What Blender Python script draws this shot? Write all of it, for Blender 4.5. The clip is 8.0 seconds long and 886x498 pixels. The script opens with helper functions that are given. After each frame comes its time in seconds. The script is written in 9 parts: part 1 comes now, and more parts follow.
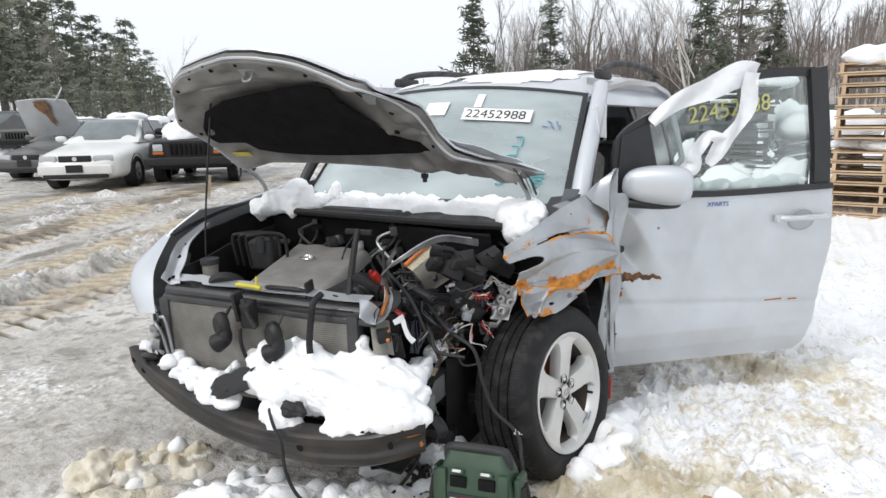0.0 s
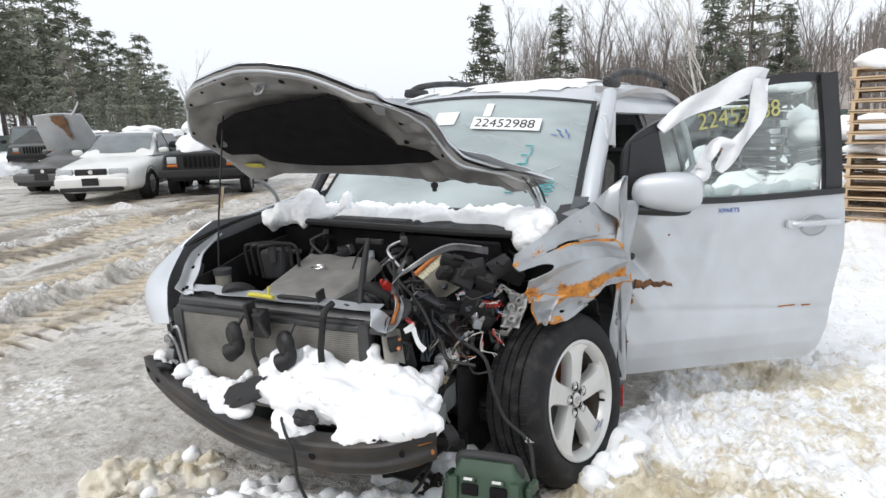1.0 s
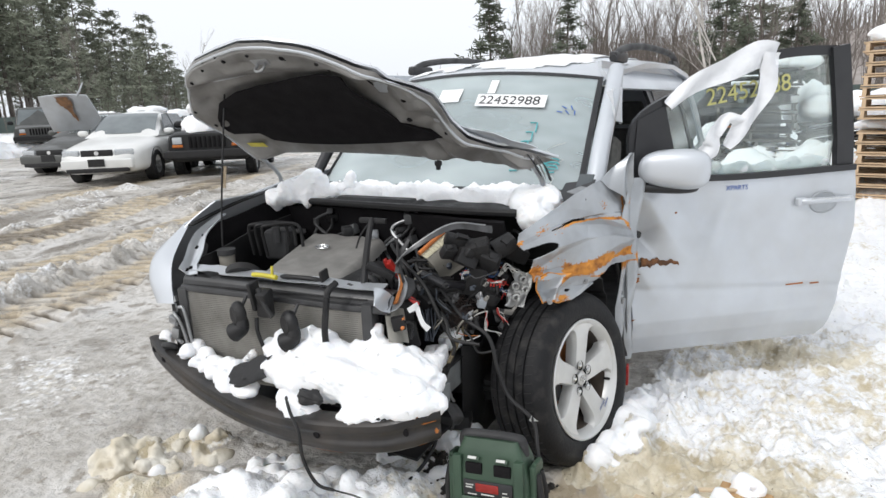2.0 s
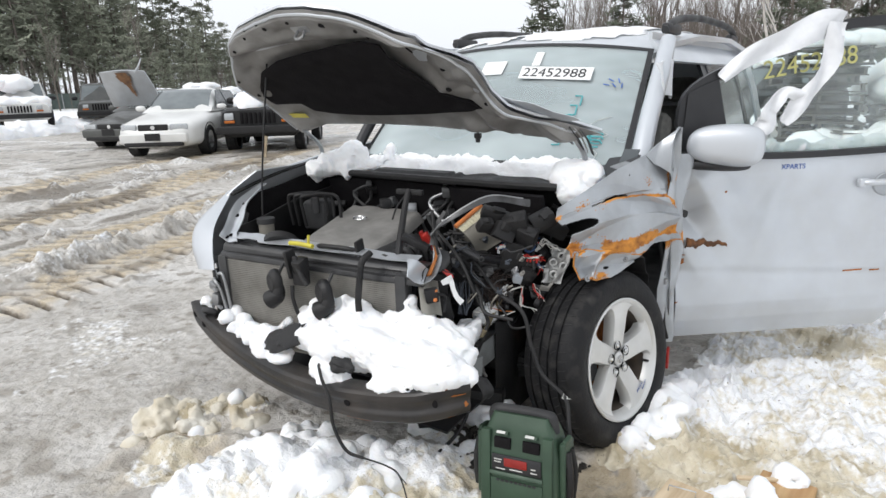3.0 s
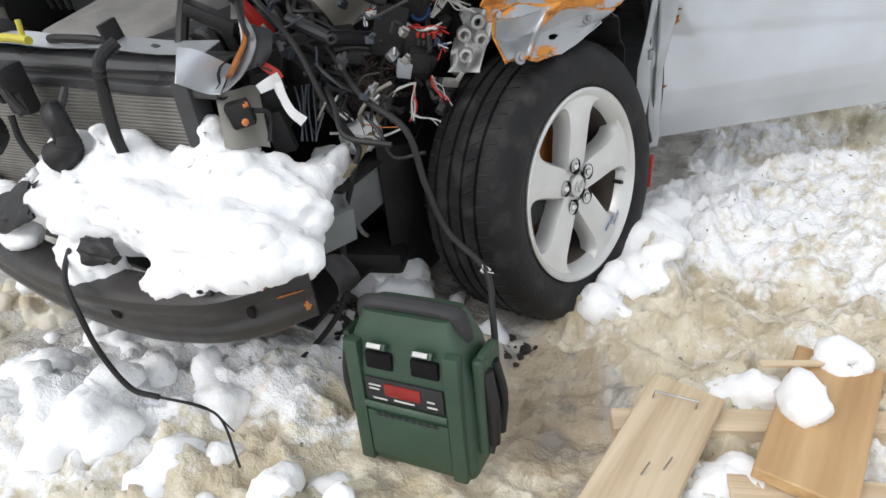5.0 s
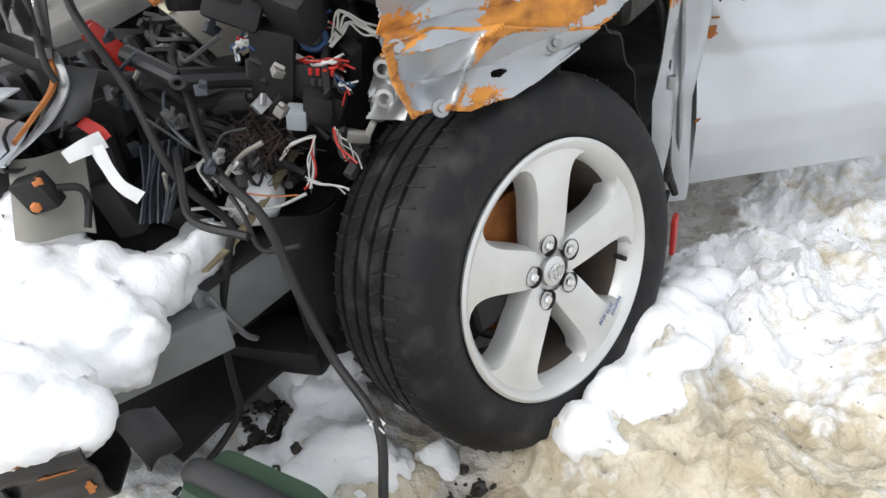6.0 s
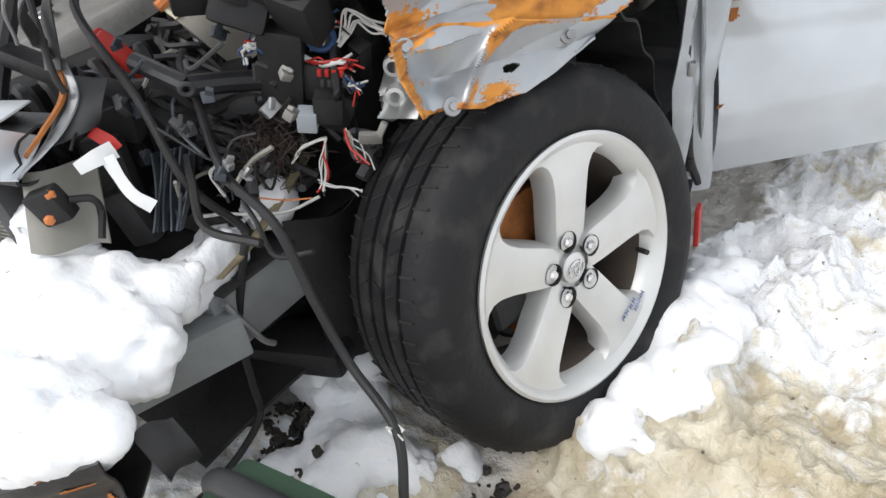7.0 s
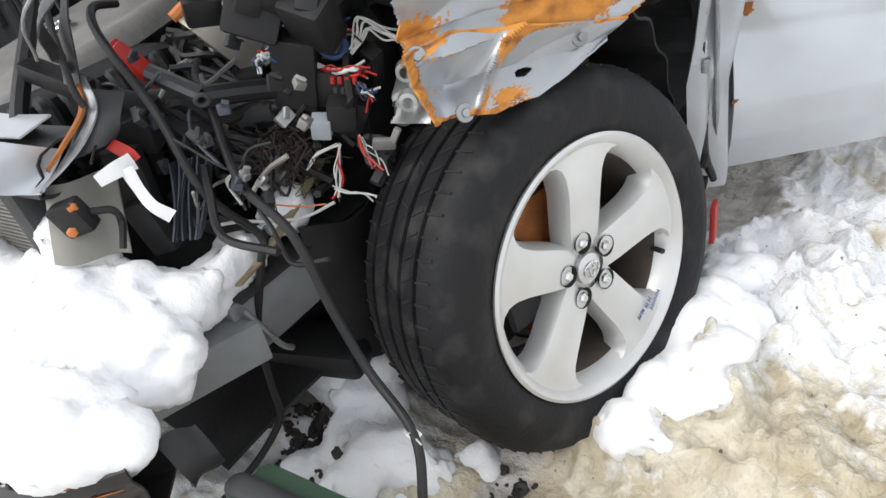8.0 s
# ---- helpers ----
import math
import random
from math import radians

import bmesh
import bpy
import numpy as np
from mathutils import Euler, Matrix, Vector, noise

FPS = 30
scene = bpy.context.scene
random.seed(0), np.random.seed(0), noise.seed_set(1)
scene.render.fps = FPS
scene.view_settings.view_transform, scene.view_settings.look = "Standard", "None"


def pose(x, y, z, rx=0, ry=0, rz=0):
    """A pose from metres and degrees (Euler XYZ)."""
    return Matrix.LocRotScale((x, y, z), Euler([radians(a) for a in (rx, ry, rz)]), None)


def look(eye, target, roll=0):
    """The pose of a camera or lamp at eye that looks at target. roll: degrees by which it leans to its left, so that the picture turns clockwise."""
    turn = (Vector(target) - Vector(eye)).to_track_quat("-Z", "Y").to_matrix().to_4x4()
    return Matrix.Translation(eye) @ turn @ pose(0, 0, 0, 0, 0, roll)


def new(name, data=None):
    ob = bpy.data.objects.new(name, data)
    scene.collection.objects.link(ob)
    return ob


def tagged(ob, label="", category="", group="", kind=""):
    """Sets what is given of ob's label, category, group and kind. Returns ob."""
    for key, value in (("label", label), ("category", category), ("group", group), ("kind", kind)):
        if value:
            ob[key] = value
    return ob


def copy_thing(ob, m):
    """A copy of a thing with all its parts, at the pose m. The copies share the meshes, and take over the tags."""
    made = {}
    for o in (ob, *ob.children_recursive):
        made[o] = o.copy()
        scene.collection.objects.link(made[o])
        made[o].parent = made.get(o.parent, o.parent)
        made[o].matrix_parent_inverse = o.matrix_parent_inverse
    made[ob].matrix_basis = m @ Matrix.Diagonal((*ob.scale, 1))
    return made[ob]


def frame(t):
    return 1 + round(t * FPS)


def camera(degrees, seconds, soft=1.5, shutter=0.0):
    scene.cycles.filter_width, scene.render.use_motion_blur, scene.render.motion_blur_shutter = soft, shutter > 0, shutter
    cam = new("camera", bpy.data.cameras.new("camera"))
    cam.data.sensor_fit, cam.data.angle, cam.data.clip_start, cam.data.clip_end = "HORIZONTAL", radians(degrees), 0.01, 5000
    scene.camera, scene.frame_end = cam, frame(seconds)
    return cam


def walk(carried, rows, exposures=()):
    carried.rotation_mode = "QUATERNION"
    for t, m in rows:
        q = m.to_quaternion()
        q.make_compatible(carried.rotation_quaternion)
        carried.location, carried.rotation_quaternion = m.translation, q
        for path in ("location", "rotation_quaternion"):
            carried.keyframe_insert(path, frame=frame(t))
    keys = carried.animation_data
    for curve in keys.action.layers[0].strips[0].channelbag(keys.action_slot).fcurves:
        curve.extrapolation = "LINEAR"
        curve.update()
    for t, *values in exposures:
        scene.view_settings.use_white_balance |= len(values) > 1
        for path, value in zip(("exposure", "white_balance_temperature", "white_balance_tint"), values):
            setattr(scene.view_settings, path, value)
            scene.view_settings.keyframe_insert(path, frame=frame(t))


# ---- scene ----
cam = camera(71.21, 8.0)
PATH = [
    (0, 1.686, -2.428, 1.556, 77.76, 1.10, 28.67),
    (0.5, 1.692, -2.433, 1.557, 78.30, 1.29, 29.21),
    (1, 1.700, -2.437, 1.556, 78.64, 1.78, 29.65),
    (2.5, 1.703, -2.396, 1.534, 75.49, 1.94, 31.46),
    (3, 1.722, -2.373, 1.507, 75.18, 1.72, 34.70),
    (3.5, 1.734, -2.305, 1.487, 74.17, 2.38, 36.33),
    (3.8, 1.730, -2.224, 1.481, 71.46, 4.29, 36.69),
    (4, 1.677, -2.174, 1.437, 71.28, 4.45, 35.95),
    (4.2, 1.605, -2.073, 1.365, 70.27, 4.93, 35.26),
    (4.3, 1.575, -1.991, 1.342, 68.86, 4.38, 35.94),
    (4.5, 1.508, -1.811, 1.301, 62.06, 8.39, 33.67),
    (4.6, 1.486, -1.734, 1.273, 60.02, 6.53, 32.40),
    (4.7, 1.457, -1.667, 1.249, 58.41, 4.48, 32.59),
    (4.8, 1.457, -1.587, 1.237, 56.95, 4.53, 31.48),
    (4.9, 1.449, -1.505, 1.216, 56.06, 4.71, 30.58),
    (5, 1.434, -1.422, 1.181, 56.45, 5.23, 30.33),
    (5.1, 1.430, -1.314, 1.162, 56.75, 6.25, 32.13),
    (5.2, 1.428, -1.222, 1.118, 59.02, 5.42, 35.53),
    (6.3, 1.419, -0.833, 1.094, 55.70, 8.57, 36.77),
    (6.5, 1.414, -0.836, 1.098, 55.83, 9.11, 37.26),
    (7, 1.415, -0.827, 1.097, 55.68, 10.22, 37.27),
    (7.5, 1.419, -0.813, 1.094, 54.81, 10.21, 36.86),
    (8, 1.414, -0.820, 1.117, 55.08, 11.70, 37.90),
]
walk(cam, [(t, pose(*p)) for t, *p in PATH], [(0, 0.0), (4.2, 0.0), (4.7, -0.07), (5.2, 0.03), (6.3, 0.30), (8, 0.30)])

# ---- world, sun, exposure ----
world = bpy.data.worlds.new("overcast_sky")
scene.world = world
world.use_nodes = True
wn = world.node_tree.nodes
wl = world.node_tree.links
sky = wn.new("ShaderNodeTexSky")
sky.sky_type, sky.sun_disc = "NISHITA", False
sky.sun_elevation, sky.sun_rotation = radians(42), radians(200)
sky.air_density, sky.dust_density, sky.ozone_density = 1.0, 4.0, 0.6
grey = wn.new("ShaderNodeHueSaturation")
grey.inputs["Saturation"].default_value = 0.22
wl.new(sky.outputs[0], grey.inputs["Color"])
cloud = wn.new("ShaderNodeMix")
cloud.data_type = "RGBA"
cloud.inputs["Factor"].default_value = 0.72
cloud.inputs["B"].default_value = (9.1, 9.5, 10.1, 1)  # the even cloud layer
wl.new(grey.outputs[0], cloud.inputs["A"])
wl.new(cloud.outputs["Result"], wn["Background"].inputs["Color"])
wn["Background"].inputs["Strength"].default_value = 0.13
sun = new("sun", bpy.data.lights.new("sun", "SUN"))
sun.data.energy, sun.data.angle, sun.data.color = 1.2, radians(25), (1.0, 0.98, 0.96)
sun.matrix_world = look((-4.0, -10.0, 12.0), (0, 0, 0))
scene.view_settings.exposure = 0.0


# ---- geometry tools ----
def vnoise(p, seed=0):
    p = np.asarray(p, float)
    i = np.floor(p).astype(np.int64)
    f = p - i
    u = f * f * (3 - 2 * f)
    out = np.zeros(len(p))
    for a in (0, 1):
        for b in (0, 1):
            for c in (0, 1):
                h = (i[:, 0] + a) * 73856093 ^ (i[:, 1] + b) * 19349663 ^ (i[:, 2] + c) * 83492791 ^ (seed * 40503 + 977)
                h = (h ^ (h >> 13)) * 1274126177 & 0x7FFFFFFF
                h = (h ^ (h >> 15)) * 739982445 & 0x7FFFFFFF
                w = np.where(a, u[:, 0], 1 - u[:, 0]) * np.where(b, u[:, 1], 1 - u[:, 1]) * np.where(c, u[:, 2], 1 - u[:, 2])
                out += w * (h / 0x3FFFFFFF - 1)
    return out


def fbm(p, octaves=4, seed=0):
    p, out, amp = np.asarray(p, float), 0.0, 1.0
    for k in range(octaves):
        out = out + amp * vnoise(p * 2 ** k + 17.3 * k, seed + k)
        amp *= 0.5
    return out


def join(*shapes):
    verts, faces, n = [], [], 0
    for v, f in shapes:
        verts += [tuple(p) for p in v]
        faces += [tuple(i + n for i in face) for face in f]
        n += len(v)
    return verts, faces


def moved(shape, m):
    return [tuple(m @ Vector(p)) for p in shape[0]], shape[1]


def box(c, size, rot=(0, 0, 0), bevel=0.0, segments=2):
    bm = bmesh.new()
    bmesh.ops.create_cube(bm, size=1.0)
    bmesh.ops.scale(bm, vec=size, verts=bm.verts)
    if bevel:
        bmesh.ops.bevel(bm, geom=bm.edges[:], offset=bevel, segments=segments, affect="EDGES", profile=0.6)
    bm.transform(pose(*c, *rot))
    bm.verts.index_update()
    out = [tuple(v.co) for v in bm.verts], [tuple(v.index for v in f.verts) for f in bm.faces]
    bm.free()
    return out


def spline(points, steps=6):
    pts = [Vector(p) for p in points]
    if len(pts) < 3:
        return pts
    ext = [2 * pts[0] - pts[1]] + pts + [2 * pts[-1] - pts[-2]]
    out = []
    for a, b, c, d in zip(ext, ext[1:], ext[2:], ext[3:]):
        for k in range(steps):
            t = k / steps
            out.append(0.5 * ((2 * b) + (c - a) * t + (2 * a - 5 * b + 4 * c - d) * t * t + (3 * b - a - 3 * c + d) * t ** 3))
    return out + [pts[-1]]


def tube(points, r, n=8, steps=6, end=None):
    """A round bar or cable along a smooth line; end: radius at the far end."""
    pts = spline(points, steps) if steps > 1 else [Vector(p) for p in points]
    verts, faces = [], []
    up = Vector((0.13, 0.21, 1)).normalized()
    for k, p in enumerate(pts):
        t = (pts[min(k + 1, len(pts) - 1)] - pts[max(k - 1, 0)]).normalized()
        side = t.cross(up)
        side = side.normalized() if side.length > 1e-3 else t.orthogonal().normalized()
        top = side.cross(t)
        q = r if end is None else r + (end - r) * k / (len(pts) - 1)
        verts += [tuple(p + q * (math.cos(a) * side + math.sin(a) * top)) for a in (2 * math.pi * j / n for j in range(n))]
    for k in range(len(pts) - 1):
        for j in range(n):
            faces.append((k * n + j, k * n + (j + 1) % n, (k + 1) * n + (j + 1) % n, (k + 1) * n + j))
    faces += [tuple(range(n - 1, -1, -1)), tuple(range((len(pts) - 1) * n, len(pts) * n))]
    return verts, faces


def lathe(profile, n=48, closed=False):
    """Turns (radius, x) pairs round the x axis."""
    verts, faces, m = [], [], len(profile)
    for j in range(n):
        a = 2 * math.pi * j / n
        verts += [(x, r * math.cos(a), r * math.sin(a)) for r, x in profile]
    for j in range(n):
        for k in range(m if closed else m - 1):
            a, b = j * m + k, j * m + (k + 1) % m
            c, d = ((j + 1) % n) * m + (k + 1) % m, ((j + 1) % n) * m + k
            faces.append((a, d, c, b))
    return verts, faces


def sheet(fn, nu, nv, thick=0.0, keep=None):
    """A surface fn(u, v), u and v from 0 to 1, with thickness to its back; keep(u, v) cuts holes."""
    us, vs = np.linspace(0, 1, nu + 1), np.linspace(0, 1, nv + 1)
    p = np.array([[fn(u, v) for v in vs] for u in us], float)
    du, dv = np.gradient(p, axis=0), np.gradient(p, axis=1)
    n = np.cross(du, dv)
    n /= np.linalg.norm(n, axis=2, keepdims=True) + 1e-9
    idx = np.arange((nu + 1) * (nv + 1)).reshape(nu + 1, nv + 1)
    cell = np.ones((nu, nv), bool)
    if keep:
        for a in range(nu):
            for b in range(nv):
                cell[a, b] = keep((a + 0.5) / nu, (b + 0.5) / nv)
    verts = p.reshape(-1, 3).tolist()
    faces = [(idx[a, b], idx[a + 1, b], idx[a + 1, b + 1], idx[a, b + 1]) for a in range(nu) for b in range(nv) if cell[a, b]]
    if thick:
        k = len(verts)
        verts += (p - thick * n).reshape(-1, 3).tolist()
        back = [tuple(i + k for i in f[::-1]) for f in faces]
        edges = {}
        for f in faces:
            for i, j in zip(f, f[1:] + f[:1]):
                edges[(i, j)] = True
        rim = [(j, i, i + k, j + k) for i, j in edges if (j, i) not in edges]
        faces = faces + back + rim
    return verts, faces


def lump(c, r, seed=0, rough=0.25, level=3, scale=1.6):
    """A clod: an icosphere pushed in and out by noise."""
    bm = bmesh.new()
    bmesh.ops.create_icosphere(bm, subdivisions=level, radius=1.0)
    p = np.array([v.co for v in bm.verts])
    k = 1 + rough * fbm(p * scale + seed * 3.7, 4, seed)
    p = p * k[:, None] * np.array(r) + np.array(c)
    bm.verts.index_update()
    out = p.tolist(), [tuple(v.index for v in f.verts) for f in bm.faces]
    bm.free()
    return out


def clean(shape):
    used = sorted({i for f in shape[1] for i in f})
    at = {i: k for k, i in enumerate(used)}
    return [shape[0][i] for i in used], [tuple(at[i] for i in f) for f in shape[1]]


def part(name, shape, material, parent=None, label="", smooth=30, kind=""):
    data = bpy.data.meshes.new(name)
    v, f = clean(shape)
    data.from_pydata(v, [], f)
    data.materials.append(material)
    if smooth:
        data.shade_smooth()
        data.set_sharp_from_angle(angle=radians(smooth))
    ob = new(name, data)
    if parent:
        ob.parent = parent
    return tagged(ob, label=label, kind=kind)


def thing(name, label, category, group="", m=None):
    ob = new(name)
    ob.empty_display_size = 0.1
    if m is not None:
        ob.matrix_basis = m
    return tagged(ob, label, category, group)


def lettering(name, text, size, m, material, parent=None, thick=0.0006, label=""):
    curve = bpy.data.curves.new(name, "FONT")
    curve.body, curve.size, curve.extrude = text, size, thick
    curve.align_x, curve.align_y = "CENTER", "CENTER"
    tmp = bpy.data.objects.new(name, curve)
    scene.collection.objects.link(tmp)
    bpy.context.view_layer.update()
    data = bpy.data.meshes.new_from_object(tmp.evaluated_get(bpy.context.evaluated_depsgraph_get()))
    bpy.data.objects.remove(tmp)
    data.materials.clear()
    data.materials.append(material)
    data.transform(m)
    ob = new(name, data)
    if parent:
        ob.parent = parent
    return tagged(ob, label=label)


# ---- materials ----
def mat(name, c1, c2=None, scale=6.0, rough=0.6, rough2=None, metal=0.0, bump=0.0, bscale=60.0, detail=6.0, coat=0.0, mix=0.5, spread=0.2, island=0.0, spec=0.5, stretch=None):
    m = bpy.data.materials.new(name)
    m.use_nodes = True
    nt, ln = m.node_tree.nodes, m.node_tree.links
    b = nt["Principled BSDF"]
    co = nt.new("ShaderNodeTexCoord")
    no = nt.new("ShaderNodeTexNoise")
    no.inputs["Scale"].default_value, no.inputs["Detail"].default_value = scale, detail
    where = co.outputs["Object"]
    if stretch:
        mp = nt.new("ShaderNodeMapping")
        mp.inputs["Scale"].default_value = stretch
        ln.new(where, mp.inputs["Vector"])
        where = mp.outputs[0]
    ln.new(where, no.inputs["Vector"])
    ramp = nt.new("ShaderNodeMapRange")
    ramp.inputs["From Min"].default_value, ramp.inputs["From Max"].default_value = mix - spread, mix + spread
    ln.new(no.outputs["Fac"], ramp.inputs["Value"])
    cm = nt.new("ShaderNodeMix")
    cm.data_type = "RGBA"
    cm.inputs["A"].default_value, cm.inputs["B"].default_value = (*c1, 1), (*(c2 or [0.75 * k for k in c1]), 1)
    ln.new(ramp.outputs[0], cm.inputs["Factor"])
    out = cm.outputs["Result"]
    if island:
        inf = nt.new("ShaderNodeObjectInfo")
        geo = nt.new("ShaderNodeNewGeometry")
        add = nt.new("ShaderNodeMath")
        ln.new(inf.outputs["Random"], add.inputs[0])
        ln.new(geo.outputs["Random Per Island"], add.inputs[1])
        mr = nt.new("ShaderNodeMapRange")
        mr.inputs["From Max"].default_value = 2.0
        mr.inputs["To Min"].default_value, mr.inputs["To Max"].default_value = 1 - island, 1 + island
        ln.new(add.outputs[0], mr.inputs["Value"])
        hs = nt.new("ShaderNodeHueSaturation")
        ln.new(mr.outputs[0], hs.inputs["Value"])
        ln.new(out, hs.inputs["Color"])
        out = hs.outputs[0]
    ln.new(out, b.inputs["Base Color"])
    rr = nt.new("ShaderNodeMapRange")
    rr.inputs["To Min"].default_value, rr.inputs["To Max"].default_value = rough, rough2 if rough2 is not None else min(1, rough + 0.1)
    ln.new(ramp.outputs[0], rr.inputs["Value"])
    ln.new(rr.outputs[0], b.inputs["Roughness"])
    b.inputs["Metallic"].default_value, b.inputs["Coat Weight"].default_value = metal, coat
    b.inputs["Coat Roughness"].default_value = 0.08
    b.inputs["Specular IOR Level"].default_value = spec
    if bump:
        n2 = nt.new("ShaderNodeTexNoise")
        n2.inputs["Scale"].default_value, n2.inputs["Detail"].default_value = bscale, 5.0
        ln.new(where, n2.inputs["Vector"])
        bp = nt.new("ShaderNodeBump")
        bp.inputs["Strength"].default_value, bp.inputs["Distance"].default_value = bump, 0.01
        ln.new(n2.outputs["Fac"], bp.inputs["Height"])
        ln.new(bp.outputs[0], b.inputs["Normal"])
    return m


def glass_mat(name, tint, alpha=0.35, rough=0.03):
    """Thin pane: clear glass over a see-through layer."""
    m = bpy.data.materials.new(name)
    m.use_nodes = True
    nt, ln = m.node_tree.nodes, m.node_tree.links
    out = nt["Material Output"]
    nt.remove(nt["Principled BSDF"])
    tr = nt.new("ShaderNodeBsdfTransparent")
    tr.inputs[0].default_value = (*tint, 1)
    gl = nt.new("ShaderNodeBsdfGlossy")
    gl.inputs["Roughness"].default_value = rough
    fr = nt.new("ShaderNodeFresnel")
    fr.inputs["IOR"].default_value = 1.5
    mx = nt.new("ShaderNodeMixShader")
    ln.new(fr.outputs[0], mx.inputs[0])
    ln.new(tr.outputs[0], mx.inputs[1])
    ln.new(gl.outputs[0], mx.inputs[2])
    # pale diffuse layer paints haze and reflected sky onto the pane
    sky_glare = nt.new("ShaderNodeBsdfDiffuse")
    sky_glare.inputs[0].default_value = (0.75, 0.8, 0.8, 1)
    mh = nt.new("ShaderNodeMixShader")
    no = nt.new("ShaderNodeTexNoise")
    no.inputs["Scale"].default_value = 3.0
    mr = nt.new("ShaderNodeMapRange")
    mr.inputs["To Min"].default_value, mr.inputs["To Max"].default_value = alpha * 0.4, alpha * 1.6
    ln.new(no.outputs["Fac"], mr.inputs["Value"])
    ln.new(mr.outputs[0], mh.inputs[0])
    ln.new(mx.outputs[0], mh.inputs[1])
    ln.new(sky_glare.outputs[0], mh.inputs[2])
    ln.new(mh.outputs[0], out.inputs[0])
    return m


SILVER = mat("silver_paint", (0.60, 0.63, 0.66), (0.53, 0.55, 0.58), 2.0, 0.30, 0.45, metal=0.40, coat=0.4, bump=0.02, bscale=9)
SILVER_DIRTY = mat("silver_paint_dirty", (0.58, 0.61, 0.645), (0.50, 0.515, 0.53), 3.5, 0.30, 0.48, metal=0.55, coat=0.25, bump=0.05, bscale=14)
UNDERSIDE = mat("hood_inner_grey", (0.33, 0.325, 0.315), (0.16, 0.15, 0.14), 5.0, 0.4, 0.7, metal=0.35, bump=0.25, bscale=18, detail=9.0)
PAD = mat("insulation_felt", (0.010, 0.009, 0.010), (0.016, 0.015, 0.016), 15, 0.95, bump=0.3, bscale=80, spec=0.1)
BLACK = mat("black_plastic", (0.012, 0.012, 0.013), (0.026, 0.025, 0.025), 12, 0.38, 0.7, bump=0.15, bscale=70, spec=0.33)
BLACK_SATIN = mat("black_trim", (0.014, 0.014, 0.016), (0.024, 0.024, 0.026), 9, 0.32, 0.5)
RUBBER = mat("tyre_rubber", (0.012, 0.012, 0.013), (0.045, 0.043, 0.041), 14, 0.6, 0.85, spec=0.25, bump=0.2, bscale=90, mix=0.62, spread=0.1)
ALLOY = mat("alloy_rim", (0.68, 0.68, 0.665), (0.58, 0.58, 0.565), 7, 0.30, 0.5, metal=0.5, bump=0.05, bscale=40)
CHROME = mat("chrome", (0.75, 0.75, 0.74), (0.6, 0.6, 0.6), 20, 0.12, 0.3, metal=1.0)
STEEL = mat("bare_steel", (0.42, 0.43, 0.44), (0.28, 0.28, 0.28), 14, 0.35, 0.6, metal=0.85, bump=0.1)
ALUMIN = mat("aluminium_fins", (0.36, 0.345, 0.32), (0.25, 0.24, 0.22), 10, 0.5, 0.7, metal=0.5)
RUST = mat("rust", (0.42, 0.15, 0.035), (0.22, 0.075, 0.02), 22, 0.85, 0.95, bump=0.5, bscale=90)
ENGINE_GREY = mat("engine_cover_grey", (0.26, 0.25, 0.235), (0.18, 0.175, 0.165), 9, 0.6, 0.8, bump=0.2, bscale=60)
GREY_PLASTIC = mat("grey_plastic", (0.060, 0.060, 0.061), (0.035, 0.035, 0.036), 8, 0.5, 0.75, spec=0.3)
BEAM_MAT = mat("beam_dark_steel", (0.020, 0.019, 0.019), (0.060, 0.050, 0.042), 6, 0.30, 0.55, metal=0.15, spec=0.5, bump=0.15, bscale=40, mix=0.6)
SNOW = mat("snow", (0.93, 0.935, 0.945), (0.88, 0.89, 0.91), 5, 0.75, 0.9, bump=0.35, bscale=70)
SNOW.node_tree.nodes["Principled BSDF"].inputs["Subsurface Weight"].default_value = 0.4
SNOW.node_tree.nodes["Principled BSDF"].inputs["Subsurface Radius"].default_value = (0.9, 1.0, 1.1)
SNOW.node_tree.nodes["Principled BSDF"].inputs["Subsurface Scale"].default_value = 0.03
SNOW_DIRTY = mat("dirty_snow", (0.78, 0.76, 0.70), (0.52, 0.45, 0.32), 4.5, 0.7, 0.9, bump=0.5, bscale=40, spread=0.16)
GREEN = mat("booster_green", (0.038, 0.075, 0.045), (0.028, 0.055, 0.034), 8, 0.42, 0.6, bump=0.06, bscale=120)
RED_LED = mat("red_display", (0.30, 0.02, 0.015), (0.2, 0.012, 0.01), 20, 0.2)
WOOD = mat("raw_pine_board", (0.68, 0.56, 0.40), (0.48, 0.36, 0.23), 42, 0.7, 0.85, bump=0.35, bscale=90, island=0.10, stretch=(0.06, 1, 1))
WOOD_WET = mat("wet_brown_board", (0.60, 0.41, 0.21), (0.34, 0.19, 0.08), 14, 0.5, 0.7, bump=0.35, bscale=90, island=0.10, stretch=(0.06, 1, 1))
WOOD_OLD = mat("pallet_board", (0.58, 0.43, 0.28), (0.42, 0.30, 0.19), 4, 0.8, 0.9, bump=0.3, bscale=50, island=0.25)
WHITE_PAINT = mat("white_car_paint", (0.72, 0.72, 0.70), (0.62, 0.62, 0.60), 2, 0.3, 0.5, coat=0.4)
DARK_PAINT = mat("dark_car_paint", (0.012, 0.012, 0.013), (0.022, 0.022, 0.022), 3, 0.4, 0.6, coat=0.1, spec=0.3)
GREYGREEN_PAINT = mat("grey_green_paint", (0.055, 0.058, 0.055), (0.085, 0.085, 0.08), 3, 0.35, 0.6, coat=0.3)
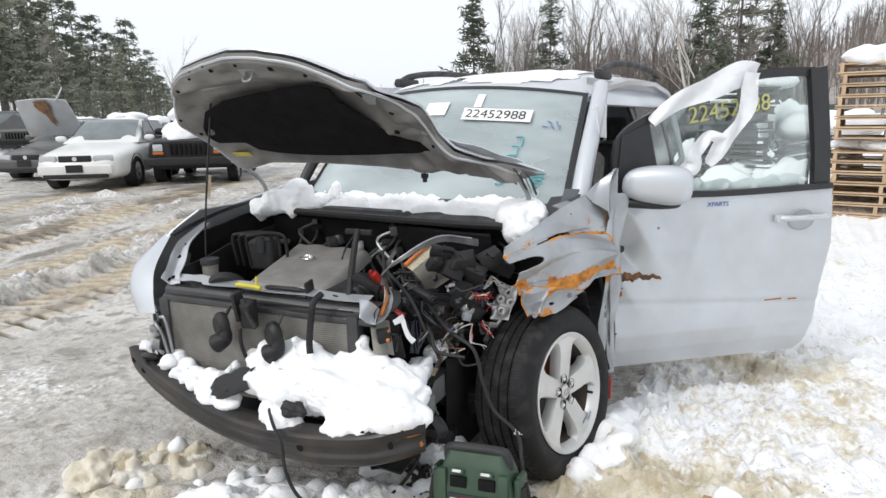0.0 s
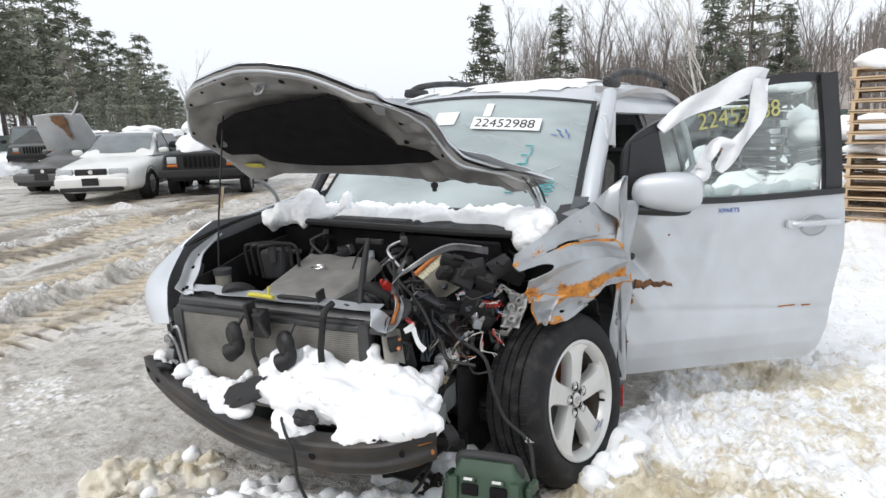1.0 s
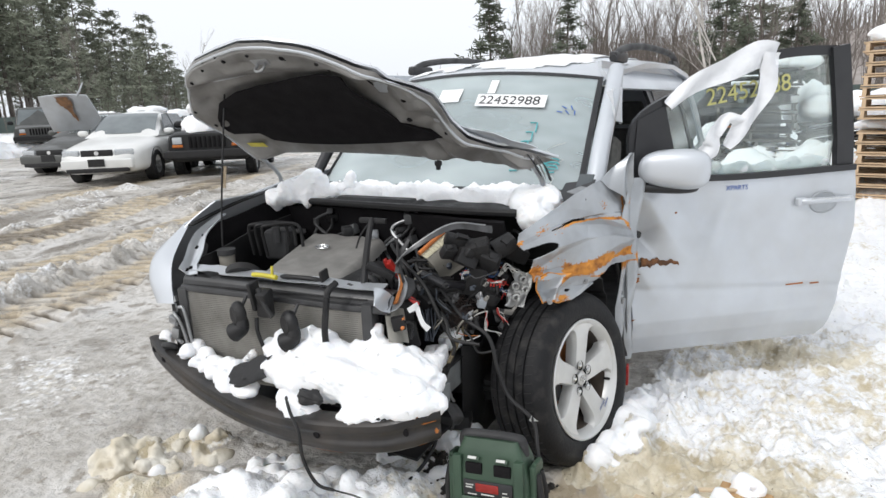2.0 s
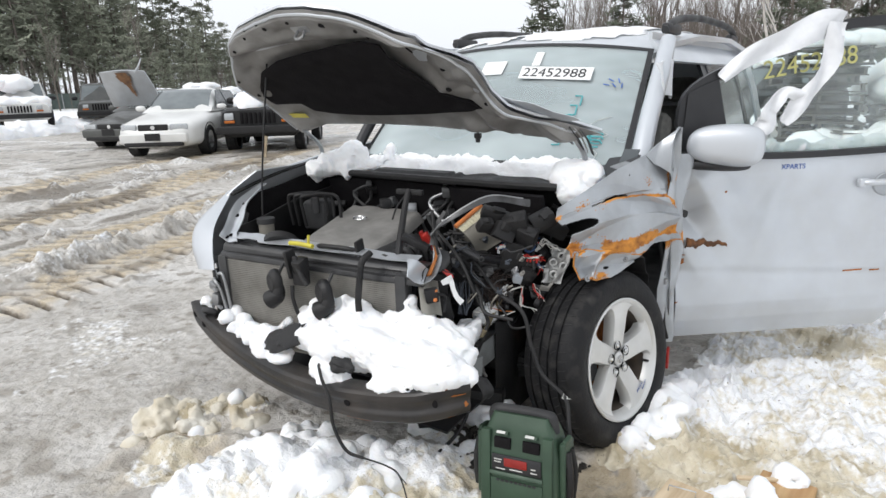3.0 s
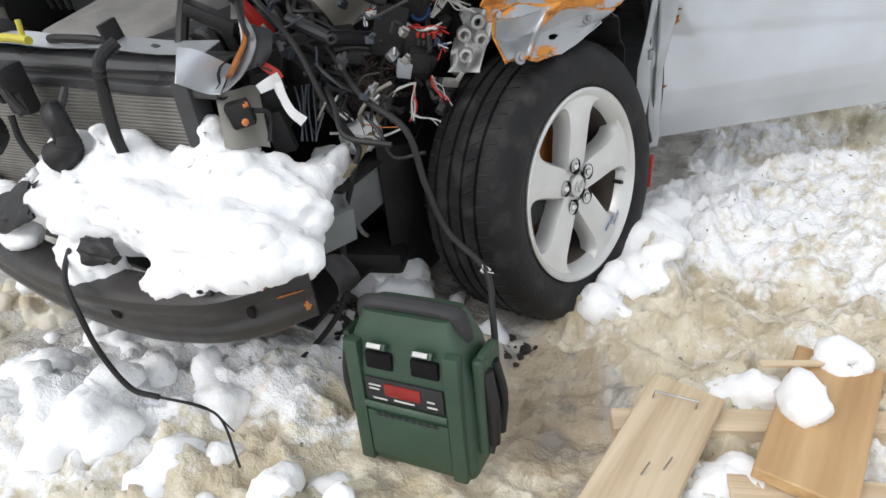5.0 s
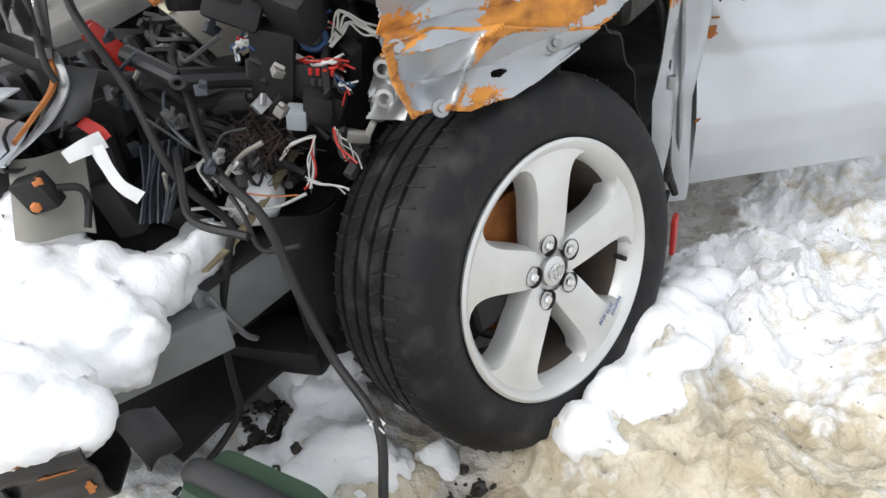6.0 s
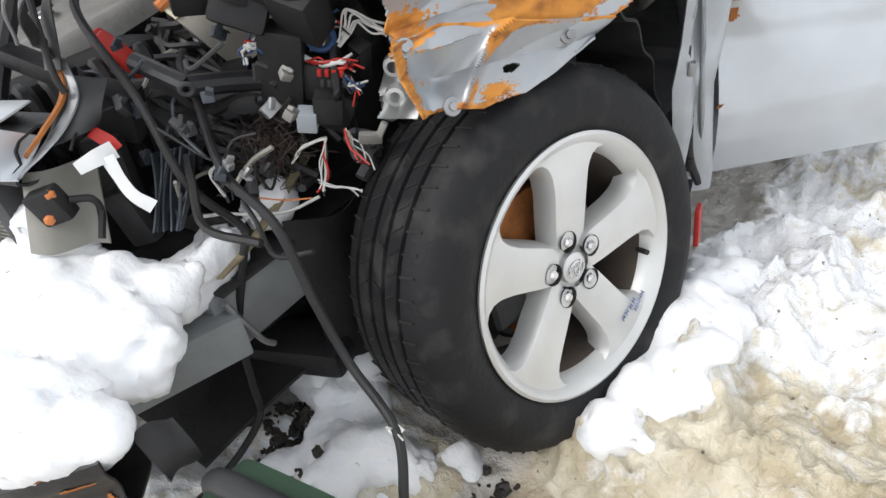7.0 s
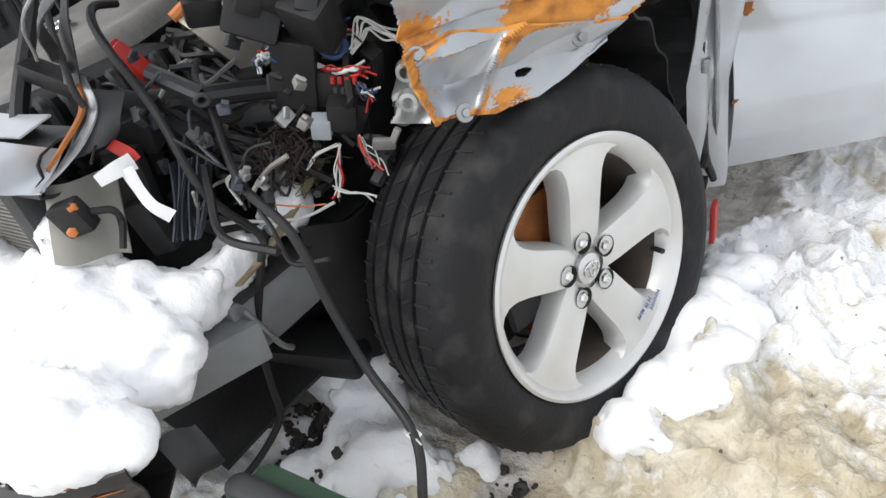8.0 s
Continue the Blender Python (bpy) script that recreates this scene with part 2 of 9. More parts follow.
RED_PAINT = mat("red_paint", (0.35, 0.03, 0.02), (0.25, 0.02, 0.015), 3, 0.35, 0.6, coat=0.3)
LAMP_CLEAR = mat("headlamp_lens", (0.55, 0.57, 0.58), (0.40, 0.42, 0.44), 30, 0.12, 0.3, metal=0.3)
AMBER = mat("amber_lens", (0.55, 0.16, 0.02), (0.4, 0.1, 0.015), 30, 0.2)
GLASS = glass_mat("window_glass", (0.90, 0.95, 0.94), 0.04)
WINDSHIELD_GLASS = glass_mat("windshield_glass", (0.78, 0.88, 0.91), 0.32)
# parked windshields: the reflected sky is mixed into the grey base colour
SKY_GLASS = mat("sky_sheen_glass", (0.20, 0.225, 0.23), (0.13, 0.145, 0.15), 2, 0.06, 0.15)
DARK_GLASS = mat("dark_glass", (0.05, 0.06, 0.065), (0.09, 0.10, 0.105), 3, 0.08, 0.2)
INTERIOR = mat("grey_cloth", (0.20, 0.19, 0.175), (0.14, 0.135, 0.125), 30, 0.9, bump=0.2, bscale=150)
WHITE_FILM = mat("white_plastic_film", (0.82, 0.83, 0.84), (0.72, 0.73, 0.75), 12, 0.35, 0.55, bump=0.3, bscale=30)
PAPER = mat("white_paper", (0.85, 0.85, 0.84), (0.78, 0.78, 0.77), 20, 0.7)
INK = mat("black_ink", (0.02, 0.02, 0.02), None, 20, 0.6)
YELLOW_INK = mat("yellow_marker", (0.60, 0.58, 0.22), None, 20, 0.6)
CYAN_INK = mat("cyan_marker", (0.10, 0.45, 0.48), None, 20, 0.6)
BLUE_INK = mat("blue_marker", (0.05, 0.12, 0.40), None, 20, 0.6)
YELLOW_PLASTIC = mat("yellow_plastic", (0.62, 0.55, 0.05), (0.5, 0.42, 0.05), 20, 0.5)
RED_PLASTIC = mat("red_plastic", (0.52, 0.03, 0.02), (0.40, 0.02, 0.015), 20, 0.4)
ORANGE_RUBBER = mat("orange_seal", (0.65, 0.22, 0.06), (0.5, 0.16, 0.05), 20, 0.6)
CREAM = mat("air_filter_paper", (0.62, 0.58, 0.42), (0.5, 0.46, 0.34), 25, 0.8)
TAUPE = mat("taupe_plastic", (0.30, 0.28, 0.24), (0.22, 0.205, 0.175), 12, 0.6)
WHITE_WIRE = mat("white_wire", (0.65, 0.65, 0.62), None, 20, 0.5)
MUD = mat("black_mud", (0.016, 0.014, 0.012), (0.05, 0.042, 0.034), 22, 0.5, 0.9, bump=0.6, bscale=60)
BLUE_WIRE = mat("blue_wire", (0.025, 0.07, 0.18), None, 20, 0.5)
BARK = mat("bark", (0.17, 0.145, 0.125), (0.10, 0.085, 0.075), 8, 0.9, bump=0.5, bscale=25)
BARK_PALE = mat("pale_bark", (0.55, 0.52, 0.48), (0.38, 0.35, 0.32), 3, 0.85)
TWIG = mat("twigs", (0.22, 0.19, 0.17), (0.15, 0.13, 0.115), 3, 0.9, island=0.25)
# paler than pine foliage is: haze is mixed into this colour
HAZY_NEEDLES = mat("hazy_pine_needles", (0.25, 0.265, 0.20), (0.185, 0.20, 0.15), 0.5, 0.8, island=0.35)
NEEDLES_DARK = mat("spruce_needles", (0.12, 0.135, 0.095), (0.085, 0.10, 0.07), 0.5, 0.8, island=0.3)


# ---- ground: mud, slush and snow in one sheet ----
def smooth(a, b, t):
    t = np.clip((t - a) / (b - a), 0, 1)
    return t * t * (3 - 2 * t)


def blob(x, y, cx, cy, rx, ry, turn=0.0):
    c, s = math.cos(radians(turn)), math.sin(radians(turn))
    u, v = (c * (x - cx) + s * (y - cy)) / rx, (-s * (x - cx) + c * (y - cy)) / ry
    return np.exp(-(u * u + v * v))


def ground_layers(x, y):
    """Height, snow cover (0 mud to 1 snow), dirt of the snow, tracked mud, wet streaks with painted rut shade at places
    x, y.
    """
    p = np.stack([x, y, 0 * x], 1)
    big, mid, fine = fbm(p * 0.35, 3, 3), fbm(p * 1.7, 4, 5), fbm(p * 7.0, 4, 9)
    crumb = fbm(p * 24.0, 3, 21)
    far = smooth(9, 30, np.hypot(x, y))
    # mud with shallow tyre ruts along y
    h = 0.012 * mid + 0.006 * fine + 0.05 * big * smooth(2, 14, np.hypot(x, y))
    lane, along_track = 0.96 * x + 0.29 * y + 0.05 * big + 0.012 * mid, 0.96 * y - 0.29 * x
    tread, wet_shade = 0 * x, 0 * x
    for mid_x, wide, start in ((-3.58, 0.38, -0.1), (-4.76, 0.34, 0.9), (-6.30, 0.42, 0.3), (-8.3, 0.45, 0.6)):
        u = (lane - mid_x) / wide
        band = np.exp(-u ** 6) * smooth(start, start + 0.7, along_track + 0.25 * mid) * (1 - far)
        fy = (along_track + 0.10 * np.abs(u) + 0.095 * (u > 0) + 0.018 * mid) / 0.19 % 1.0
        groove = smooth(0.0, 0.08, fy) * smooth(0.42, 0.32, fy) * smooth(0.03, 0.12, np.abs(u)) * np.clip(1.05 + 0.9 * mid, 0.15, 1)
        h += band * (0.015 - 0.070 * groove)
        # shade down in the grooves, carried as a dark mud colour
        wet_shade += band * groove
        tread += band * (0.66 - 0.10 * groove) * np.clip(0.9 + 0.35 * big, 0.3, 1)
        for side in (-1.22, 1.22):
            h += 0.06 * np.exp(-((u - side) / 0.20) ** 2) * np.clip(0.55 + 1.2 * mid + 0.9 * fine, 0, 2) * smooth(start - 0.3, start + 0.6, along_track) * (1 - far)
    h += 0.10 * np.exp(-((lane + 4.16) / 0.15) ** 2) * np.clip(0.6 + 1.0 * mid + 1.1 * fine, 0, 2) * smooth(0.6, 1.4, along_track) * (1 - far)
    # the yard rises a little towards the parked cars
    h += 0.19 * smooth(6.0, 11.0, np.hypot(x, y)) * smooth(1.0, -4.0, x)
    edge = 0.16 * mid + 0.08 * fine
    right = smooth(-0.06, 0.16, x - 0.98 - 0.10 * smooth(0.2, -0.6, y) * 2 + edge * 0.7) * smooth(-1.05, -0.6, y + 0.35 * (x - 1.2) + edge)
    heap = blob(x, y, 0.05, -0.98, 0.42, 0.26, 12) + 0.7 * blob(x, y, 0.42, -0.72, 0.24, 0.16) + 0.6 * blob(x, y, -0.22, -1.2, 0.22, 0.22) + 0.55 * blob(x, y, 0.35, -1.2, 0.35, 0.25) + 0.5 * blob(x, y, 0.8, -1.02, 0.35, 0.18)
    ridge = blob(x, y, -0.82, -0.92, 0.20, 0.07, 50) + 0.8 * blob(x, y, -0.62, -0.72, 0.16, 0.07, 30) + 0.7 * blob(x, y, -0.60, -1.05, 0.24, 0.06, 40)
    under = 0.6 * blob(x, y, 0.50, -0.30, 0.13, 0.10) + 0.5 * blob(x, y, 0.62, -0.46, 0.22, 0.12) + 0.4 * blob(x, y, 0.30, -0.46, 0.2, 0.08) + 0.4 * blob(x, y, 0.75, -0.36, 0.12, 0.12)
    wheel = blob(x, y, 1.04, 0.20, 0.11, 0.16) + 0.9 * blob(x, y, 1.00, -0.15, 0.10, 0.10) + 0.7 * blob(x, y, 1.12, 0.52, 0.20, 0.28)
    slop = blob(x, y, 0.95, -1.05, 0.55, 0.38) + 0.7 * blob(x, y, -0.55, -1.2, 0.28, 0.25) + 0.8 * blob(x, y, 1.03, -0.50, 0.14, 0.22)
    back = smooth(5.0, 7.5, y - 0.2 * x + 0.8 * big) * smooth(-3.5, -1.0, x + big) + smooth(24, 32, -x + 3 * big)
    cover = np.clip(right + smooth(0.25, 0.42, heap + 0.25 * edge) + 0.9 * smooth(0.35, 0.6, ridge + 0.3 * edge) + smooth(0.2, 0.36, under + 0.4 * edge) + smooth(0.3, 0.5, wheel) + back + 0.95 * smooth(0.35, 0.6, slop + 0.5 * edge), 0, 1)
    slushy = 0.45 * smooth(0.15, 0.6, mid + 0.3 * fine) * (x < 0.9) * smooth(-1.0, -2.2, x)
    cover = np.maximum(cover, slushy * (1 - np.clip(1.5 * tread, 0, 1)))
    cover = np.clip(cover - 0.95 * smooth(0.25, 0.55, blob(x, y, 1.06, -0.47, 0.15, 0.22, -25) + 0.35 * blob(x, y, 0.92, -0.34, 0.14, 0.10) + 0.25 * edge), 0, 1)
    near = 1 - smooth(2.3, 3.6, x)
    bent = p + 0.06 * np.stack([fbm(p * 5, 2, 41), fbm(p * 5, 2, 42), 0 * x], 1)
    clod = 0.5 + 0.9 * fbm(bent * 8.5, 5, 31) - 0.15 * np.minimum(np.abs(fbm(bent * 13.0, 3, 33)), 0.3) + 0.5 * fbm(p * 26.0, 4, 35)
    body = 0.035 * right * (1 + (0.8 * mid + 0.6 * fine) * (0.2 + 0.8 * near)) + 0.030 * right * near * (clod - 0.4) + 0.30 * back * (1 + 0.5 * mid)
    body += 0.14 * heap * (0.8 + 0.25 * mid + 0.30 * clod) + 0.09 * ridge * (0.75 + 0.35 * clod) + 0.11 * under * (0.6 + 0.7 * clod) + 0.075 * wheel * (0.6 + 0.7 * clod)
    clump = 0.016 * (0.3 - np.abs(fbm(bent * 24.0, 2, 51))) + 0.010 * (0.3 - np.abs(fbm(p * 55.0, 2, 53)))
    body += 0.028 * slop * (clod - 0.45)
    h = h + body + cover * near * (0.016 * crumb + clump)
    h -= 0.03 * blob(x, y, 1.04, -0.42, 0.16, 0.22)
    h += 0.05 * blob(x, y, 0.87, -0.74, 0.24, 0.20)
    hollow = smooth(0.60, 0.30, clod)
    dirt = 0.62 * blob(x, y, 1.10, -0.35, 0.45, 0.45) + 0.36 * blob(x, y, 1.5, 0.0, 0.7, 0.45) + 0.9 * blob(x, y, 0.52, -1.00, 0.22, 0.16) + 0.6 * blob(x, y, 0.75, -0.98, 0.3, 0.14)
    dirt += 0.55 * blob(x, y, -0.02, -1.22, 0.10, 0.18) + 0.5 * blob(x, y, 0.3, -1.25, 0.3, 0.15) + 0.9 * ridge + 0.45 * blob(x, y, 1.7, 1.3, 1.0, 0.5) + 0.5 * blob(x, y, 0.7, -1.4, 0.5, 0.2)
    dirt += 0.75 * slop
    dirt += 0.30 * smooth(0.0, 0.6, mid + 0.4 * fine) + 0.32 * hollow * smooth(0.15, 0.5, dirt) - 0.6 * blob(x, y, 0.03, -0.88, 0.40, 0.24) - 0.5 * blob(x, y, 1.04, 0.25, 0.12, 0.25)
    tread = np.maximum(tread, 1.0 * blob(x, y, 1.03, -0.44, 0.13, 0.24) + 0.5 * blob(x, y, 0.9, -0.55, 0.3, 0.1) + 0.62 * blob(x, y, 0.85, -1.0, 0.65, 0.45) + 0.5 * blob(x, y, -0.55, -1.15, 0.35, 0.3))
    wet_shade += 0.6 * smooth(0.25, 0.8, fbm(np.stack([lane * 2.6, along_track * 0.7, 0 * x], 1), 4, 61)) * smooth(-2.2, -3.2, x)
    return h, cover, np.clip(dirt, 0, 1), np.clip(tread, 0, 1), np.clip(wet_shade, 0, 1)


def graded(lo, *spans):
    """Even steps in each span (end, step), growing beyond both ends up to 900 m."""
    mid, at = [], lo
    for end, step in spans:
        mid += list(np.arange(at, end - 1e-6, step))
        at = end
    out, s = [at], spans[-1][1]
    while out[-1] < 900:
        out.append(out[-1] + s)
        s *= 1.16
    low, s = [lo - spans[0][1]], spans[0][1]
    while low[-1] > -900:
        low.append(low[-1] - s)
        s *= 1.16
    return np.array(low[::-1] + mid + out)


gx = graded(-7.9, (-1.3, 0.036), (0.9, 0.016), (1.75, 0.008), (2.1, 0.015), (3.0, 0.03))
gy = graded(-2.1, (-1.5, 0.03), (-0.75, 0.015), (0.65, 0.008), (1.0, 0.015), (3.8, 0.03))
GX, GY = np.meshgrid(gx, gy, indexing="ij")
gh, gc, gd, gt, gw = ground_layers(GX.ravel(), GY.ravel())
data = bpy.data.meshes.new("ground")
nx, ny = len(gx), len(gy)
ii = np.arange(nx * ny).reshape(nx, ny)
quads = np.stack([ii[:-1, :-1], ii[1:, :-1], ii[1:, 1:], ii[:-1, 1:]], -1).reshape(-1, 4)
data.from_pydata(np.stack([GX.ravel(), GY.ravel(), gh], 1).tolist(), [], quads.tolist())
for key, values in (("snow_cover", gc), ("snow_dirt", gd), ("tread", gt), ("wet_shade", gw)):
    att = data.attributes.new(key, "FLOAT", "POINT")
    att.data.foreach_set("value", values.astype(np.float32))
data.shade_smooth()


def ground_material():
    m = bpy.data.materials.new("mud_and_snow")
    m.use_nodes = True
    nt, ln = m.node_tree.nodes, m.node_tree.links
    b = nt["Principled BSDF"]
    co = nt.new("ShaderNodeTexCoord")

    def noise_node(scale, detail=6.0):
        n = nt.new("ShaderNodeTexNoise")
        n.inputs["Scale"].default_value, n.inputs["Detail"].default_value = scale, detail
        ln.new(co.outputs["Object"], n.inputs["Vector"])
        return n.outputs["Fac"]

    def ranged(src, a, c, lo=0.0, hi=1.0):
        r = nt.new("ShaderNodeMapRange")
        r.inputs["From Min"].default_value, r.inputs["From Max"].default_value = a, c
        r.inputs["To Min"].default_value, r.inputs["To Max"].default_value = lo, hi
        ln.new(src, r.inputs["Value"])
        return r.outputs[0]

    def mixed(fac, a, c):
        x = nt.new("ShaderNodeMix")
        x.data_type = "RGBA"
        ln.new(fac, x.inputs["Factor"])
        for key, v in (("A", a), ("B", c)):
            if isinstance(v, tuple):
                x.inputs[key].default_value = (*v, 1)
            else:
                ln.new(v, x.inputs[key])
        return x.outputs["Result"]

    def attr(name):
        a = nt.new("ShaderNodeAttribute")
        a.attribute_name = name
        return a.outputs["Fac"]

    def math_node(op, a, c):
        x = nt.new("ShaderNodeMath")
        x.operation = op
        for k, v in enumerate((a, c)):
            if isinstance(v, float):
                x.inputs[k].default_value = v
            else:
                ln.new(v, x.inputs[k])
        return x.outputs[0]

    blot, grain = noise_node(1.3), noise_node(18.0)
    mud = mixed(ranged(blot, 0.38, 0.62), (0.46, 0.435, 0.40), (0.63, 0.605, 0.57))
    mud = mixed(ranged(grain, 0.30, 0.60), (0.36, 0.335, 0.295), mud)
    mud = mixed(ranged(noise_node(0.7, 8.0), 0.52, 0.62), mud, (0.62, 0.60, 0.57))
    tracked = mixed(ranged(noise_node(5.0, 6.0), 0.35, 0.6), (0.60, 0.515, 0.385), (0.42, 0.345, 0.24))
    mud = mixed(ranged(math_node("ADD", attr("tread"), ranged(noise_node(3.0), 0.3, 0.7, -0.2, 0.2)), 0.22, 0.50), mud, tracked)
    mud = mixed(ranged(noise_node(4.5, 9.0), 0.56, 0.66), mud, (0.30, 0.275, 0.24))
    mud = mixed(ranged(noise_node(11.0, 8.0), 0.57, 0.66), mud, (0.31, 0.28, 0.24))
    # wet mud streaks, and the tread grooves' shade painted dark
    mud = mixed(ranged(attr("wet_shade"), 0.05, 0.70, 0.0, 0.95), mud, (0.14, 0.115, 0.085))
    white = mixed(ranged(noise_node(6.0), 0.3, 0.7), (0.91, 0.915, 0.925), (0.84, 0.85, 0.865))
    tan = mixed(ranged(noise_node(9.0), 0.35, 0.65), (0.74, 0.685, 0.56), (0.50, 0.43, 0.30))
    d = ranged(math_node("ADD", math_node("ADD", attr("snow_dirt"), ranged(noise_node(7.0, 8.0), 0.3, 0.7, -0.35, 0.35)), ranged(noise_node(34.0, 5.0), 0.3, 0.7, -0.3, 0.3)), 0.25, 0.80)
    snow = mixed(d, white, tan)
    snow = mixed(ranged(noise_node(48.0, 4.0), 0.69, 0.72), snow, (0.26, 0.22, 0.17))
    c = ranged(math_node("ADD", attr("snow_cover"), ranged(noise_node(26.0, 4.0), 0.3, 0.7, -0.18, 0.18)), 0.35, 0.62)
    ln.new(mixed(c, mud, snow), b.inputs["Base Color"])
    ln.new(math_node("ADD", ranged(c, 0, 1, 0.0, 0.3), ranged(noise_node(2.2), 0.4, 0.6, 0.22, 0.62)), b.inputs["Roughness"])
    ln.new(ranged(c, 0, 1, 0.0, 0.35), b.inputs["Subsurface Weight"])
    b.inputs["Subsurface Radius"].default_value, b.inputs["Subsurface Scale"].default_value = (1.0, 0.95, 0.85), 0.025
    bp = nt.new("ShaderNodeBump")
    bp.inputs["Strength"].default_value, bp.inputs["Distance"].default_value = 0.6, 0.012
    ln.new(math_node("ADD", ranged(noise_node(22.0, 8.0), 0.3, 0.7, 0.0, 1.6), noise_node(110.0, 3.0)), bp.inputs["Height"])
    ln.new(bp.outputs[0], b.inputs["Normal"])
    return m


data.materials.append(ground_material())
ground = tagged(new("ground", data), "churned grey mud with slush, tyre tracks and dirty snow", "ground", kind="structure")


def ground_z(x, y):
    return float(ground_layers(np.array([float(x)]), np.array([float(y)]))[0][0])


def snow_heap(name, label, clods, material=None, seed=1, fine=0.022, rough=1.0):
    """Clods (x, y, z, radius) of snow grown together into one heap."""
    balls = bpy.data.metaballs.new("heap" + name)
    balls.resolution = balls.render_resolution = fine
    for x, y, z, r in clods:
        e = balls.elements.new()
        e.co, e.radius = (x, y, z), r * 1.45
    tmp = bpy.data.objects.new("heap" + name, balls)
    scene.collection.objects.link(tmp)
    bpy.context.view_layer.update()
    data = bpy.data.meshes.new_from_object(tmp.evaluated_get(bpy.context.evaluated_depsgraph_get()))
    bpy.data.objects.remove(tmp)
    if fine < 0.03:
        mesh = bmesh.new()
        mesh.from_mesh(data)
        bmesh.ops.subdivide_edges(mesh, edges=mesh.edges[:], cuts=1, use_grid_fill=True, smooth=1.0)
        mesh.to_mesh(data)
        mesh.free()
    n = len(data.vertices)
    p, nor = np.zeros(n * 3), np.zeros(n * 3)
    data.vertices.foreach_get("co", p)
    data.vertices.foreach_get("normal", nor)
    p, nor = p.reshape(-1, 3), nor.reshape(-1, 3)
    warp = np.stack([fbm(p * 9, 2, seed + k) for k in (21, 22, 23)], 1) * 0.05
    big = fbm((p + warp) * 9, 5, seed)
    edge = np.abs(fbm((p + warp) * 17, 3, seed + 5))
    p = p + nor * (rough * (0.034 * big - 0.008 * np.minimum(edge, 0.25) + 0.003 * fbm(p * 60, 3, seed + 9)))[:, None] + 0.010 * rough * warp / 0.05
    data.vertices.foreach_set("co", p.ravel())
    data.materials.clear()
    data.materials.append(material or SNOW)
    data.shade_smooth()
    data.update()
    return tagged(new(name, data), label, "snow", kind="stuff")


# ---- the damaged silver SUV ----
suv = thing("damaged_suv", "crashed silver SUV with open hood and torn front corner", "car")
NOSE = -6.0  # the front end is pushed round by this many degrees


def side_x(z, y=1.0):
    base = np.interp(z, [0.2, 0.35, 0.6, 0.85, 1.08, 1.15, 1.4, 1.62, 1.70], [0.86, 0.915, 0.94, 0.955, 0.94, 0.92, 0.86, 0.785, 0.71])
    return float(base * (1 - 0.035 * max(0.0, y - 2.4) ** 2))


def quad_on_side(a, b, c, d, sgn, off=0.0, nu=10, nv=10, thick=0.02):
    """A panel on the body's side between four (y, z) corners: front low, rear low, rear high, front high."""
    def fn(u, v):
        y = (1 - v) * ((1 - u) * a[0] + u * b[0]) + v * ((1 - u) * d[0] + u * c[0])
        z = (1 - v) * ((1 - u) * a[1] + u * b[1]) + v * ((1 - u) * d[1] + u * c[1])
        return (sgn * (side_x(z, y) + off), y, z)
    return sheet(fn if sgn > 0 else (lambda u, v: fn(1 - u, v)), nu, nv, thick)


# roof, with raised rails
def roof_fn(u, v):
    y = 0.86 + 2.95 * v
    half = 0.735 + 0.04 * min(1, 2 * v) - 0.05 * max(0, v - 0.6)
    x = (2 * u - 1) * half
    crown = np.interp(v, [0, 0.1, 0.3, 0.6, 0.85, 1], [1.705, 1.765, 1.825, 1.840, 1.79, 1.68])
    return (x, y + 0.06 * (x / half) ** 2 * (1 - 2 * v), crown - 0.075 * abs(x / half) ** 2.6)


part("roof", sheet(roof_fn, 24, 30, 0.03), SILVER, suv)
tagged(part("roof_snow", sheet(lambda u, v: tuple(Vector(roof_fn(0.06 + 0.80 * u, 0.035 + 0.80 * v)) + Vector((0, 0, 0.004 + 0.016 * min(1, 12 * min(u, 1 - u, v, 1 - v)) * (0.6 + 0.8 * float(fbm(np.array([[u * 7, v * 9, 0.4]]), 3, 3)[0]) ** 2)))), 40, 50, 0.003, lambda u, v: min(u, 1 - u, v, 1 - v) > 0.03 + 0.06 * float(vnoise(np.array([[u * 9, v * 12, 0.0]]), 6)[0])), SNOW, smooth=60), "thin layer of wet snow on the roof", "snow", kind="stuff")
for sgn in (-1, 1):
    rail = tube([(sgn * 0.69, 1.27, 1.765), (sgn * 0.695, 1.50, 1.830), (sgn * 0.70, 2.05, 1.868), (sgn * 0.70, 2.9, 1.855), (sgn * 0.69, 3.2, 1.775)], 0.022, 10)
    r = part("roof_rail", rail, GREY_PLASTIC, suv, "dark grey roof rail")
    for fx, fy, fz in ((0.69, 1.40, 1.775), (0.69, 3.08, 1.785)):
        part("rail_foot", box((sgn * fx, fy, fz), (0.05, 0.26, 0.06), (0, 0, 0), 0.02), BLACK_SATIN, r)


# windshield with its black border
def ws_fn(u, v):
    s = 2 * u - 1
    half = 0.80 - 0.065 * v
    bow = 0.17 - 0.07 * v
    return (s * half, 0.22 + 0.62 * v + bow * s * s, 1.115 + 0.595 * v - (0.02 + 0.04 * v) * s * s)


windshield = part("windshield", sheet(ws_fn, 24, 14, 0.005), WINDSHIELD_GLASS, suv, "cracked hazy windshield with painted-in sky reflection and marker writing")
windshield.visible_shadow = False


def ws_band(u, v):
    """The dark rim round the glass."""
    x, y, z = ws_fn(u, v)
    return (x, y - 0.004, z + 0.004)


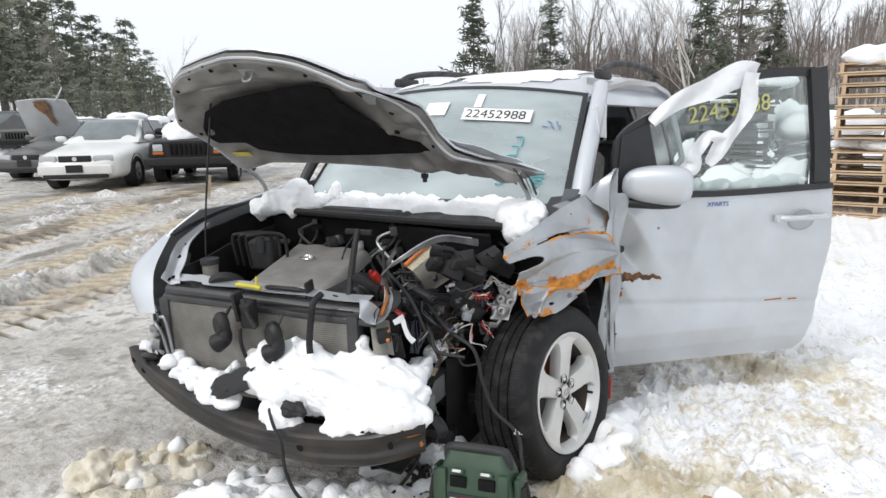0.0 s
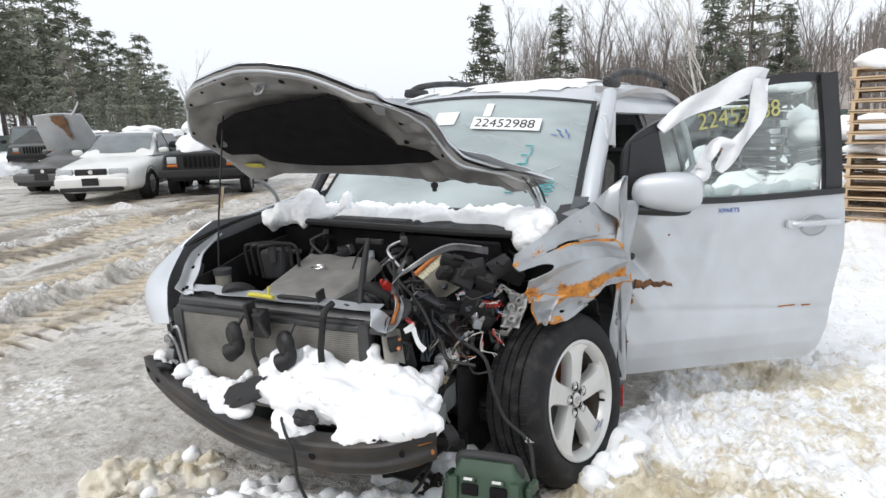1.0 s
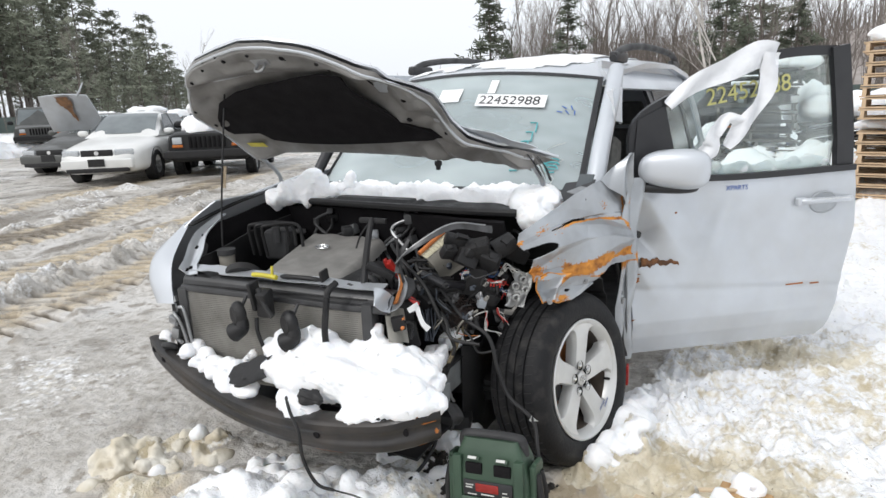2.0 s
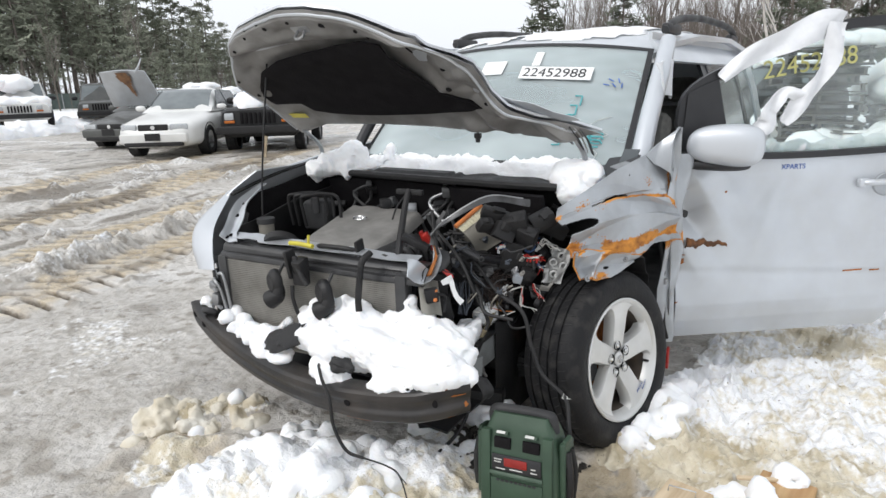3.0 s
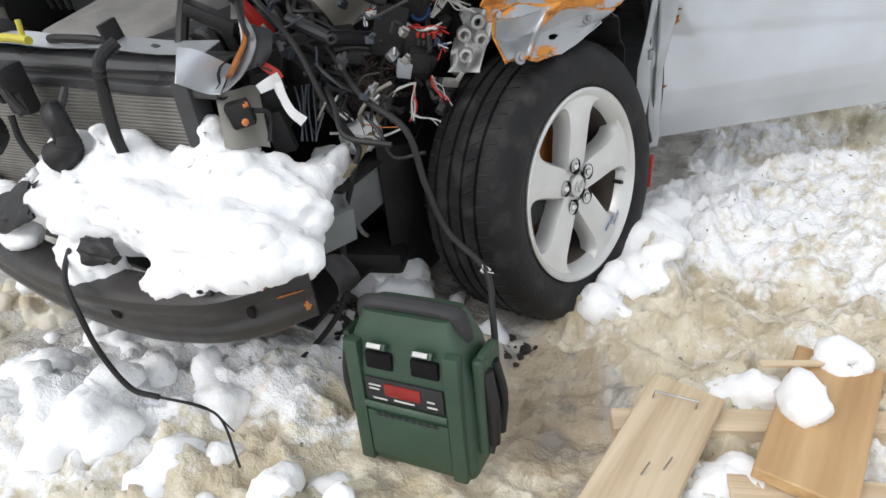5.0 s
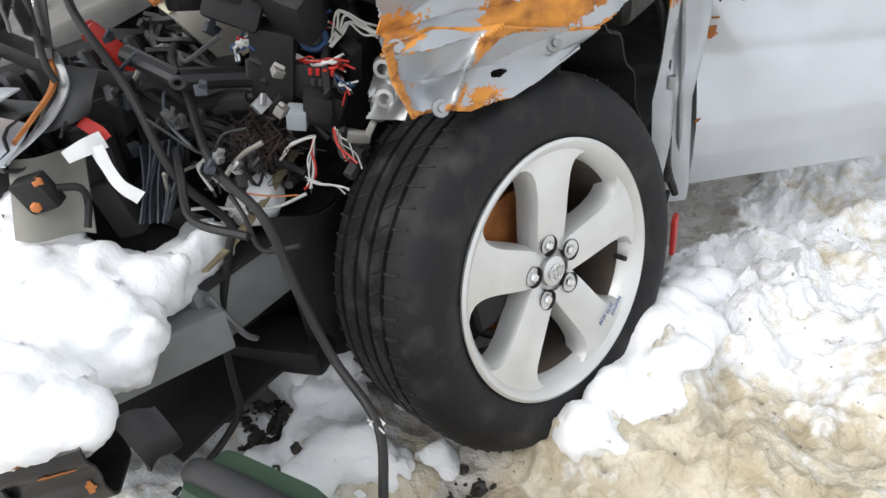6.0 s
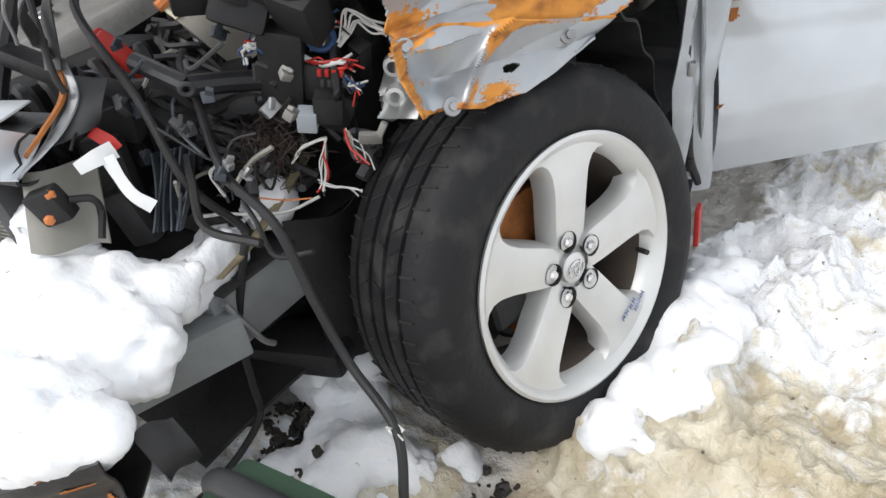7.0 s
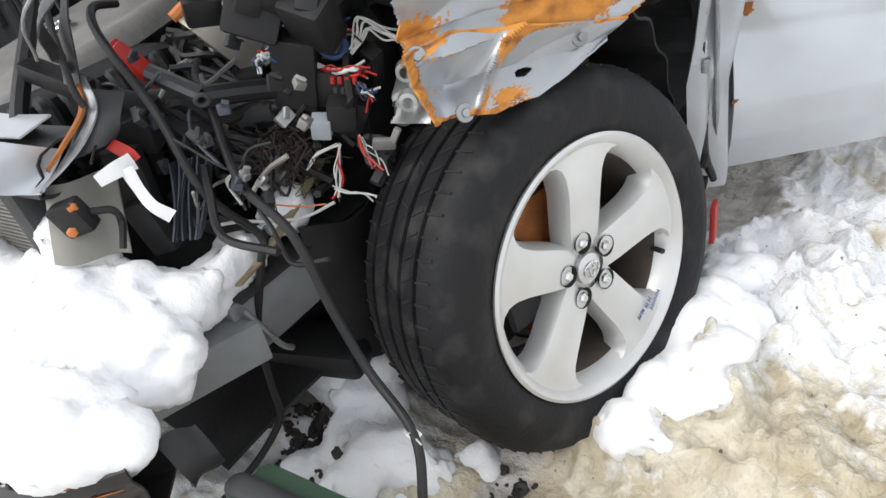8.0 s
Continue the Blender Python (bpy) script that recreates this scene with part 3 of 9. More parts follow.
part("windshield_border", sheet(ws_band, 60, 40, 0.002, lambda u, v: u < 0.012 or u > 0.985 or v > 0.98 or v < 0.05), BLACK_SATIN, windshield)


def ws_place(u, v, lift=0.012):
    a, b, c = Vector(ws_fn(u, v)), Vector(ws_fn(u + 0.01, v)), Vector(ws_fn(u, v + 0.01))
    ex, ey = (b - a).normalized(), (c - a).normalized()
    n = ex.cross(ey).normalized()
    ey = n.cross(ex)
    m = Matrix((ex, ey, n)).transposed().to_4x4()
    m.translation = a + lift * n
    return m


# A pillars
for sgn in (-1, 1):
    pts = [(sgn * 0.86, 0.36, 1.08), (sgn * 0.84, 0.55, 1.31), (sgn * 0.82, 0.78, 1.54), (sgn * 0.785, 1.0, 1.69)]
    part("a_pillar", tube(pts, 0.046 if sgn > 0 else 0.030, 20, end=0.040), SILVER if sgn > 0 else BLACK_SATIN, suv)

# sides: rear doors, quarters, sills; the near front door stands open, the far one is shut
for sgn in (-1, 1):
    part("sill", quad_on_side((0.45, 0.20), (2.25, 0.20), (2.25, 0.36), (0.45, 0.36), sgn, -0.01), SILVER_DIRTY, suv)
    part("b_pillar", quad_on_side((1.62, 0.34), (1.80, 0.34), (1.86, 1.64), (1.74, 1.64), sgn, -0.015), BLACK_SATIN, suv)
    rear_door = part("rear_door", quad_on_side((1.74, 0.33), (2.42, 0.33), (2.72, 1.13), (1.78, 1.12), sgn), SILVER, suv)
    part("door_handle", tube([(sgn * 0.965, 2.35, 0.98), (sgn * 0.985, 2.42, 0.99), (sgn * 0.98, 2.55, 0.99), (sgn * 0.96, 2.60, 0.99)], 0.014), SILVER, rear_door)
    part("rear_window", quad_on_side((1.80, 1.15), (2.72, 1.16), (2.60, 1.58), (1.86, 1.60), sgn, -0.012, thick=0.005), DARK_GLASS, suv)
    part("c_pillar", quad_on_side((2.72, 1.14), (2.82, 1.14), (2.72, 1.62), (2.60, 1.60), sgn, -0.005), BLACK_SATIN, suv)
    part("quarter_window", quad_on_side((2.83, 1.17), (3.35, 1.22), (3.22, 1.52), (2.73, 1.57), sgn, -0.012, thick=0.005), DARK_GLASS, suv)
    part("rear_quarter", quad_on_side((2.42, 0.6), (3.75, 0.45), (3.72, 1.16), (2.72, 1.13), sgn), SILVER, suv)
    part("d_pillar", quad_on_side((3.35, 1.15), (3.74, 1.15), (3.60, 1.62), (3.2, 1.62), sgn), SILVER, suv)
    part("roof_side", quad_on_side((0.98, 1.595), (3.62, 1.575), (3.62, 1.74), (0.98, 1.74), sgn, 0.0, 24, 4), SILVER, suv)
part("tailgate", sheet(lambda u, v: ((2 * u - 1) * (0.88 - 0.2 * v), 3.80 - 0.12 * v * v, 0.4 + 1.25 * v), 12, 10, 0.03), SILVER, suv)
far_door = part("front_door_far", quad_on_side((0.58, 0.33), (1.72, 0.33), (1.76, 1.12), (0.52, 1.10), -1), SILVER, suv)
part("front_window_far", quad_on_side((0.60, 1.13), (1.74, 1.14), (1.74, 1.60), (1.10, 1.60), -1, -0.012, thick=0.005), GLASS, suv)
part("floor_pan", box((0, 1.7, 0.30), (1.66, 3.7, 0.10), (0, 0, 0), 0.02), BLACK, suv)
part("firewall", box((0, 0.28, 0.70), (1.62, 0.04, 0.75), (0, 0, 0), 0.01), BLACK, suv)
part("dashboard", join(box((0, 0.62, 1.00), (1.60, 0.55, 0.22), (8, 0, 0), 0.06, 3), box((0, 0.9, 0.8), (0.4, 0.3, 0.4), (0, 0, 0), 0.05)), GREY_PLASTIC, suv)
wheel_ring = moved(lathe([(0.185 + 0.016 * math.cos(a), 0.016 * math.sin(a)) for a in np.linspace(0, 2 * math.pi, 9)[:-1]], 32, True), pose(0.40, 0.98, 1.05, 0, 0, 90) @ pose(0, 0, 0, 0, 28, 0))
part("steering_wheel", join(wheel_ring, box((0.40, 0.96, 1.05), (0.20, 0.05, 0.12), (-28, 0, 0), 0.02), box((0.40, 0.97, 1.05), (0.36, 0.02, 0.03), (-28, 0, 0), 0.008)), GREY_PLASTIC, suv)


def seat(x, y):
    s = part("seat", join(box((x, y, 0.62), (0.52, 0.52, 0.16), (4, 0, 0), 0.06, 3), box((x, y + 0.30, 0.98), (0.50, 0.16, 0.66), (-14, 0, 0), 0.07, 3)), INTERIOR, suv)
    part("headrest", box((x, y + 0.42, 1.42), (0.27, 0.10, 0.18), (-10, 0, 0), 0.045, 3), INTERIOR, s)


for x, y in ((-0.40, 1.28), (0.40, 1.28), (-0.42, 2.25), (0.42, 2.25)):
    seat(x, y)


def tri(t):
    """A folded profile: sharp ridges and valleys."""
    return abs((t % 1.0) - 0.5) * 4 - 1


def ribbon(points, width, thick=0.003, twist=0.0, steps=8, up=(0.3, -0.4, 1)):
    """A bent strip of sheet along a line; twist: degrees from start to end."""
    pts = spline(points, steps)
    verts, faces = [], []
    for k, p in enumerate(pts):
        t = (pts[min(k + 1, len(pts) - 1)] - pts[max(k - 1, 0)]).normalized()
        s = t.cross(Vector(up)).normalized()
        s = Matrix.Rotation(radians(twist) * k / len(pts), 3, t) @ s
        n = s.cross(t)
        w = width if isinstance(width, float) else float(np.interp(k / (len(pts) - 1), np.linspace(0, 1, len(width)), width))
        for a, b in ((-1, 0), (0, 0.25), (1, 0), (1, -1), (-1, -1)):
            verts.append(tuple(p + s * a * w / 2 + n * (b * w * 0.3 if b > 0 else b * thick)))
    for k in range(len(pts) - 1):
        for j in range(5):
            faces.append((5 * k + j, 5 * k + (j + 1) % 5, 5 * k + 5 + (j + 1) % 5, 5 * k + 5 + j))
    n = 5 * (len(pts) - 1)
    return verts, faces + [(4, 3, 2, 1, 0), (n, n + 1, n + 2, n + 3, n + 4)]


# hood, open and pushed over to one side
def along(t, *pts):
    """A point on a polyline of plan points, evenly spaced in t."""
    k = min(t, 0.99999) * (len(pts) - 1)
    i = int(k)
    f = k - i
    return Vector(pts[i]).lerp(Vector(pts[i + 1]), f)


HOOD_FAR = ((-0.98, 0.12), (-0.975, 0.0), (-0.965, -0.11), (-1.0, -0.20), (-1.01, -0.27), (-0.90, -0.37), (-0.80, -0.45), (-0.69, -0.535))
HOOD_NEAR = ((0.78, 0.13), (0.70, 0.06), (0.60, -0.01), (0.50, -0.09), (0.43, -0.17), (0.415, -0.28), (0.39, -0.38), (0.30, -0.49))
HOOD_FRONT = ((-0.69, -0.53), (-0.57, -0.58), (-0.40, -0.615), (-0.24, -0.64), (-0.10, -0.63), (0.0, -0.60), (0.14, -0.545), (0.30, -0.49))
HOOD_REAR = ((-0.96, 0.10), (-0.68, 0.02), (-0.31, 0.015), (0.0, 0.03), (0.20, 0.055), (0.45, 0.10), (0.78, 0.13))


def hood_z(x, y):
    return 1.357 - 0.717 * y


def hood_fn(u, v):
    """The open hood: its outline filled in as a patch, with a crown and a crumpled near corner."""
    a, b = along(v, *HOOD_FAR), along(v, *HOOD_NEAR)
    c, d = along(u, *HOOD_REAR), along(u, *HOOD_FRONT)
    p = a.lerp(b, u) + c.lerp(d, v) - Vector(HOOD_FAR[0]).lerp(Vector(HOOD_NEAR[0]), u).lerp(Vector(HOOD_FAR[-1]).lerp(Vector(HOOD_NEAR[-1]), u), v)
    crown = 0.05 * 16 * u * (1 - u) * v * (1 - v)
    fold = max(0, u - 0.62) / 0.38
    crumple = 0.045 * fold * (abs((4.2 * v + 3.0 * u) % 2 - 1) - 0.5) + 0.030 * fold * (abs((3.1 * v - 4.0 * u) % 2 - 1) - 0.5)
    flip = 0.05 * fold * max(0, 0.25 - v) * 4
    return (p.x, p.y, hood_z(p.x, p.y) + crown + crumple + flip)


hood = part("hood", sheet(lambda u, v: hood_fn(u, v), 60, 48, 0.010), SILVER, suv, "raised hood with a crumpled corner", smooth=40)


def pressing(x, y):
    """Depth of the stamped inner panel: raised frame, sunk middle and front channel."""
    edge = max(abs((x + 0.28) / 0.56), abs((y + 0.22) / 0.24))
    d = 0.030 * (0.5 + 0.5 * math.tanh(9 * (edge - 1.0)))
    d -= 0.022 * math.exp(-((y + 0.455 + 0.05 * x) / 0.018) ** 2) * (0.5 + 0.5 * math.tanh(14 * (0.28 - abs(x + 0.45))))
    d += 0.010 * math.exp(-((y + 0.53 - 0.10 * abs(x + 0.2)) / 0.02) ** 2)
    wing = 0.5 + 0.5 * math.tanh(14 * (x - 0.16 + 0.35 * (y + 0.30)))
    d += wing * (0.022 * tri(2.6 * x + 3.4 * y + 0.1) + 0.014 * tri(5.1 * x - 4.2 * y) + 0.024 * float(vnoise(np.array([[x * 11, y * 11, 0.6]]), 3)[0]))
    for cx, cy in ((0.26, -0.36), (0.32, -0.24), (0.22, -0.44), (-0.50, -0.50), (-0.30, -0.545), (0.02, -0.51), (0.18, -0.43), (-0.80, -0.34), (0.33, -0.30), (0.30, -0.20)):
        d -= 0.016 * math.exp(-(((x - cx) / 0.045) ** 2 + ((y - cy) / 0.022) ** 2))
    return d


def hood_inner(u, v):
    x, y, z = hood_fn(u, v)
    edge = min(1, 26 * min(u, 1 - u, v, 1 - v))
    d = 0.014 + pressing(x, y) * edge
    return (x, y - d * 0.58, z - d * 0.81)


part("inner_panel", sheet(lambda u, v: hood_inner(1 - u, v), 110, 84, 0.003), UNDERSIDE, hood, "grey pressed inner panel", smooth=22)


PAD_TOP = ((-0.875, -0.205), (-0.80, -0.275), (-0.67, -0.366), (-0.50, -0.42), (-0.34, -0.440), (-0.20, -0.455), (-0.08, -0.472), (0.05, -0.485), (0.135, -0.465), (0.125, -0.40), (0.175, -0.31), (0.23, -0.20), (0.355, -0.105))
PAD_LOW = ((-0.88, -0.20), (-0.84, -0.15), (-0.66, -0.15), (-0.62, -0.10), (-0.52, -0.085), (-0.38, -0.08), (-0.26, -0.08), (-0.14, -0.08), (-0.02, -0.08), (0.08, -0.08), (0.17, -0.085), (0.27, -0.09), (0.36, -0.10))


def pad_fn(u, v):
    p = along(u, *PAD_LOW).lerp(along(u, *PAD_TOP), v)
    puff = 0.044 + 0.022 * min(1, 7 * min(u, 1 - u, v, 1 - v)) - 0.05 * 16 * 0.16 * (v * (1 - v)) * 1.2
    puff += 0.006 * math.sin(7 * p.x) * math.sin(11 * p.y)
    return (p.x, p.y - puff * 0.58, hood_z(p.x, p.y) - puff * 0.81 + 0.012)


rim = [Vector(hood_inner(0.012, v)) for v in np.linspace(0.05, 0.985, 12)] + [Vector(hood_inner(u, 0.985)) for u in np.linspace(0.05, 0.95, 16)] + [Vector(hood_inner(0.985, v)) for v in np.linspace(0.97, 0.10, 14)]
part("rim_flange", tube([p + Vector((0, -0.003, -0.004)) for p in rim], 0.0065, 6, 3), SILVER_DIRTY, hood, "folded silver rim of the hood")
# black discs paint in the dark of the pressed holes
for u, v, r in ((0.10, 0.88, 0.010), (0.20, 0.93, 0.008), (0.33, 0.94, 0.012), (0.46, 0.945, 0.009), (0.62, 0.935, 0.014), (0.76, 0.92, 0.011), (0.88, 0.86, 0.016), (0.93, 0.72, 0.013), (0.90, 0.58, 0.017), (0.94, 0.45, 0.012), (0.92, 0.30, 0.014), (0.05, 0.60, 0.010), (0.06, 0.40, 0.012), (0.82, 0.80, 0.010)):
    part("panel_hole", moved(lathe([(0.0, 0.002), (0.7 * r, 0.002), (0.85 * r, -0.002)], 14), Matrix.Translation(Vector(hood_inner(u, v)) + Vector((0, -0.0035, -0.005))) @ pose(0, 0, 0, 0, 54, -90)), PAD, hood)
part("insulation_pad", sheet(lambda u, v: pad_fn(1 - u, v), 60, 24, 0.008), PAD, hood, "black felt insulation pad")
# thin black boxes colour in the dark of the slots
for x, y, turn in ((-0.60, -0.535, 20), (-0.50, -0.565, 24), (-0.40, -0.585, 26), (-0.06, -0.565, -10), (0.10, -0.50, -15), (-0.66, -0.50, 22), (0.24, -0.42, -30)):
    part("panel_slot", box((x, y - 0.030, hood_z(x, y) - 0.020), (0.012, 0.034, 0.004), (-36, 0, turn), 0.001), PAD, hood)
tip = Vector((-0.188, -0.575, hood_z(0, -0.575) - 0.035))
part("striker", join(tube([tip + Vector((-0.02, 0, 0)), tip + Vector((-0.018, -0.022, -0.032)), tip + Vector((0.018, -0.022, -0.032)), tip + Vector((0.02, 0, 0))], 0.006), box(tuple(tip), (0.09, 0.05, 0.012), (-35, 0, 0), 0.004)), STEEL, hood)
part("rubber_stop", join(tube([(0.233, 0.045, 1.335), (0.233, 0.043, 1.285)], 0.006), box((0.233, 0.043, 1.282), (0.032, 0.02, 0.024), (0, 0, 0), 0.005), box((0.233, 0.043, 1.262), (0.018, 0.018, 0.02), (0, 0, 0), 0.004)), BLACK, hood)
part("caution_label", box((-0.80, -0.075, hood_z(0, -0.075) - 0.035), (0.13, 0.035, 0.003), (-36, 0, 0), 0.0), YELLOW_PLASTIC, hood)
fold_a, fold_b, fold_c = Vector((0.43, -0.135, 1.462)), Vector((0.735, 0.012, 1.356)), Vector((0.50, 0.015, 1.362))
part("torn_fold", sheet(lambda u, v: tuple(fold_a.lerp(fold_b, u).lerp(fold_a.lerp(fold_c, u), v) + Vector((0.1, -0.6, 0.8)) * (0.010 * math.sin(math.pi * u) + 0.006 * tri(2.2 * u + 1.3 * v))), 24, 12, 0.003), SILVER, hood, "silver skin folded back at the torn corner", smooth=35)
for k in range(5):
    a = Vector((0.640 + 0.022 * k, 0.020 + 0.004 * k, 1.335 - 0.005 * k))
    part("torn_rib", ribbon([a, a + Vector((0.012, 0.05, -0.045)), a + Vector((0.010, 0.115, -0.085 - 0.006 * k))], [0.022, 0.018, 0.014], 0.004, 30 * (k % 2)), UNDERSIDE if k % 2 else BLACK_SATIN, hood, smooth=40)
for x, y in ((0.69, 0.17), (-0.86, 0.12)):
    part("hood_hinge", join(tube([(x, y + 0.02, 1.10), (x, y + 0.0, 1.20), (x - 0.02, y - 0.10, 1.30)], 0.012), box((x, y + 0.02, 1.11), (0.03, 0.12, 0.05), (0, 0, 0), 0.008)), STEEL, hood)
part("prop_rod", tube([(-0.66, -0.50, 0.72), (-0.665, -0.46, 1.10), (-0.67, -0.36, 1.63)], 0.0045), BLACK, suv)
part("rod_grip", tube([(-0.667, -0.43, 1.20), (-0.668, -0.41, 1.30)], 0.009), WOOD, suv)

# cowl
part("cowl_panel", sheet(lambda u, v: ((2 * u - 1) * 0.72, -0.02 + 0.30 * v + 0.10 * (2 * u - 1) ** 2, 1.085 + 0.03 * v - 0.02 * (2 * u - 1) ** 2 + (0.012 if 0.15 < v < 0.4 and (u * 14) % 1 < 0.8 and 0.2 < u < 0.6 else 0)), 70, 14, 0.02), BLACK, suv, smooth=25)
part("cowl_front_lip", tube([(-0.74, 0.10, 1.06), (-0.5, 0.02, 1.075), (0, -0.02, 1.08), (0.4, 0.0, 1.075), (0.62, 0.05, 1.07)], 0.018, 8), BLACK, suv)



# ---- near front door, open ----
DOOR_OPEN = 50.0
door_m = Matrix.Translation((0.95, 0.57, 0)) @ pose(0, 0, 0, 0, 0, -DOOR_OPEN)


def D(l, z, out=0.0):
    """A place on the door: l back from its hinge, z up, out from its skin."""
    return tuple(door_m @ Vector((out, l, z)))


def skin(l, z):
    b = np.interp(z, [0.25, 0.34, 0.42, 0.6, 0.85, 1.05, 1.15], [-0.035, -0.012, -0.004, -0.012, 0.0, -0.006, -0.02])
    dent = -0.045 * math.exp(-((l - 0.10) / 0.14) ** 2 - ((z - 0.88) / 0.22) ** 2)
    dent += -0.034 * math.exp(-((l - 0.50) / 0.24) ** 2 - ((z - 0.90) / 0.15) ** 2)
    dent += 0.010 * math.sin((l + 0.7 * z) * 22) * math.exp(-((l - 0.10) / 0.16) ** 2 - ((z - 0.85) / 0.25) ** 2)
    dent += -0.022 * math.exp(-((l - 0.30) / 0.16) ** 2 - ((z - 0.86) / 0.16) ** 2) + 0.010 * math.exp(-((l - 0.52 - 0.3 * (z - 0.9)) / 0.035) ** 2 - ((z - 0.88) / 0.16) ** 2)
    dent += -0.012 * math.exp(-((l - 1.0 - 0.4 * (z - 0.4)) / 0.10) ** 2 - ((z - 0.42) / 0.14) ** 2)
    crease = -0.004 * math.exp(-((z - (0.60 - 0.06 * l)) / 0.018) ** 2) + 0.003 * math.exp(-((z - (0.635 - 0.06 * l)) / 0.03) ** 2)
    near_hinge = math.exp(-((l - 0.12) / 0.17) ** 2 - ((z - 0.84) / 0.20) ** 2)
    crease += near_hinge * (0.034 * (abs((3.4 * l + 2.4 * z) % 1 - 0.5) * 4 - 1) + 0.018 * (abs((3.3 * z - 2.6 * l) % 1 - 0.5) * 4 - 1))
    return float(b) + dent + crease


def door_edge(v):
    z = 0.25 + 0.90 * v
    rear = np.interp(z, [0.25, 0.29, 0.44, 0.85, 1.15], [1.15, 1.195, 1.235, 1.29, 1.275])
    return z, float(rear)


def door_skin(u, v):
    z, rear = door_edge(v)
    front = 0.055 + 0.02 * (1 - v) + (0.02 * math.sin(v * 9) if 0.4 < v < 0.9 else 0)
    l = front + (rear - front) * u
    return D(l, z, skin(l, z))


door = part("front_door", sheet(door_skin, 110, 90, 0.05), SILVER_DIRTY, suv, "open silver front door, dented and scratched", smooth=40)
part("door_inner_trim", sheet(lambda u, v: D(0.12 + 1.05 * (1 - u), 0.33 + 0.80 * v, -0.10 - 0.03 * math.sin(3 * v)), 12, 12, 0.03), GREY_PLASTIC, door)
frame_line = [(0.05, 1.16), (0.07, 1.44), (0.37, 1.60), (0.73, 1.725), (0.95, 1.755), (1.17, 1.755)]


def strip(points, width, thick, out=0.0, steps=6):
    """A flat bar in the door's plane along (l, z) points."""
    pts = spline([(0, l, z) for l, z in points], steps)
    verts, faces = [], []
    for k, p in enumerate(pts):
        t = (pts[min(k + 1, len(pts) - 1)] - pts[max(k - 1, 0)]).normalized()
        nrm = Vector((0, -t.z, t.y))
        for a, o in ((0, 0), (-1, 0), (-1, -1), (0, -1)):
            verts.append(D(p.y + a * width * nrm.y, p.z + a * width * nrm.z, out + o * thick))
    for k in range(len(pts) - 1):
        for j in range(4):
            faces.append((4 * k + j, 4 * k + (j + 1) % 4, 4 * k + 4 + (j + 1) % 4, 4 * k + 4 + j))
    n = 4 * (len(pts) - 1)
    return verts, faces + [(0, 3, 2, 1), (n, n + 1, n + 2, n + 3)]


part("window_frame", join(strip(frame_line, 0.045, 0.03, -0.045), strip([(1.275, 1.14), (1.245, 1.40), (1.18, 1.762)], -0.095, 0.035, -0.03), strip([(0.06, 1.175), (0.6, 1.155), (1.27, 1.17)], 0.03, 0.03, -0.005)), BLACK_SATIN, door, "black window frame")
sail = [D(0.06, 1.17, -0.03), D(0.30, 1.165, -0.03), D(0.22, 1.50, -0.04), D(0.08, 1.44, -0.04)]
sail += [D(0.06, 1.17, -0.06), D(0.30, 1.165, -0.06), D(0.22, 1.50, -0.07), D(0.08, 1.44, -0.07)]
part("corner_panel", (sail, [(0, 1, 2, 3), (7, 6, 5, 4), (0, 4, 5, 1), (1, 5, 6, 2), (2, 6, 7, 3), (3, 7, 4, 0)]), BLACK_SATIN, door)
door_glass = part("door_glass", sheet(lambda u, v: D(0.22 + 0.94 * u - 0.0 * v, 1.15 + v * (np.interp(u, [0, 0.2, 0.55, 0.8, 1], [0.32, 0.44, 0.565, 0.595, 0.60])), -0.055), 16, 12, 0.005), GLASS, door)
door_glass.visible_shadow = False
grip = join(tube([D(0.950, 0.997, 0.002), D(0.975, 1.0, 0.030), D(1.03, 1.003, 0.046), D(1.16, 1.003, 0.046), D(1.215, 1.0, 0.030), D(1.245, 0.997, 0.002)], 0.0155, 12))
handle = part("door_handle", grip, SILVER, door, "silver pull handle with chrome strip")
part("chrome_strip", tube([D(0.985, 1.011, 0.048), D(1.10, 1.014, 0.062), D(1.21, 1.011, 0.048)], 0.0045, 8), CHROME, handle)
part("lock_cap", box(D(0.955, 0.997, 0.010), (0.030, 0.05, 0.042), (0, 0, -DOOR_OPEN), 0.010, 3), SILVER, handle)
# nearly flat disc: the cup's shadow is put into its darker silver
part("handle_recess", sheet(lambda u, v: D(1.095 + 0.082 * v * math.cos(2 * math.pi * u), 0.985 + 0.058 * v * math.sin(2 * math.pi * u), skin(1.095, 0.985) + 0.0015 + 0.004 * math.exp(-((v - 0.93) / 0.05) ** 2) - 0.0012 * (v > 0.98)), 40, 12, 0.001), mat("shaded_silver", (0.44, 0.46, 0.48), (0.36, 0.375, 0.39), 9, 0.4, 0.55, metal=0.5), door, "cup behind the handle, its shadow painted in darker silver")
for l, z, w in ((0.98, 0.555, 0.10), (1.10, 0.550, 0.05)):
    part("door_scratch", box(D(l, z, skin(l, z) + 0.001), (0.004, w, 0.007), (1, 0, -DOOR_OPEN)), RUST, door, "rusty scratch")


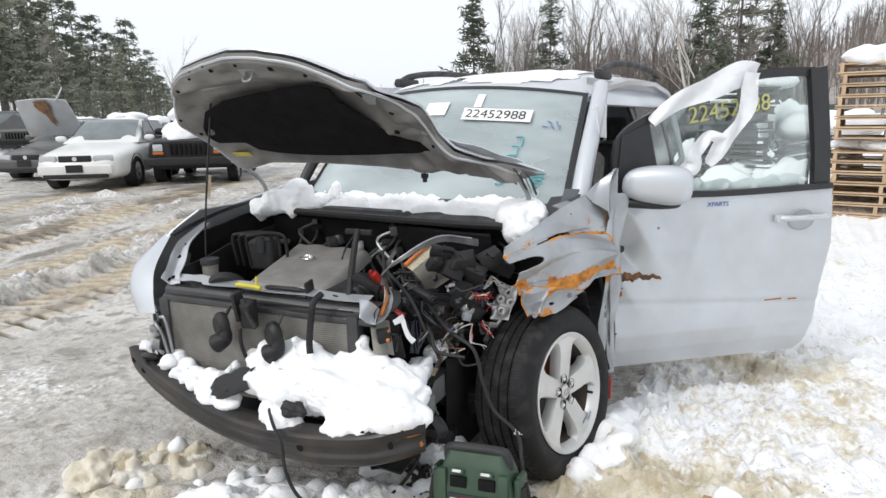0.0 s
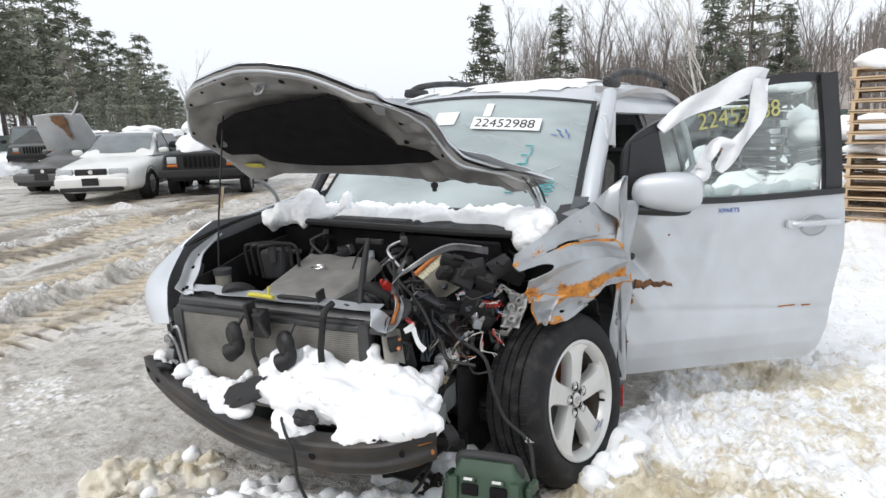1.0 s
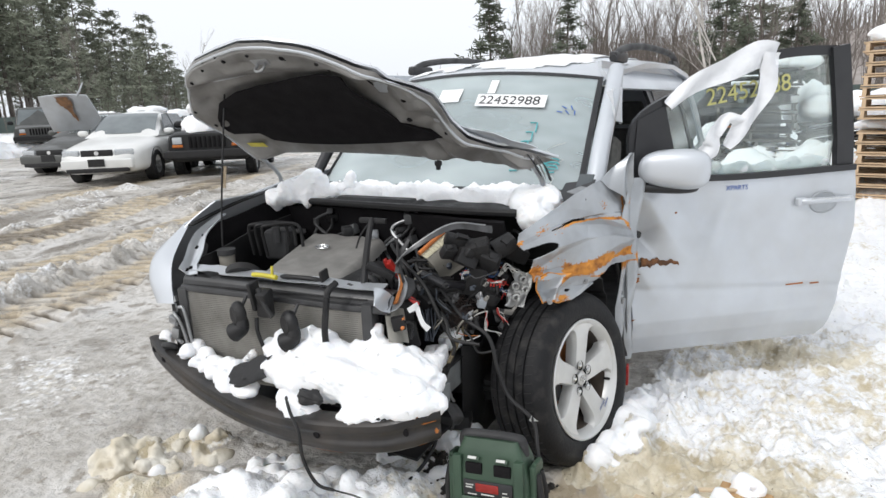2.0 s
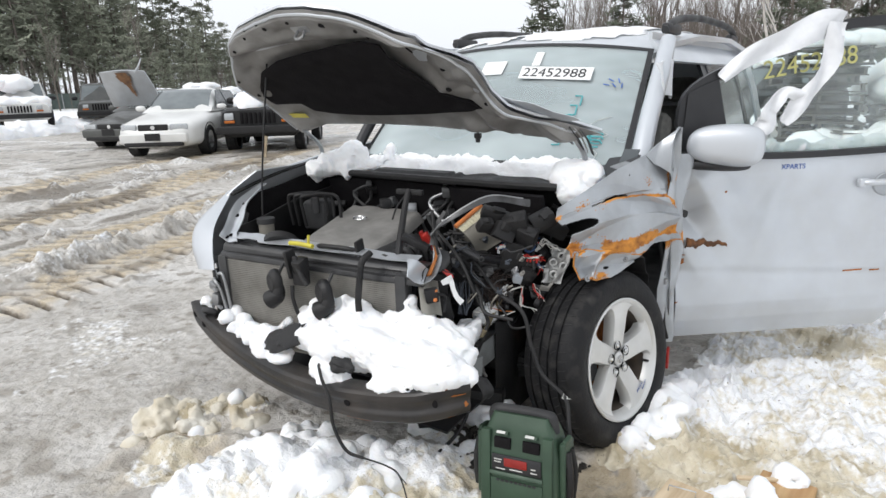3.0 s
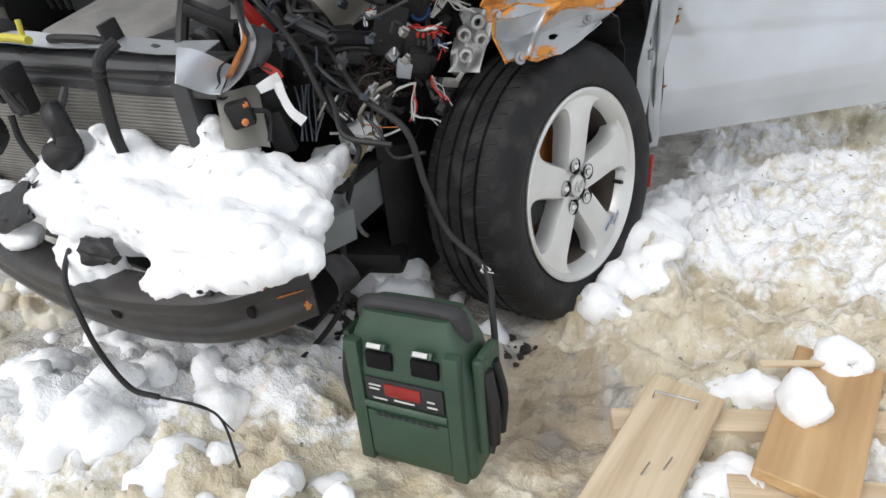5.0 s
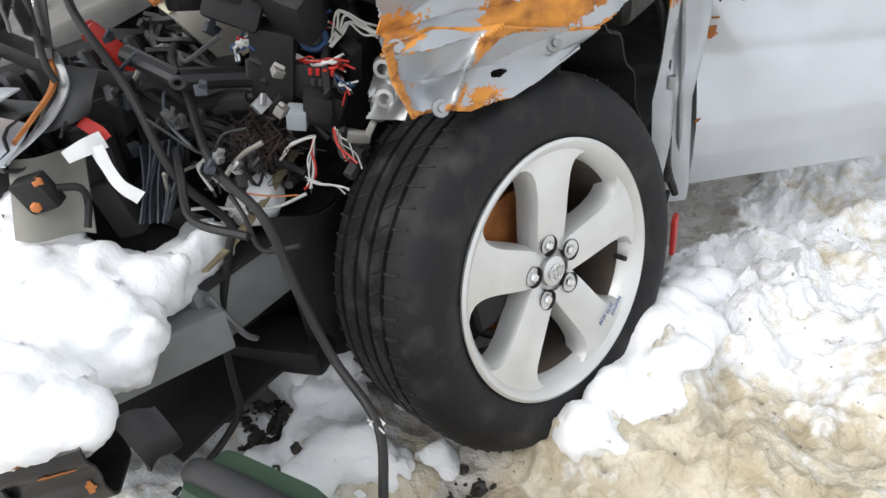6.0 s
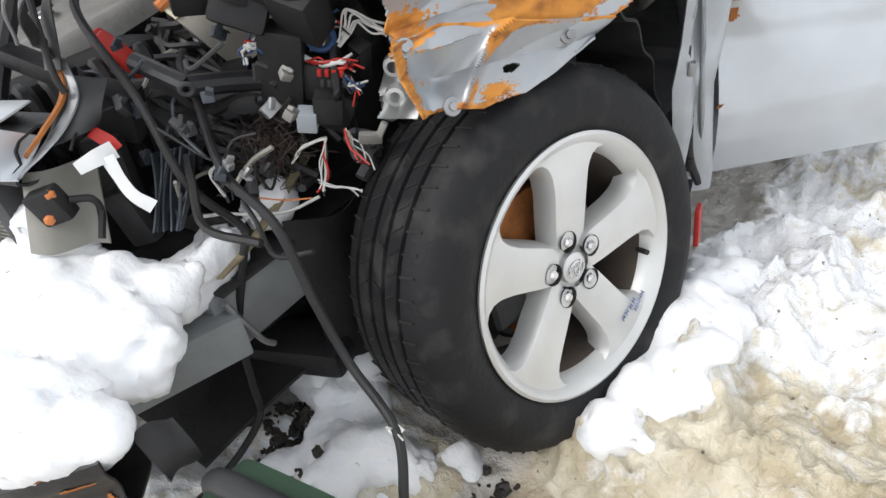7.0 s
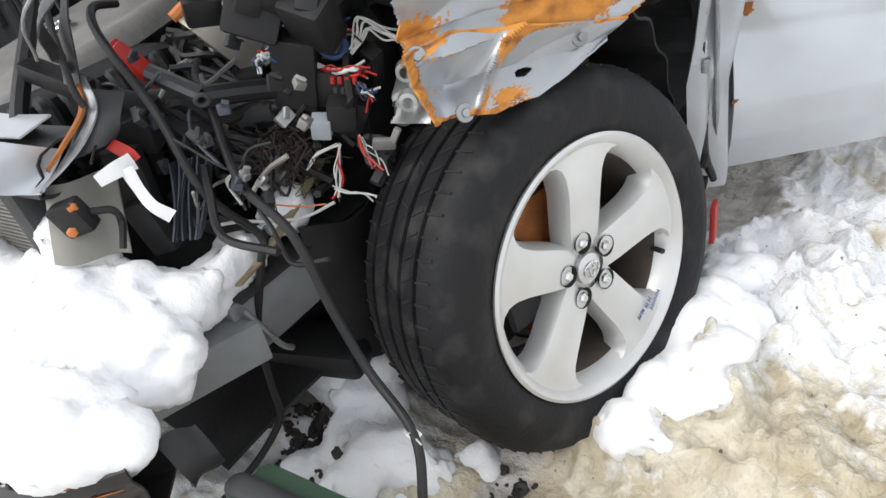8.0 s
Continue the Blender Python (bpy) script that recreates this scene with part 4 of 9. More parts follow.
# mirror
def egg(c, r, n=24, m=16, power=2.6):
    verts, faces = [], []
    for j in range(m + 1):
        b = math.pi * (j / m - 0.5)
        for i in range(n):
            a = 2 * math.pi * i / n
            f = lambda q: math.copysign(abs(q) ** (2 / power), q)
            verts.append((c[0] + r[0] * f(math.cos(b)) * f(math.cos(a)), c[1] + r[1] * f(math.cos(b)) * f(math.sin(a)), c[2] + r[2] * f(math.sin(b))))
    for j in range(m):
        for i in range(n):
            faces.append((j * n + i, j * n + (i + 1) % n, (j + 1) * n + (i + 1) % n, (j + 1) * n + i))
    return verts, faces


def housing(r, power=3.0):
    """A mirror shell: narrower and lower towards its foot, flat underneath."""
    v, f = egg((0, 0, 0), r, 36, 24, power)
    out = []
    for x, y, z in v:
        k = (x / r[0] + 1) / 2
        s = 0.72 + 0.28 * k ** 0.7
        out.append((x, y * (0.75 + 0.25 * k), (z * s if z > 0 else z * 0.85 * s) - 0.012 * (1 - k)))
    return out, f


mirror = part("side_mirror", moved(housing((0.158, 0.088, 0.108)), Matrix.Translation((1.172, 0.590, 1.216)) @ pose(0, 0, 0, 0, 5, 12)), SILVER, suv, "silver side mirror housing", smooth=60)
part("mirror_foot", moved(egg((0, 0, 0), (0.17, 0.06, 0.028)), Matrix.Translation((1.11, 0.605, 1.128)) @ pose(0, 0, 0, 0, 2, 12)), BLACK_SATIN, mirror, smooth=60)
part("mirror_glass", moved(egg((0, 0, 0), (0.14, 0.006, 0.07)), Matrix.Translation((1.157, 0.670, 1.216)) @ pose(0, 0, 0, 0, 4, 12)), CHROME, mirror, smooth=60)

# ---- near front wheel, steered and leaning in ----
hub_n = Vector((0.9647, -0.2084, 0.1609)).normalized()
ex = hub_n
ez = Vector((0, 0, 1)) - hub_n * hub_n.z
ez.normalize()
ey = ez.cross(ex)
wheel_m = Matrix((ex, ey, ez)).transposed().to_4x4()
wheel_m.translation = Vector((0.955, 0.0, 0.375))


def tyre_shape(n=120):
    prof = [(0.250, -0.012), (0.262, 0.004), (0.285, 0.013), (0.315, 0.016), (0.342, 0.010), (0.360, -0.004), (0.371, -0.022)]
    for g in (-0.055, -0.100, -0.140, -0.185):
        prof += [(0.3755, g + 0.006), (0.3675, g + 0.005), (0.3675, g - 0.005), (0.3755, g - 0.006)]
    prof += [(0.371, -0.218), (0.355, -0.236), (0.31, -0.25), (0.26, -0.24), (0.245, -0.23)]
    return lathe(prof, n)


def tread_cuts():
    """Shallow sipes across the shoulders, as thin dark bars let into the tread."""
    out = []
    for k in range(64):
        a = 360 * k / 64
        for x, r, long, turn, skip in ((-0.036, 0.3722, 0.034, 8, 1), (-0.078, 0.3748, 0.030, 28, 1), (-0.120, 0.3748, 0.026, -24, 2), (-0.162, 0.3748, 0.030, 24, 1), (-0.203, 0.3735, 0.026, -8, 1)):
            if k % skip == 0:
                out.append(moved(box((x, 0, r), (long, 0.0036, 0.005), (0, 6 if x > -0.05 else 0, turn)), pose(0, 0, 0, a + 2.0 * (x * 40 % 1), 0, 0)))
    return join(*out)


SPOKE_TURN, NUT_TURN = 152.0, 164.0


def spoke(k):
    """One broad, tapering spoke: from the hub to the rim, dished."""
    a0 = radians(SPOKE_TURN + 72 * k)
    verts, faces = [], []
    rs = np.linspace(0.045, 0.240, 17)
    for i, r in enumerate(rs):
        t = i / 16
        half = np.interp(t, [0, 0.25, 0.6, 0.78, 0.88, 0.95, 1.0], [0.044, 0.047, 0.050, 0.057, 0.070, 0.090, 0.122])
        x = np.interp(t, [0, 0.2, 0.6, 1.0], [-0.026, -0.020, -0.010, -0.005])
        for w, dx in ((-1, -0.020), (-0.84, -0.001), (-0.45, 0.003), (0, 0.0035), (0.45, 0.003), (0.84, -0.001), (1, -0.020), (1, -0.05), (-1, -0.05)):
            ang = a0 + w * half / r
            verts.append((x + dx, r * math.cos(ang), r * math.sin(ang)))
    for i in range(16):
        for j in range(9):
            faces.append((9 * i + j, 9 * i + (j + 1) % 9, 9 * i + 9 + (j + 1) % 9, 9 * i + 9 + j))
    return verts, [f[::-1] for f in faces]


def build_wheel(name, label, m):
    w = part(name, moved(tyre_shape(), Matrix()), RUBBER, suv, label, smooth=35)
    w.matrix_basis = m
    tagged(part("tread_pattern", tread_cuts(), BLACK, w), kind="stuff")
    rim = part("rim", join(lathe([(0.258, 0.002), (0.2585, 0.008), (0.252, 0.011), (0.244, 0.007), (0.236, -0.004), (0.226, -0.018), (0.221, -0.034)], 96),
                           lathe([(0.0, -0.030), (0.066, -0.030), (0.070, -0.036), (0.072, -0.055), (0.0, -0.055)], 40)), ALLOY, w, "five-spoke alloy rim")
    # barrel colour holds brake dust plus the shade behind the spokes
    part("rim_barrel", lathe([(0.221, -0.034), (0.215, -0.06), (0.212, -0.16), (0.225, -0.21), (0.25, -0.225)], 72), mat("dusty_shaded_alloy", (0.10, 0.075, 0.055), (0.05, 0.042, 0.036), 9, 0.6, 0.8) if "dusty_shaded_alloy" not in bpy.data.materials else bpy.data.materials["dusty_shaded_alloy"], w, "brown dusty rim barrel with shade in its colour")
    for k in range(5):
        part("spoke", spoke(k), ALLOY, w, smooth=50)
        a = radians(NUT_TURN + 72 * k)
        y, z = 0.0575 * math.cos(a), 0.0575 * math.sin(a)
        # black cup: the recess's shade round the nut is given by colour
        part("lug_hole", moved(lathe([(0.0215, -0.0160), (0.0190, -0.0200), (0.0175, -0.034), (0.0, -0.036)], 18), Matrix.Translation((0, y, z))), BLACK, w)
        part("lug_nut", moved(lathe([(0.0, -0.012), (0.007, -0.012), (0.0105, -0.016), (0.0115, -0.03)], 6), Matrix.Translation((0, y, z))), CHROME, w)
    cap = part("centre_cap", lathe([(0.0, -0.014), (0.020, -0.0145), (0.030, -0.019), (0.032, -0.03)], 32), ALLOY, w)
    ring = lambda ry, rz, yy, zz: tube([(-0.0125, yy + ry * math.cos(q), zz + rz * math.sin(q)) for q in np.linspace(0, 2 * math.pi, 17)], 0.0016, 6, 1)
    part("cap_emblem", join(ring(0.021, 0.015, 0, 0), ring(0.007, 0.014, 0, 0), ring(0.014, 0.006, 0, 0.007)), CHROME, cap)
    v = radians(-20)
    part("valve", tube([(-0.03, 0.21 * math.cos(v), 0.21 * math.sin(v)), (0.0, 0.203 * math.cos(v), 0.203 * math.sin(v))], 0.006), BLACK, w)
    part("brake_disc", lathe([(0.05, -0.10), (0.155, -0.10), (0.155, -0.125), (0.05, -0.125)], 48, True), RUST, w, "rusty brake disc")
    part("caliper", moved(box((-0.10, 0.0, 0.0), (0.07, 0.09, 0.17), (0, 0, 0), 0.02, 3), pose(0, 0, 0, 0, 0, 0) @ Matrix.Translation((0, -0.13, 0.02))), BLACK, w)
    part("backing_plate", lathe([(0.0, -0.135), (0.17, -0.135), (0.175, -0.13)], 32), BLACK, w)
    return w


front_wheel = build_wheel("front_wheel", "steered wheel with worn tyre and five-spoke alloy rim", wheel_m)
for sgn, y in ((-1, 0.1), (1, 2.8), (-1, 2.8)):
    w = copy_thing(front_wheel, pose(sgn * 0.945, y, 0.375, 0, 0, 0 if sgn > 0 else 180))
    w["label"] = "wheel with alloy rim standing in snow"

# red tail-light shard on the sill behind the wheel
part("red_reflector", box((1.03, 0.42, 0.235), (0.012, 0.04, 0.10), (0, 0, 10), 0.004), RED_PLASTIC, suv)

# ---- far fender ----
def far_fender(u, v):
    z = 0.60 + 0.52 * v
    front = np.interp(z, [0.6, 0.66, 0.86, 1.02, 1.12], [-0.57, -0.59, -0.62, -0.47, -0.34])
    y = front + (0.58 - front) * u
    x = -0.945 + 0.09 * max(0, v - 0.6) ** 2 / 0.16 + 0.03 * max(0, -0.45 - y) * 4
    if math.hypot(y - 0.1, z - 0.375) < 0.41:
        z = 0.375 + math.sqrt(max(0, 0.41 ** 2 - (y - 0.1) ** 2))
    return (x, y, z + 0.10 * max(0, y + 0.1) * v)


part("far_fender", sheet(lambda u, v: far_fender(1 - u, v), 48, 24, 0.008), SILVER, suv)
EDGE_LINE = [(-0.90, -0.47, 1.015), (-0.87, -0.22, 1.085), (-0.85, 0.02, 1.125), (-0.84, 0.30, 1.165)]
part("far_fender_edge", ribbon(EDGE_LINE, [0.030, 0.045, 0.05, 0.05], 0.008, 0, 8, (0, 0, 1)), BLACK, suv, "black gutter beside the far fender")
part("fender_flange", ribbon([(x - 0.035, y, z + 0.004) for x, y, z in EDGE_LINE], 0.025, 0.004, 0, 8, (0, 0, 1)), SILVER, suv, "silver upper edge of the far fender")
LAMP_EDGE = spline([(-0.655, -0.780, 0.735), (-0.715, -0.735, 0.82), (-0.79, -0.655, 0.905), (-0.93, -0.44, 1.018)], 8)
OUTER_EDGE = spline([(-0.865, -0.690, 0.690), (-0.955, -0.675, 0.80), (-0.975, -0.610, 0.905), (-0.965, -0.43, 1.005)], 8)


def nose_fn(u, v):
    """The far fender's rounded front end, between the lamp opening and its side."""
    k = min(int(v * (len(LAMP_EDGE) - 1)), len(LAMP_EDGE) - 2)
    f = v * (len(LAMP_EDGE) - 1) - k
    a, b = LAMP_EDGE[k].lerp(LAMP_EDGE[k + 1], f), OUTER_EDGE[k].lerp(OUTER_EDGE[k + 1], f)
    swell = 0.045 * math.sin(math.pi * u) * (1 - 0.6 * v)
    return tuple(a.lerp(b, u) + Vector((-0.55, -0.80, 0.15)) * swell)


part("fender_nose", sheet(nose_fn, 24, 30, 0.005), SILVER, suv, "pale silver front end of the far fender")
part("fender_side", sheet(lambda u, v: tuple(Vector(nose_fn(1.0, v)).lerp(Vector((-0.95, -0.30, 0.70 + 0.36 * v)), u) + Vector((-0.02, 0, 0)) * math.sin(math.pi * u)), 14, 20, 0.005), SILVER, suv)
part("lamp_remnant", sheet(lambda u, v: (-0.668 + 0.02 * u - 0.03 * v, -0.765 + 0.03 * v - 0.012 * u, 0.735 - 0.11 * v * (1 - 0.3 * u)), 6, 8, 0.006), LAMP_CLEAR, suv, "broken lamp edge")
part("lamp_seat", sheet(lambda u, v: tuple(Vector((-0.64, -0.755, 0.735)).lerp(Vector((-0.84, -0.50, 0.98)), v) + Vector((0.075, 0.02, -0.05)) * u), 8, 16, 0.006), BLACK, suv, "black lamp housing remains")


SHEET = mat("torn_sheet_metal", (0.45, 0.47, 0.49), (0.22, 0.22, 0.22), 14, 0.3, 0.55, metal=0.6, bump=0.1)


# ---- near fender, torn and folded over the tyre ----
def line(t, *pts):
    k = t * (len(pts) - 1)
    i = min(int(k), len(pts) - 2)
    return Vector(pts[i]).lerp(Vector(pts[i + 1]), k - i)


def crease(u, v):
    """Angle and distance from the point by the door where the folds run together."""
    x, y = 1.12 - u, v - 0.42
    return math.atan2(y, x), math.hypot(x, y)


FOLDS = (
    ((0.700, -0.140, 1.010), (0.770, -0.040, 1.070), (0.848, 0.136, 1.149), (0.903, 0.300, 1.190), (0.965, 0.430, 1.225)),
    ((0.735, -0.200, 0.985), (0.800, -0.070, 1.012), (0.860, 0.100, 1.036), (0.930, 0.280, 1.030), (1.000, 0.440, 1.005)),
    ((0.775, -0.200, 0.930), (0.835, -0.080, 0.958), (0.905, 0.100, 0.968), (0.970, 0.270, 0.945), (1.020, 0.420, 0.905)),
    ((0.790, -0.220, 0.880), (0.850, -0.080, 0.880), (0.920, 0.080, 0.862), (0.985, 0.270, 0.862), (1.030, 0.420, 0.850)),
    ((0.800, -0.220, 0.838), (0.860, -0.060, 0.828), (0.945, 0.130, 0.785), (0.990, 0.300, 0.820), (1.043, 0.442, 0.802)))
FOLD_OUT = (0.0, -0.016, 0.036, -0.010, 0.012)
OUT = Vector((0.80, -0.50, 0.30)).normalized()


def near_fender(u, v):
    """u: along the fender to the door; v: down over its fold lines, from the upper edge to the arch."""
    k = v * 4
    i = min(int(k), 3)
    f = k - i
    shift = 0.05 * float(vnoise(np.array([[u * 4, i * 3.0, 0.5]]), 12)[0])
    p = line(min(1, max(0, u + shift * math.sin(math.pi * f))), *FOLDS[i]).lerp(line(u, *FOLDS[i + 1]), f)
    out = FOLD_OUT[i] + (FOLD_OUT[i + 1] - FOLD_OUT[i]) * f
    a, r = crease(u, v)
    w = 0.12 * float(vnoise(np.array([[u * 3, v * 3, 0.1]]), 4)[0])
    fold = 0.016 * tri(a * 1.5 + 0.18 + w) * min(1, 1.6 * r) + 0.010 * tri(1.9 * u + 0.9 * v + w) * (0.4 + v)
    fold += 0.004 * float(fbm(np.array([[u * 6, v * 6, 0.7]]), 3, 8)[0])
    return tuple(p + OUT * (out + fold * (1.0 if v > 0.22 else 0.35)))


def fender_keep(u, v):
    n = float(vnoise(np.array([[u * 9, v * 9, 0.3]]), 5)[0])
    if u < 0.02 + 0.05 * n or v > 0.97 + 0.04 * n:
        return False
    if abs(v - 0.25 - 0.02 * n) < 0.012 and 0.3 < u < 0.62:
        return False
    return not (((u - 0.04) / 0.20) ** 2 + ((v - 0.42 - 0.15 * u) / 0.085) ** 2 < 1 + 0.5 * n)


def rust_amount(u, v):
    n = float(fbm(np.array([[u * 6, v * 6, 0.2]]), 4, 4)[0])
    r = 1.10 * math.exp(-((v - 0.84 + 0.20 * (u - 0.4)) / 0.11) ** 2) * float(smooth(0.24, 0.36, np.array(u)))
    r += 0.9 * math.exp(-((v - 0.262) / 0.022) ** 2) * float(smooth(0.30, 0.5, np.array(u))) + 0.7 * math.exp(-((v - 0.985) / 0.02) ** 2)
    r += 0.9 * math.exp(-((u - 0.02) / 0.05) ** 2 - ((v - 0.25) / 0.10) ** 2) + 1.0 * math.exp(-((u - 0.05) / 0.07) ** 2 - ((v - 0.80) / 0.14) ** 2)
    r += 0.9 * math.exp(-((u - 0.985) / 0.025) ** 2 - ((v - 0.22) / 0.16) ** 2)
    return r + 0.45 * n


def rusty_paint():
    # same silver, darkened: the folds' shade is put into the base colour
    m = mat("silver_paint_torn_shaded", (0.45, 0.475, 0.50), (0.32, 0.33, 0.34), 6, 0.28, 0.55, metal=0.6, coat=0.2, bump=0.06, bscale=18)
    nt, ln = m.node_tree.nodes, m.node_tree.links
    b = nt["Principled BSDF"]
    att = nt.new("ShaderNodeAttribute")
    att.attribute_name = "rust"
    no = nt.new("ShaderNodeTexNoise")
    no.inputs["Scale"].default_value, no.inputs["Detail"].default_value = 55.0, 6.0
    add = nt.new("ShaderNodeMath")
    ln.new(att.outputs["Fac"], add.inputs[0])
    ln.new(no.outputs["Fac"], add.inputs[1])
    step = nt.new("ShaderNodeMapRange")
    step.inputs["From Min"].default_value, step.inputs["From Max"].default_value = 0.98, 1.06
    ln.new(add.outputs[0], step.inputs["Value"])
    n2 = nt.new("ShaderNodeTexNoise")
    n2.inputs["Scale"].default_value, n2.inputs["Detail"].default_value = 10.0, 6.0
    hue = nt.new("ShaderNodeValToRGB")
    hue.color_ramp.elements[0].position, hue.color_ramp.elements[0].color = 0.30, (0.20, 0.065, 0.018, 1)
    hue.color_ramp.elements[1].position, hue.color_ramp.elements[1].color = 0.56, (0.60, 0.25, 0.045, 1)
    ln.new(n2.outputs["Fac"], hue.inputs[0])
    mx = nt.new("ShaderNodeMix")
    mx.data_type = "RGBA"
    ln.new(step.outputs[0], mx.inputs["Factor"])
    ln.new(b.inputs["Base Color"].links[0].from_socket, mx.inputs["A"])
    ln.new(hue.outputs[0], mx.inputs["B"])
    ln.new(mx.outputs["Result"], b.inputs["Base Color"])
    for key, lo, hi in (("Metallic", 0.5, 0.0), ("Roughness", 0.36, 0.9), ("Coat Weight", 0.2, 0.0)):
        r = nt.new("ShaderNodeMapRange")
        r.inputs["To Min"].default_value, r.inputs["To Max"].default_value = lo, hi
        ln.new(step.outputs[0], r.inputs["Value"])
        ln.new(r.outputs[0], b.inputs[key])
    return m


TORN_SHADED = rusty_paint()


def torn_panel(name, fn, rust, nu, nv, label, keep=None, thick=0.004):
    shape = sheet(fn, nu, nv, thick, keep)
    us, vs = np.linspace(0, 1, nu + 1), np.linspace(0, 1, nv + 1)
    values = [rust(u, v) for u in us for v in vs] * 2
    used = sorted({i for f in shape[1] for i in f})
    ob = part(name, shape, TORN_SHADED, suv, label, smooth=32)
    att = ob.data.attributes.new("rust", "FLOAT", "POINT")
    att.data.foreach_set("value", np.array([values[i] for i in used], np.float32))
    return ob


near = torn_panel("near_fender", near_fender, rust_amount, 120, 120, "crumpled silver fender with torn rusty edges", fender_keep)


FLAP = (
    ((0.795, -0.215, 0.862), (0.828, -0.140, 0.872), (0.862, -0.065, 0.850), (0.930, 0.070, 0.815), (0.955, 0.150, 0.795)),
    ((0.802, -0.215, 0.815), (0.832, -0.150, 0.800), (0.866, -0.072, 0.795), (0.918, 0.045, 0.780), (0.945, 0.125, 0.780)),
    ((0.818, -0.207, 0.752), (0.843, -0.150, 0.748), (0.874, -0.083, 0.722), (0.912, 0.020, 0.744), (0.940, 0.110, 0.768)))
FLAP_OUT = (0.012, -0.004, 0.012)


def flap_fn(u, v):
    """The curled lower front end of the fender: a hollow with raised rims and a sharp cross fold."""
    i = 0 if v < 0.5 else 1
    f = 2 * v - i
    p = line(u, *FLAP[i]).lerp(line(u, *FLAP[i + 1]), f)
    out = FLAP_OUT[i] + (FLAP_OUT[i + 1] - FLAP_OUT[i]) * f
    ridge = u - (0.55 - 0.30 * v)
    out += 0.030 * math.exp(-abs(ridge) / 0.06) - 0.022 * math.exp(-(((u - 0.20) / 0.12) ** 2 + ((v - 0.5) / 0.3) ** 2)) + 0.022 * math.exp(-(u / 0.05) ** 2)
    out += 0.004 * tri(1.6 * u + 0.9 * v + 0.2) + 0.003 * math.sin(9 * u + 4 * v)
    return tuple(p + OUT * out)


def flap_rust(u, v):
    ridge = u - (0.55 - 0.30 * v)
    n = float(fbm(np.array([[u * 7, v * 5, 2.2]]), 3, 6)[0])
    r = 0.85 * math.exp(-((u - 0.01) / 0.045) ** 2) + 0.75 * math.exp(-((ridge - 0.02) / 0.035) ** 2) + 0.7 * math.exp(-((v - 0.02) / 0.06) ** 2)
    r += 0.8 * math.exp(-((v - 0.97) / 0.05) ** 2) * (u < 0.6) + 0.6 * math.exp(-((u - 0.50) / 0.10) ** 2 - ((v - 0.82) / 0.16) ** 2)
    return r + 0.45 * n


flap = torn_panel("curled_flap", flap_fn, flap_rust, 130, 80, "curled rusty fender flap", lambda u, v: v < 0.95 + 0.08 * float(vnoise(np.array([[u * 8, 0, 1.0]]), 2)[0]) and math.hypot(u - 0.56, 0.6 * (v - 0.62)) > 0.030)
for u, v in ((0.22, 0.93), (0.07, 0.10), (0.75, 0.30)):
    part("flap_bolt", moved(lathe([(0.0, 0.010), (0.006, 0.010), (0.007, 0.004), (0.014, 0.003), (0.015, 0.0)], 12), Matrix.Translation(Vector(flap_fn(u, v)) + OUT * 0.003) @ OUT.to_track_quat("X", "Z").to_matrix().to_4x4()), STEEL, flap)


def spike_fn(u, v):
    """The fender's rear tip, torn up into a point beside the mirror."""
    a, b, tip = Vector((0.905, 0.310, 1.190)), Vector((1.010, 0.452, 1.035)), Vector((1.022, 0.425, 1.300))
    p = a.lerp(b, u).lerp(tip + Vector((-0.012, 0, 0)) * (1 - u), v ** 0.85)
    return tuple(p + OUT * (0.030 * math.sin(math.pi * u) * (1 - v) + 0.014 * tri(1.5 * u + 0.8 * v + 0.1)))


torn_panel("torn_tip", spike_fn, lambda u, v: 0.9 * math.exp(-((u - 0.95) / 0.12) ** 2 - ((v - 0.12) / 0.16) ** 2) + 0.35 * float(fbm(np.array([[u * 5, v * 5, 4.2]]), 3, 9)[0]), 24, 36, "fender tip torn up to a point")


def hinge_fn(u, v):
    """The buckled metal between the fender and the door."""
    z = 1.18 - 0.90 * v
    x = 0.962 + 0.045 * u + 0.010 * tri(2.2 * v + u) + 0.010 * math.sin(3 * math.pi * u)
    return (x + 0.035 * (1 - v), 0.425 + 0.115 * u - 0.02 * math.sin(math.pi * v) + 0.015 * tri(1.7 * v), z)


torn_panel("buckled_edge", hinge_fn, lambda u, v: 0.9 * math.exp(-((v - 0.42) / 0.05) ** 2) + 0.7 * math.exp(-((v - 0.12) / 0.06) ** 2 - ((u - 0.3) / 0.2) ** 2) + 0.35 * float(fbm(np.array([[u * 5, v * 9, 3.2]]), 3, 7)[0]), 16, 60, "buckled silver panel edge beside the door")
part("door_seal", tube([(0.962, 0.41, 0.80), (0.975, 0.43, 0.72), (0.985, 0.455, 0.54), (0.988, 0.465, 0.39), (1.0, 0.50, 0.30)], 0.010, 8), BLACK, suv, "black rubber door seal")
for z in (0.72, 0.60, 0.48, 0.37, 0.31):
    part("seal_clip", box((0.992, 0.435 + 0.06 * (0.72 - z), z), (0.014, 0.022, 0.030), (0, 10, 20), 0.004), STEEL if z > 0.4 else BLACK, suv)
part("hinge_strip", ribbon([(1.000, 0.47, 0.78), (1.004, 0.485, 0.62), (1.006, 0.50, 0.45), (1.012, 0.53, 0.29)], [0.020, 0.03, 0.035, 0.02], 0.004, 15, 8, (1, 0.2, 0)), SHEET, suv, "bent bright metal strip at the hinge pillar", smooth=40)
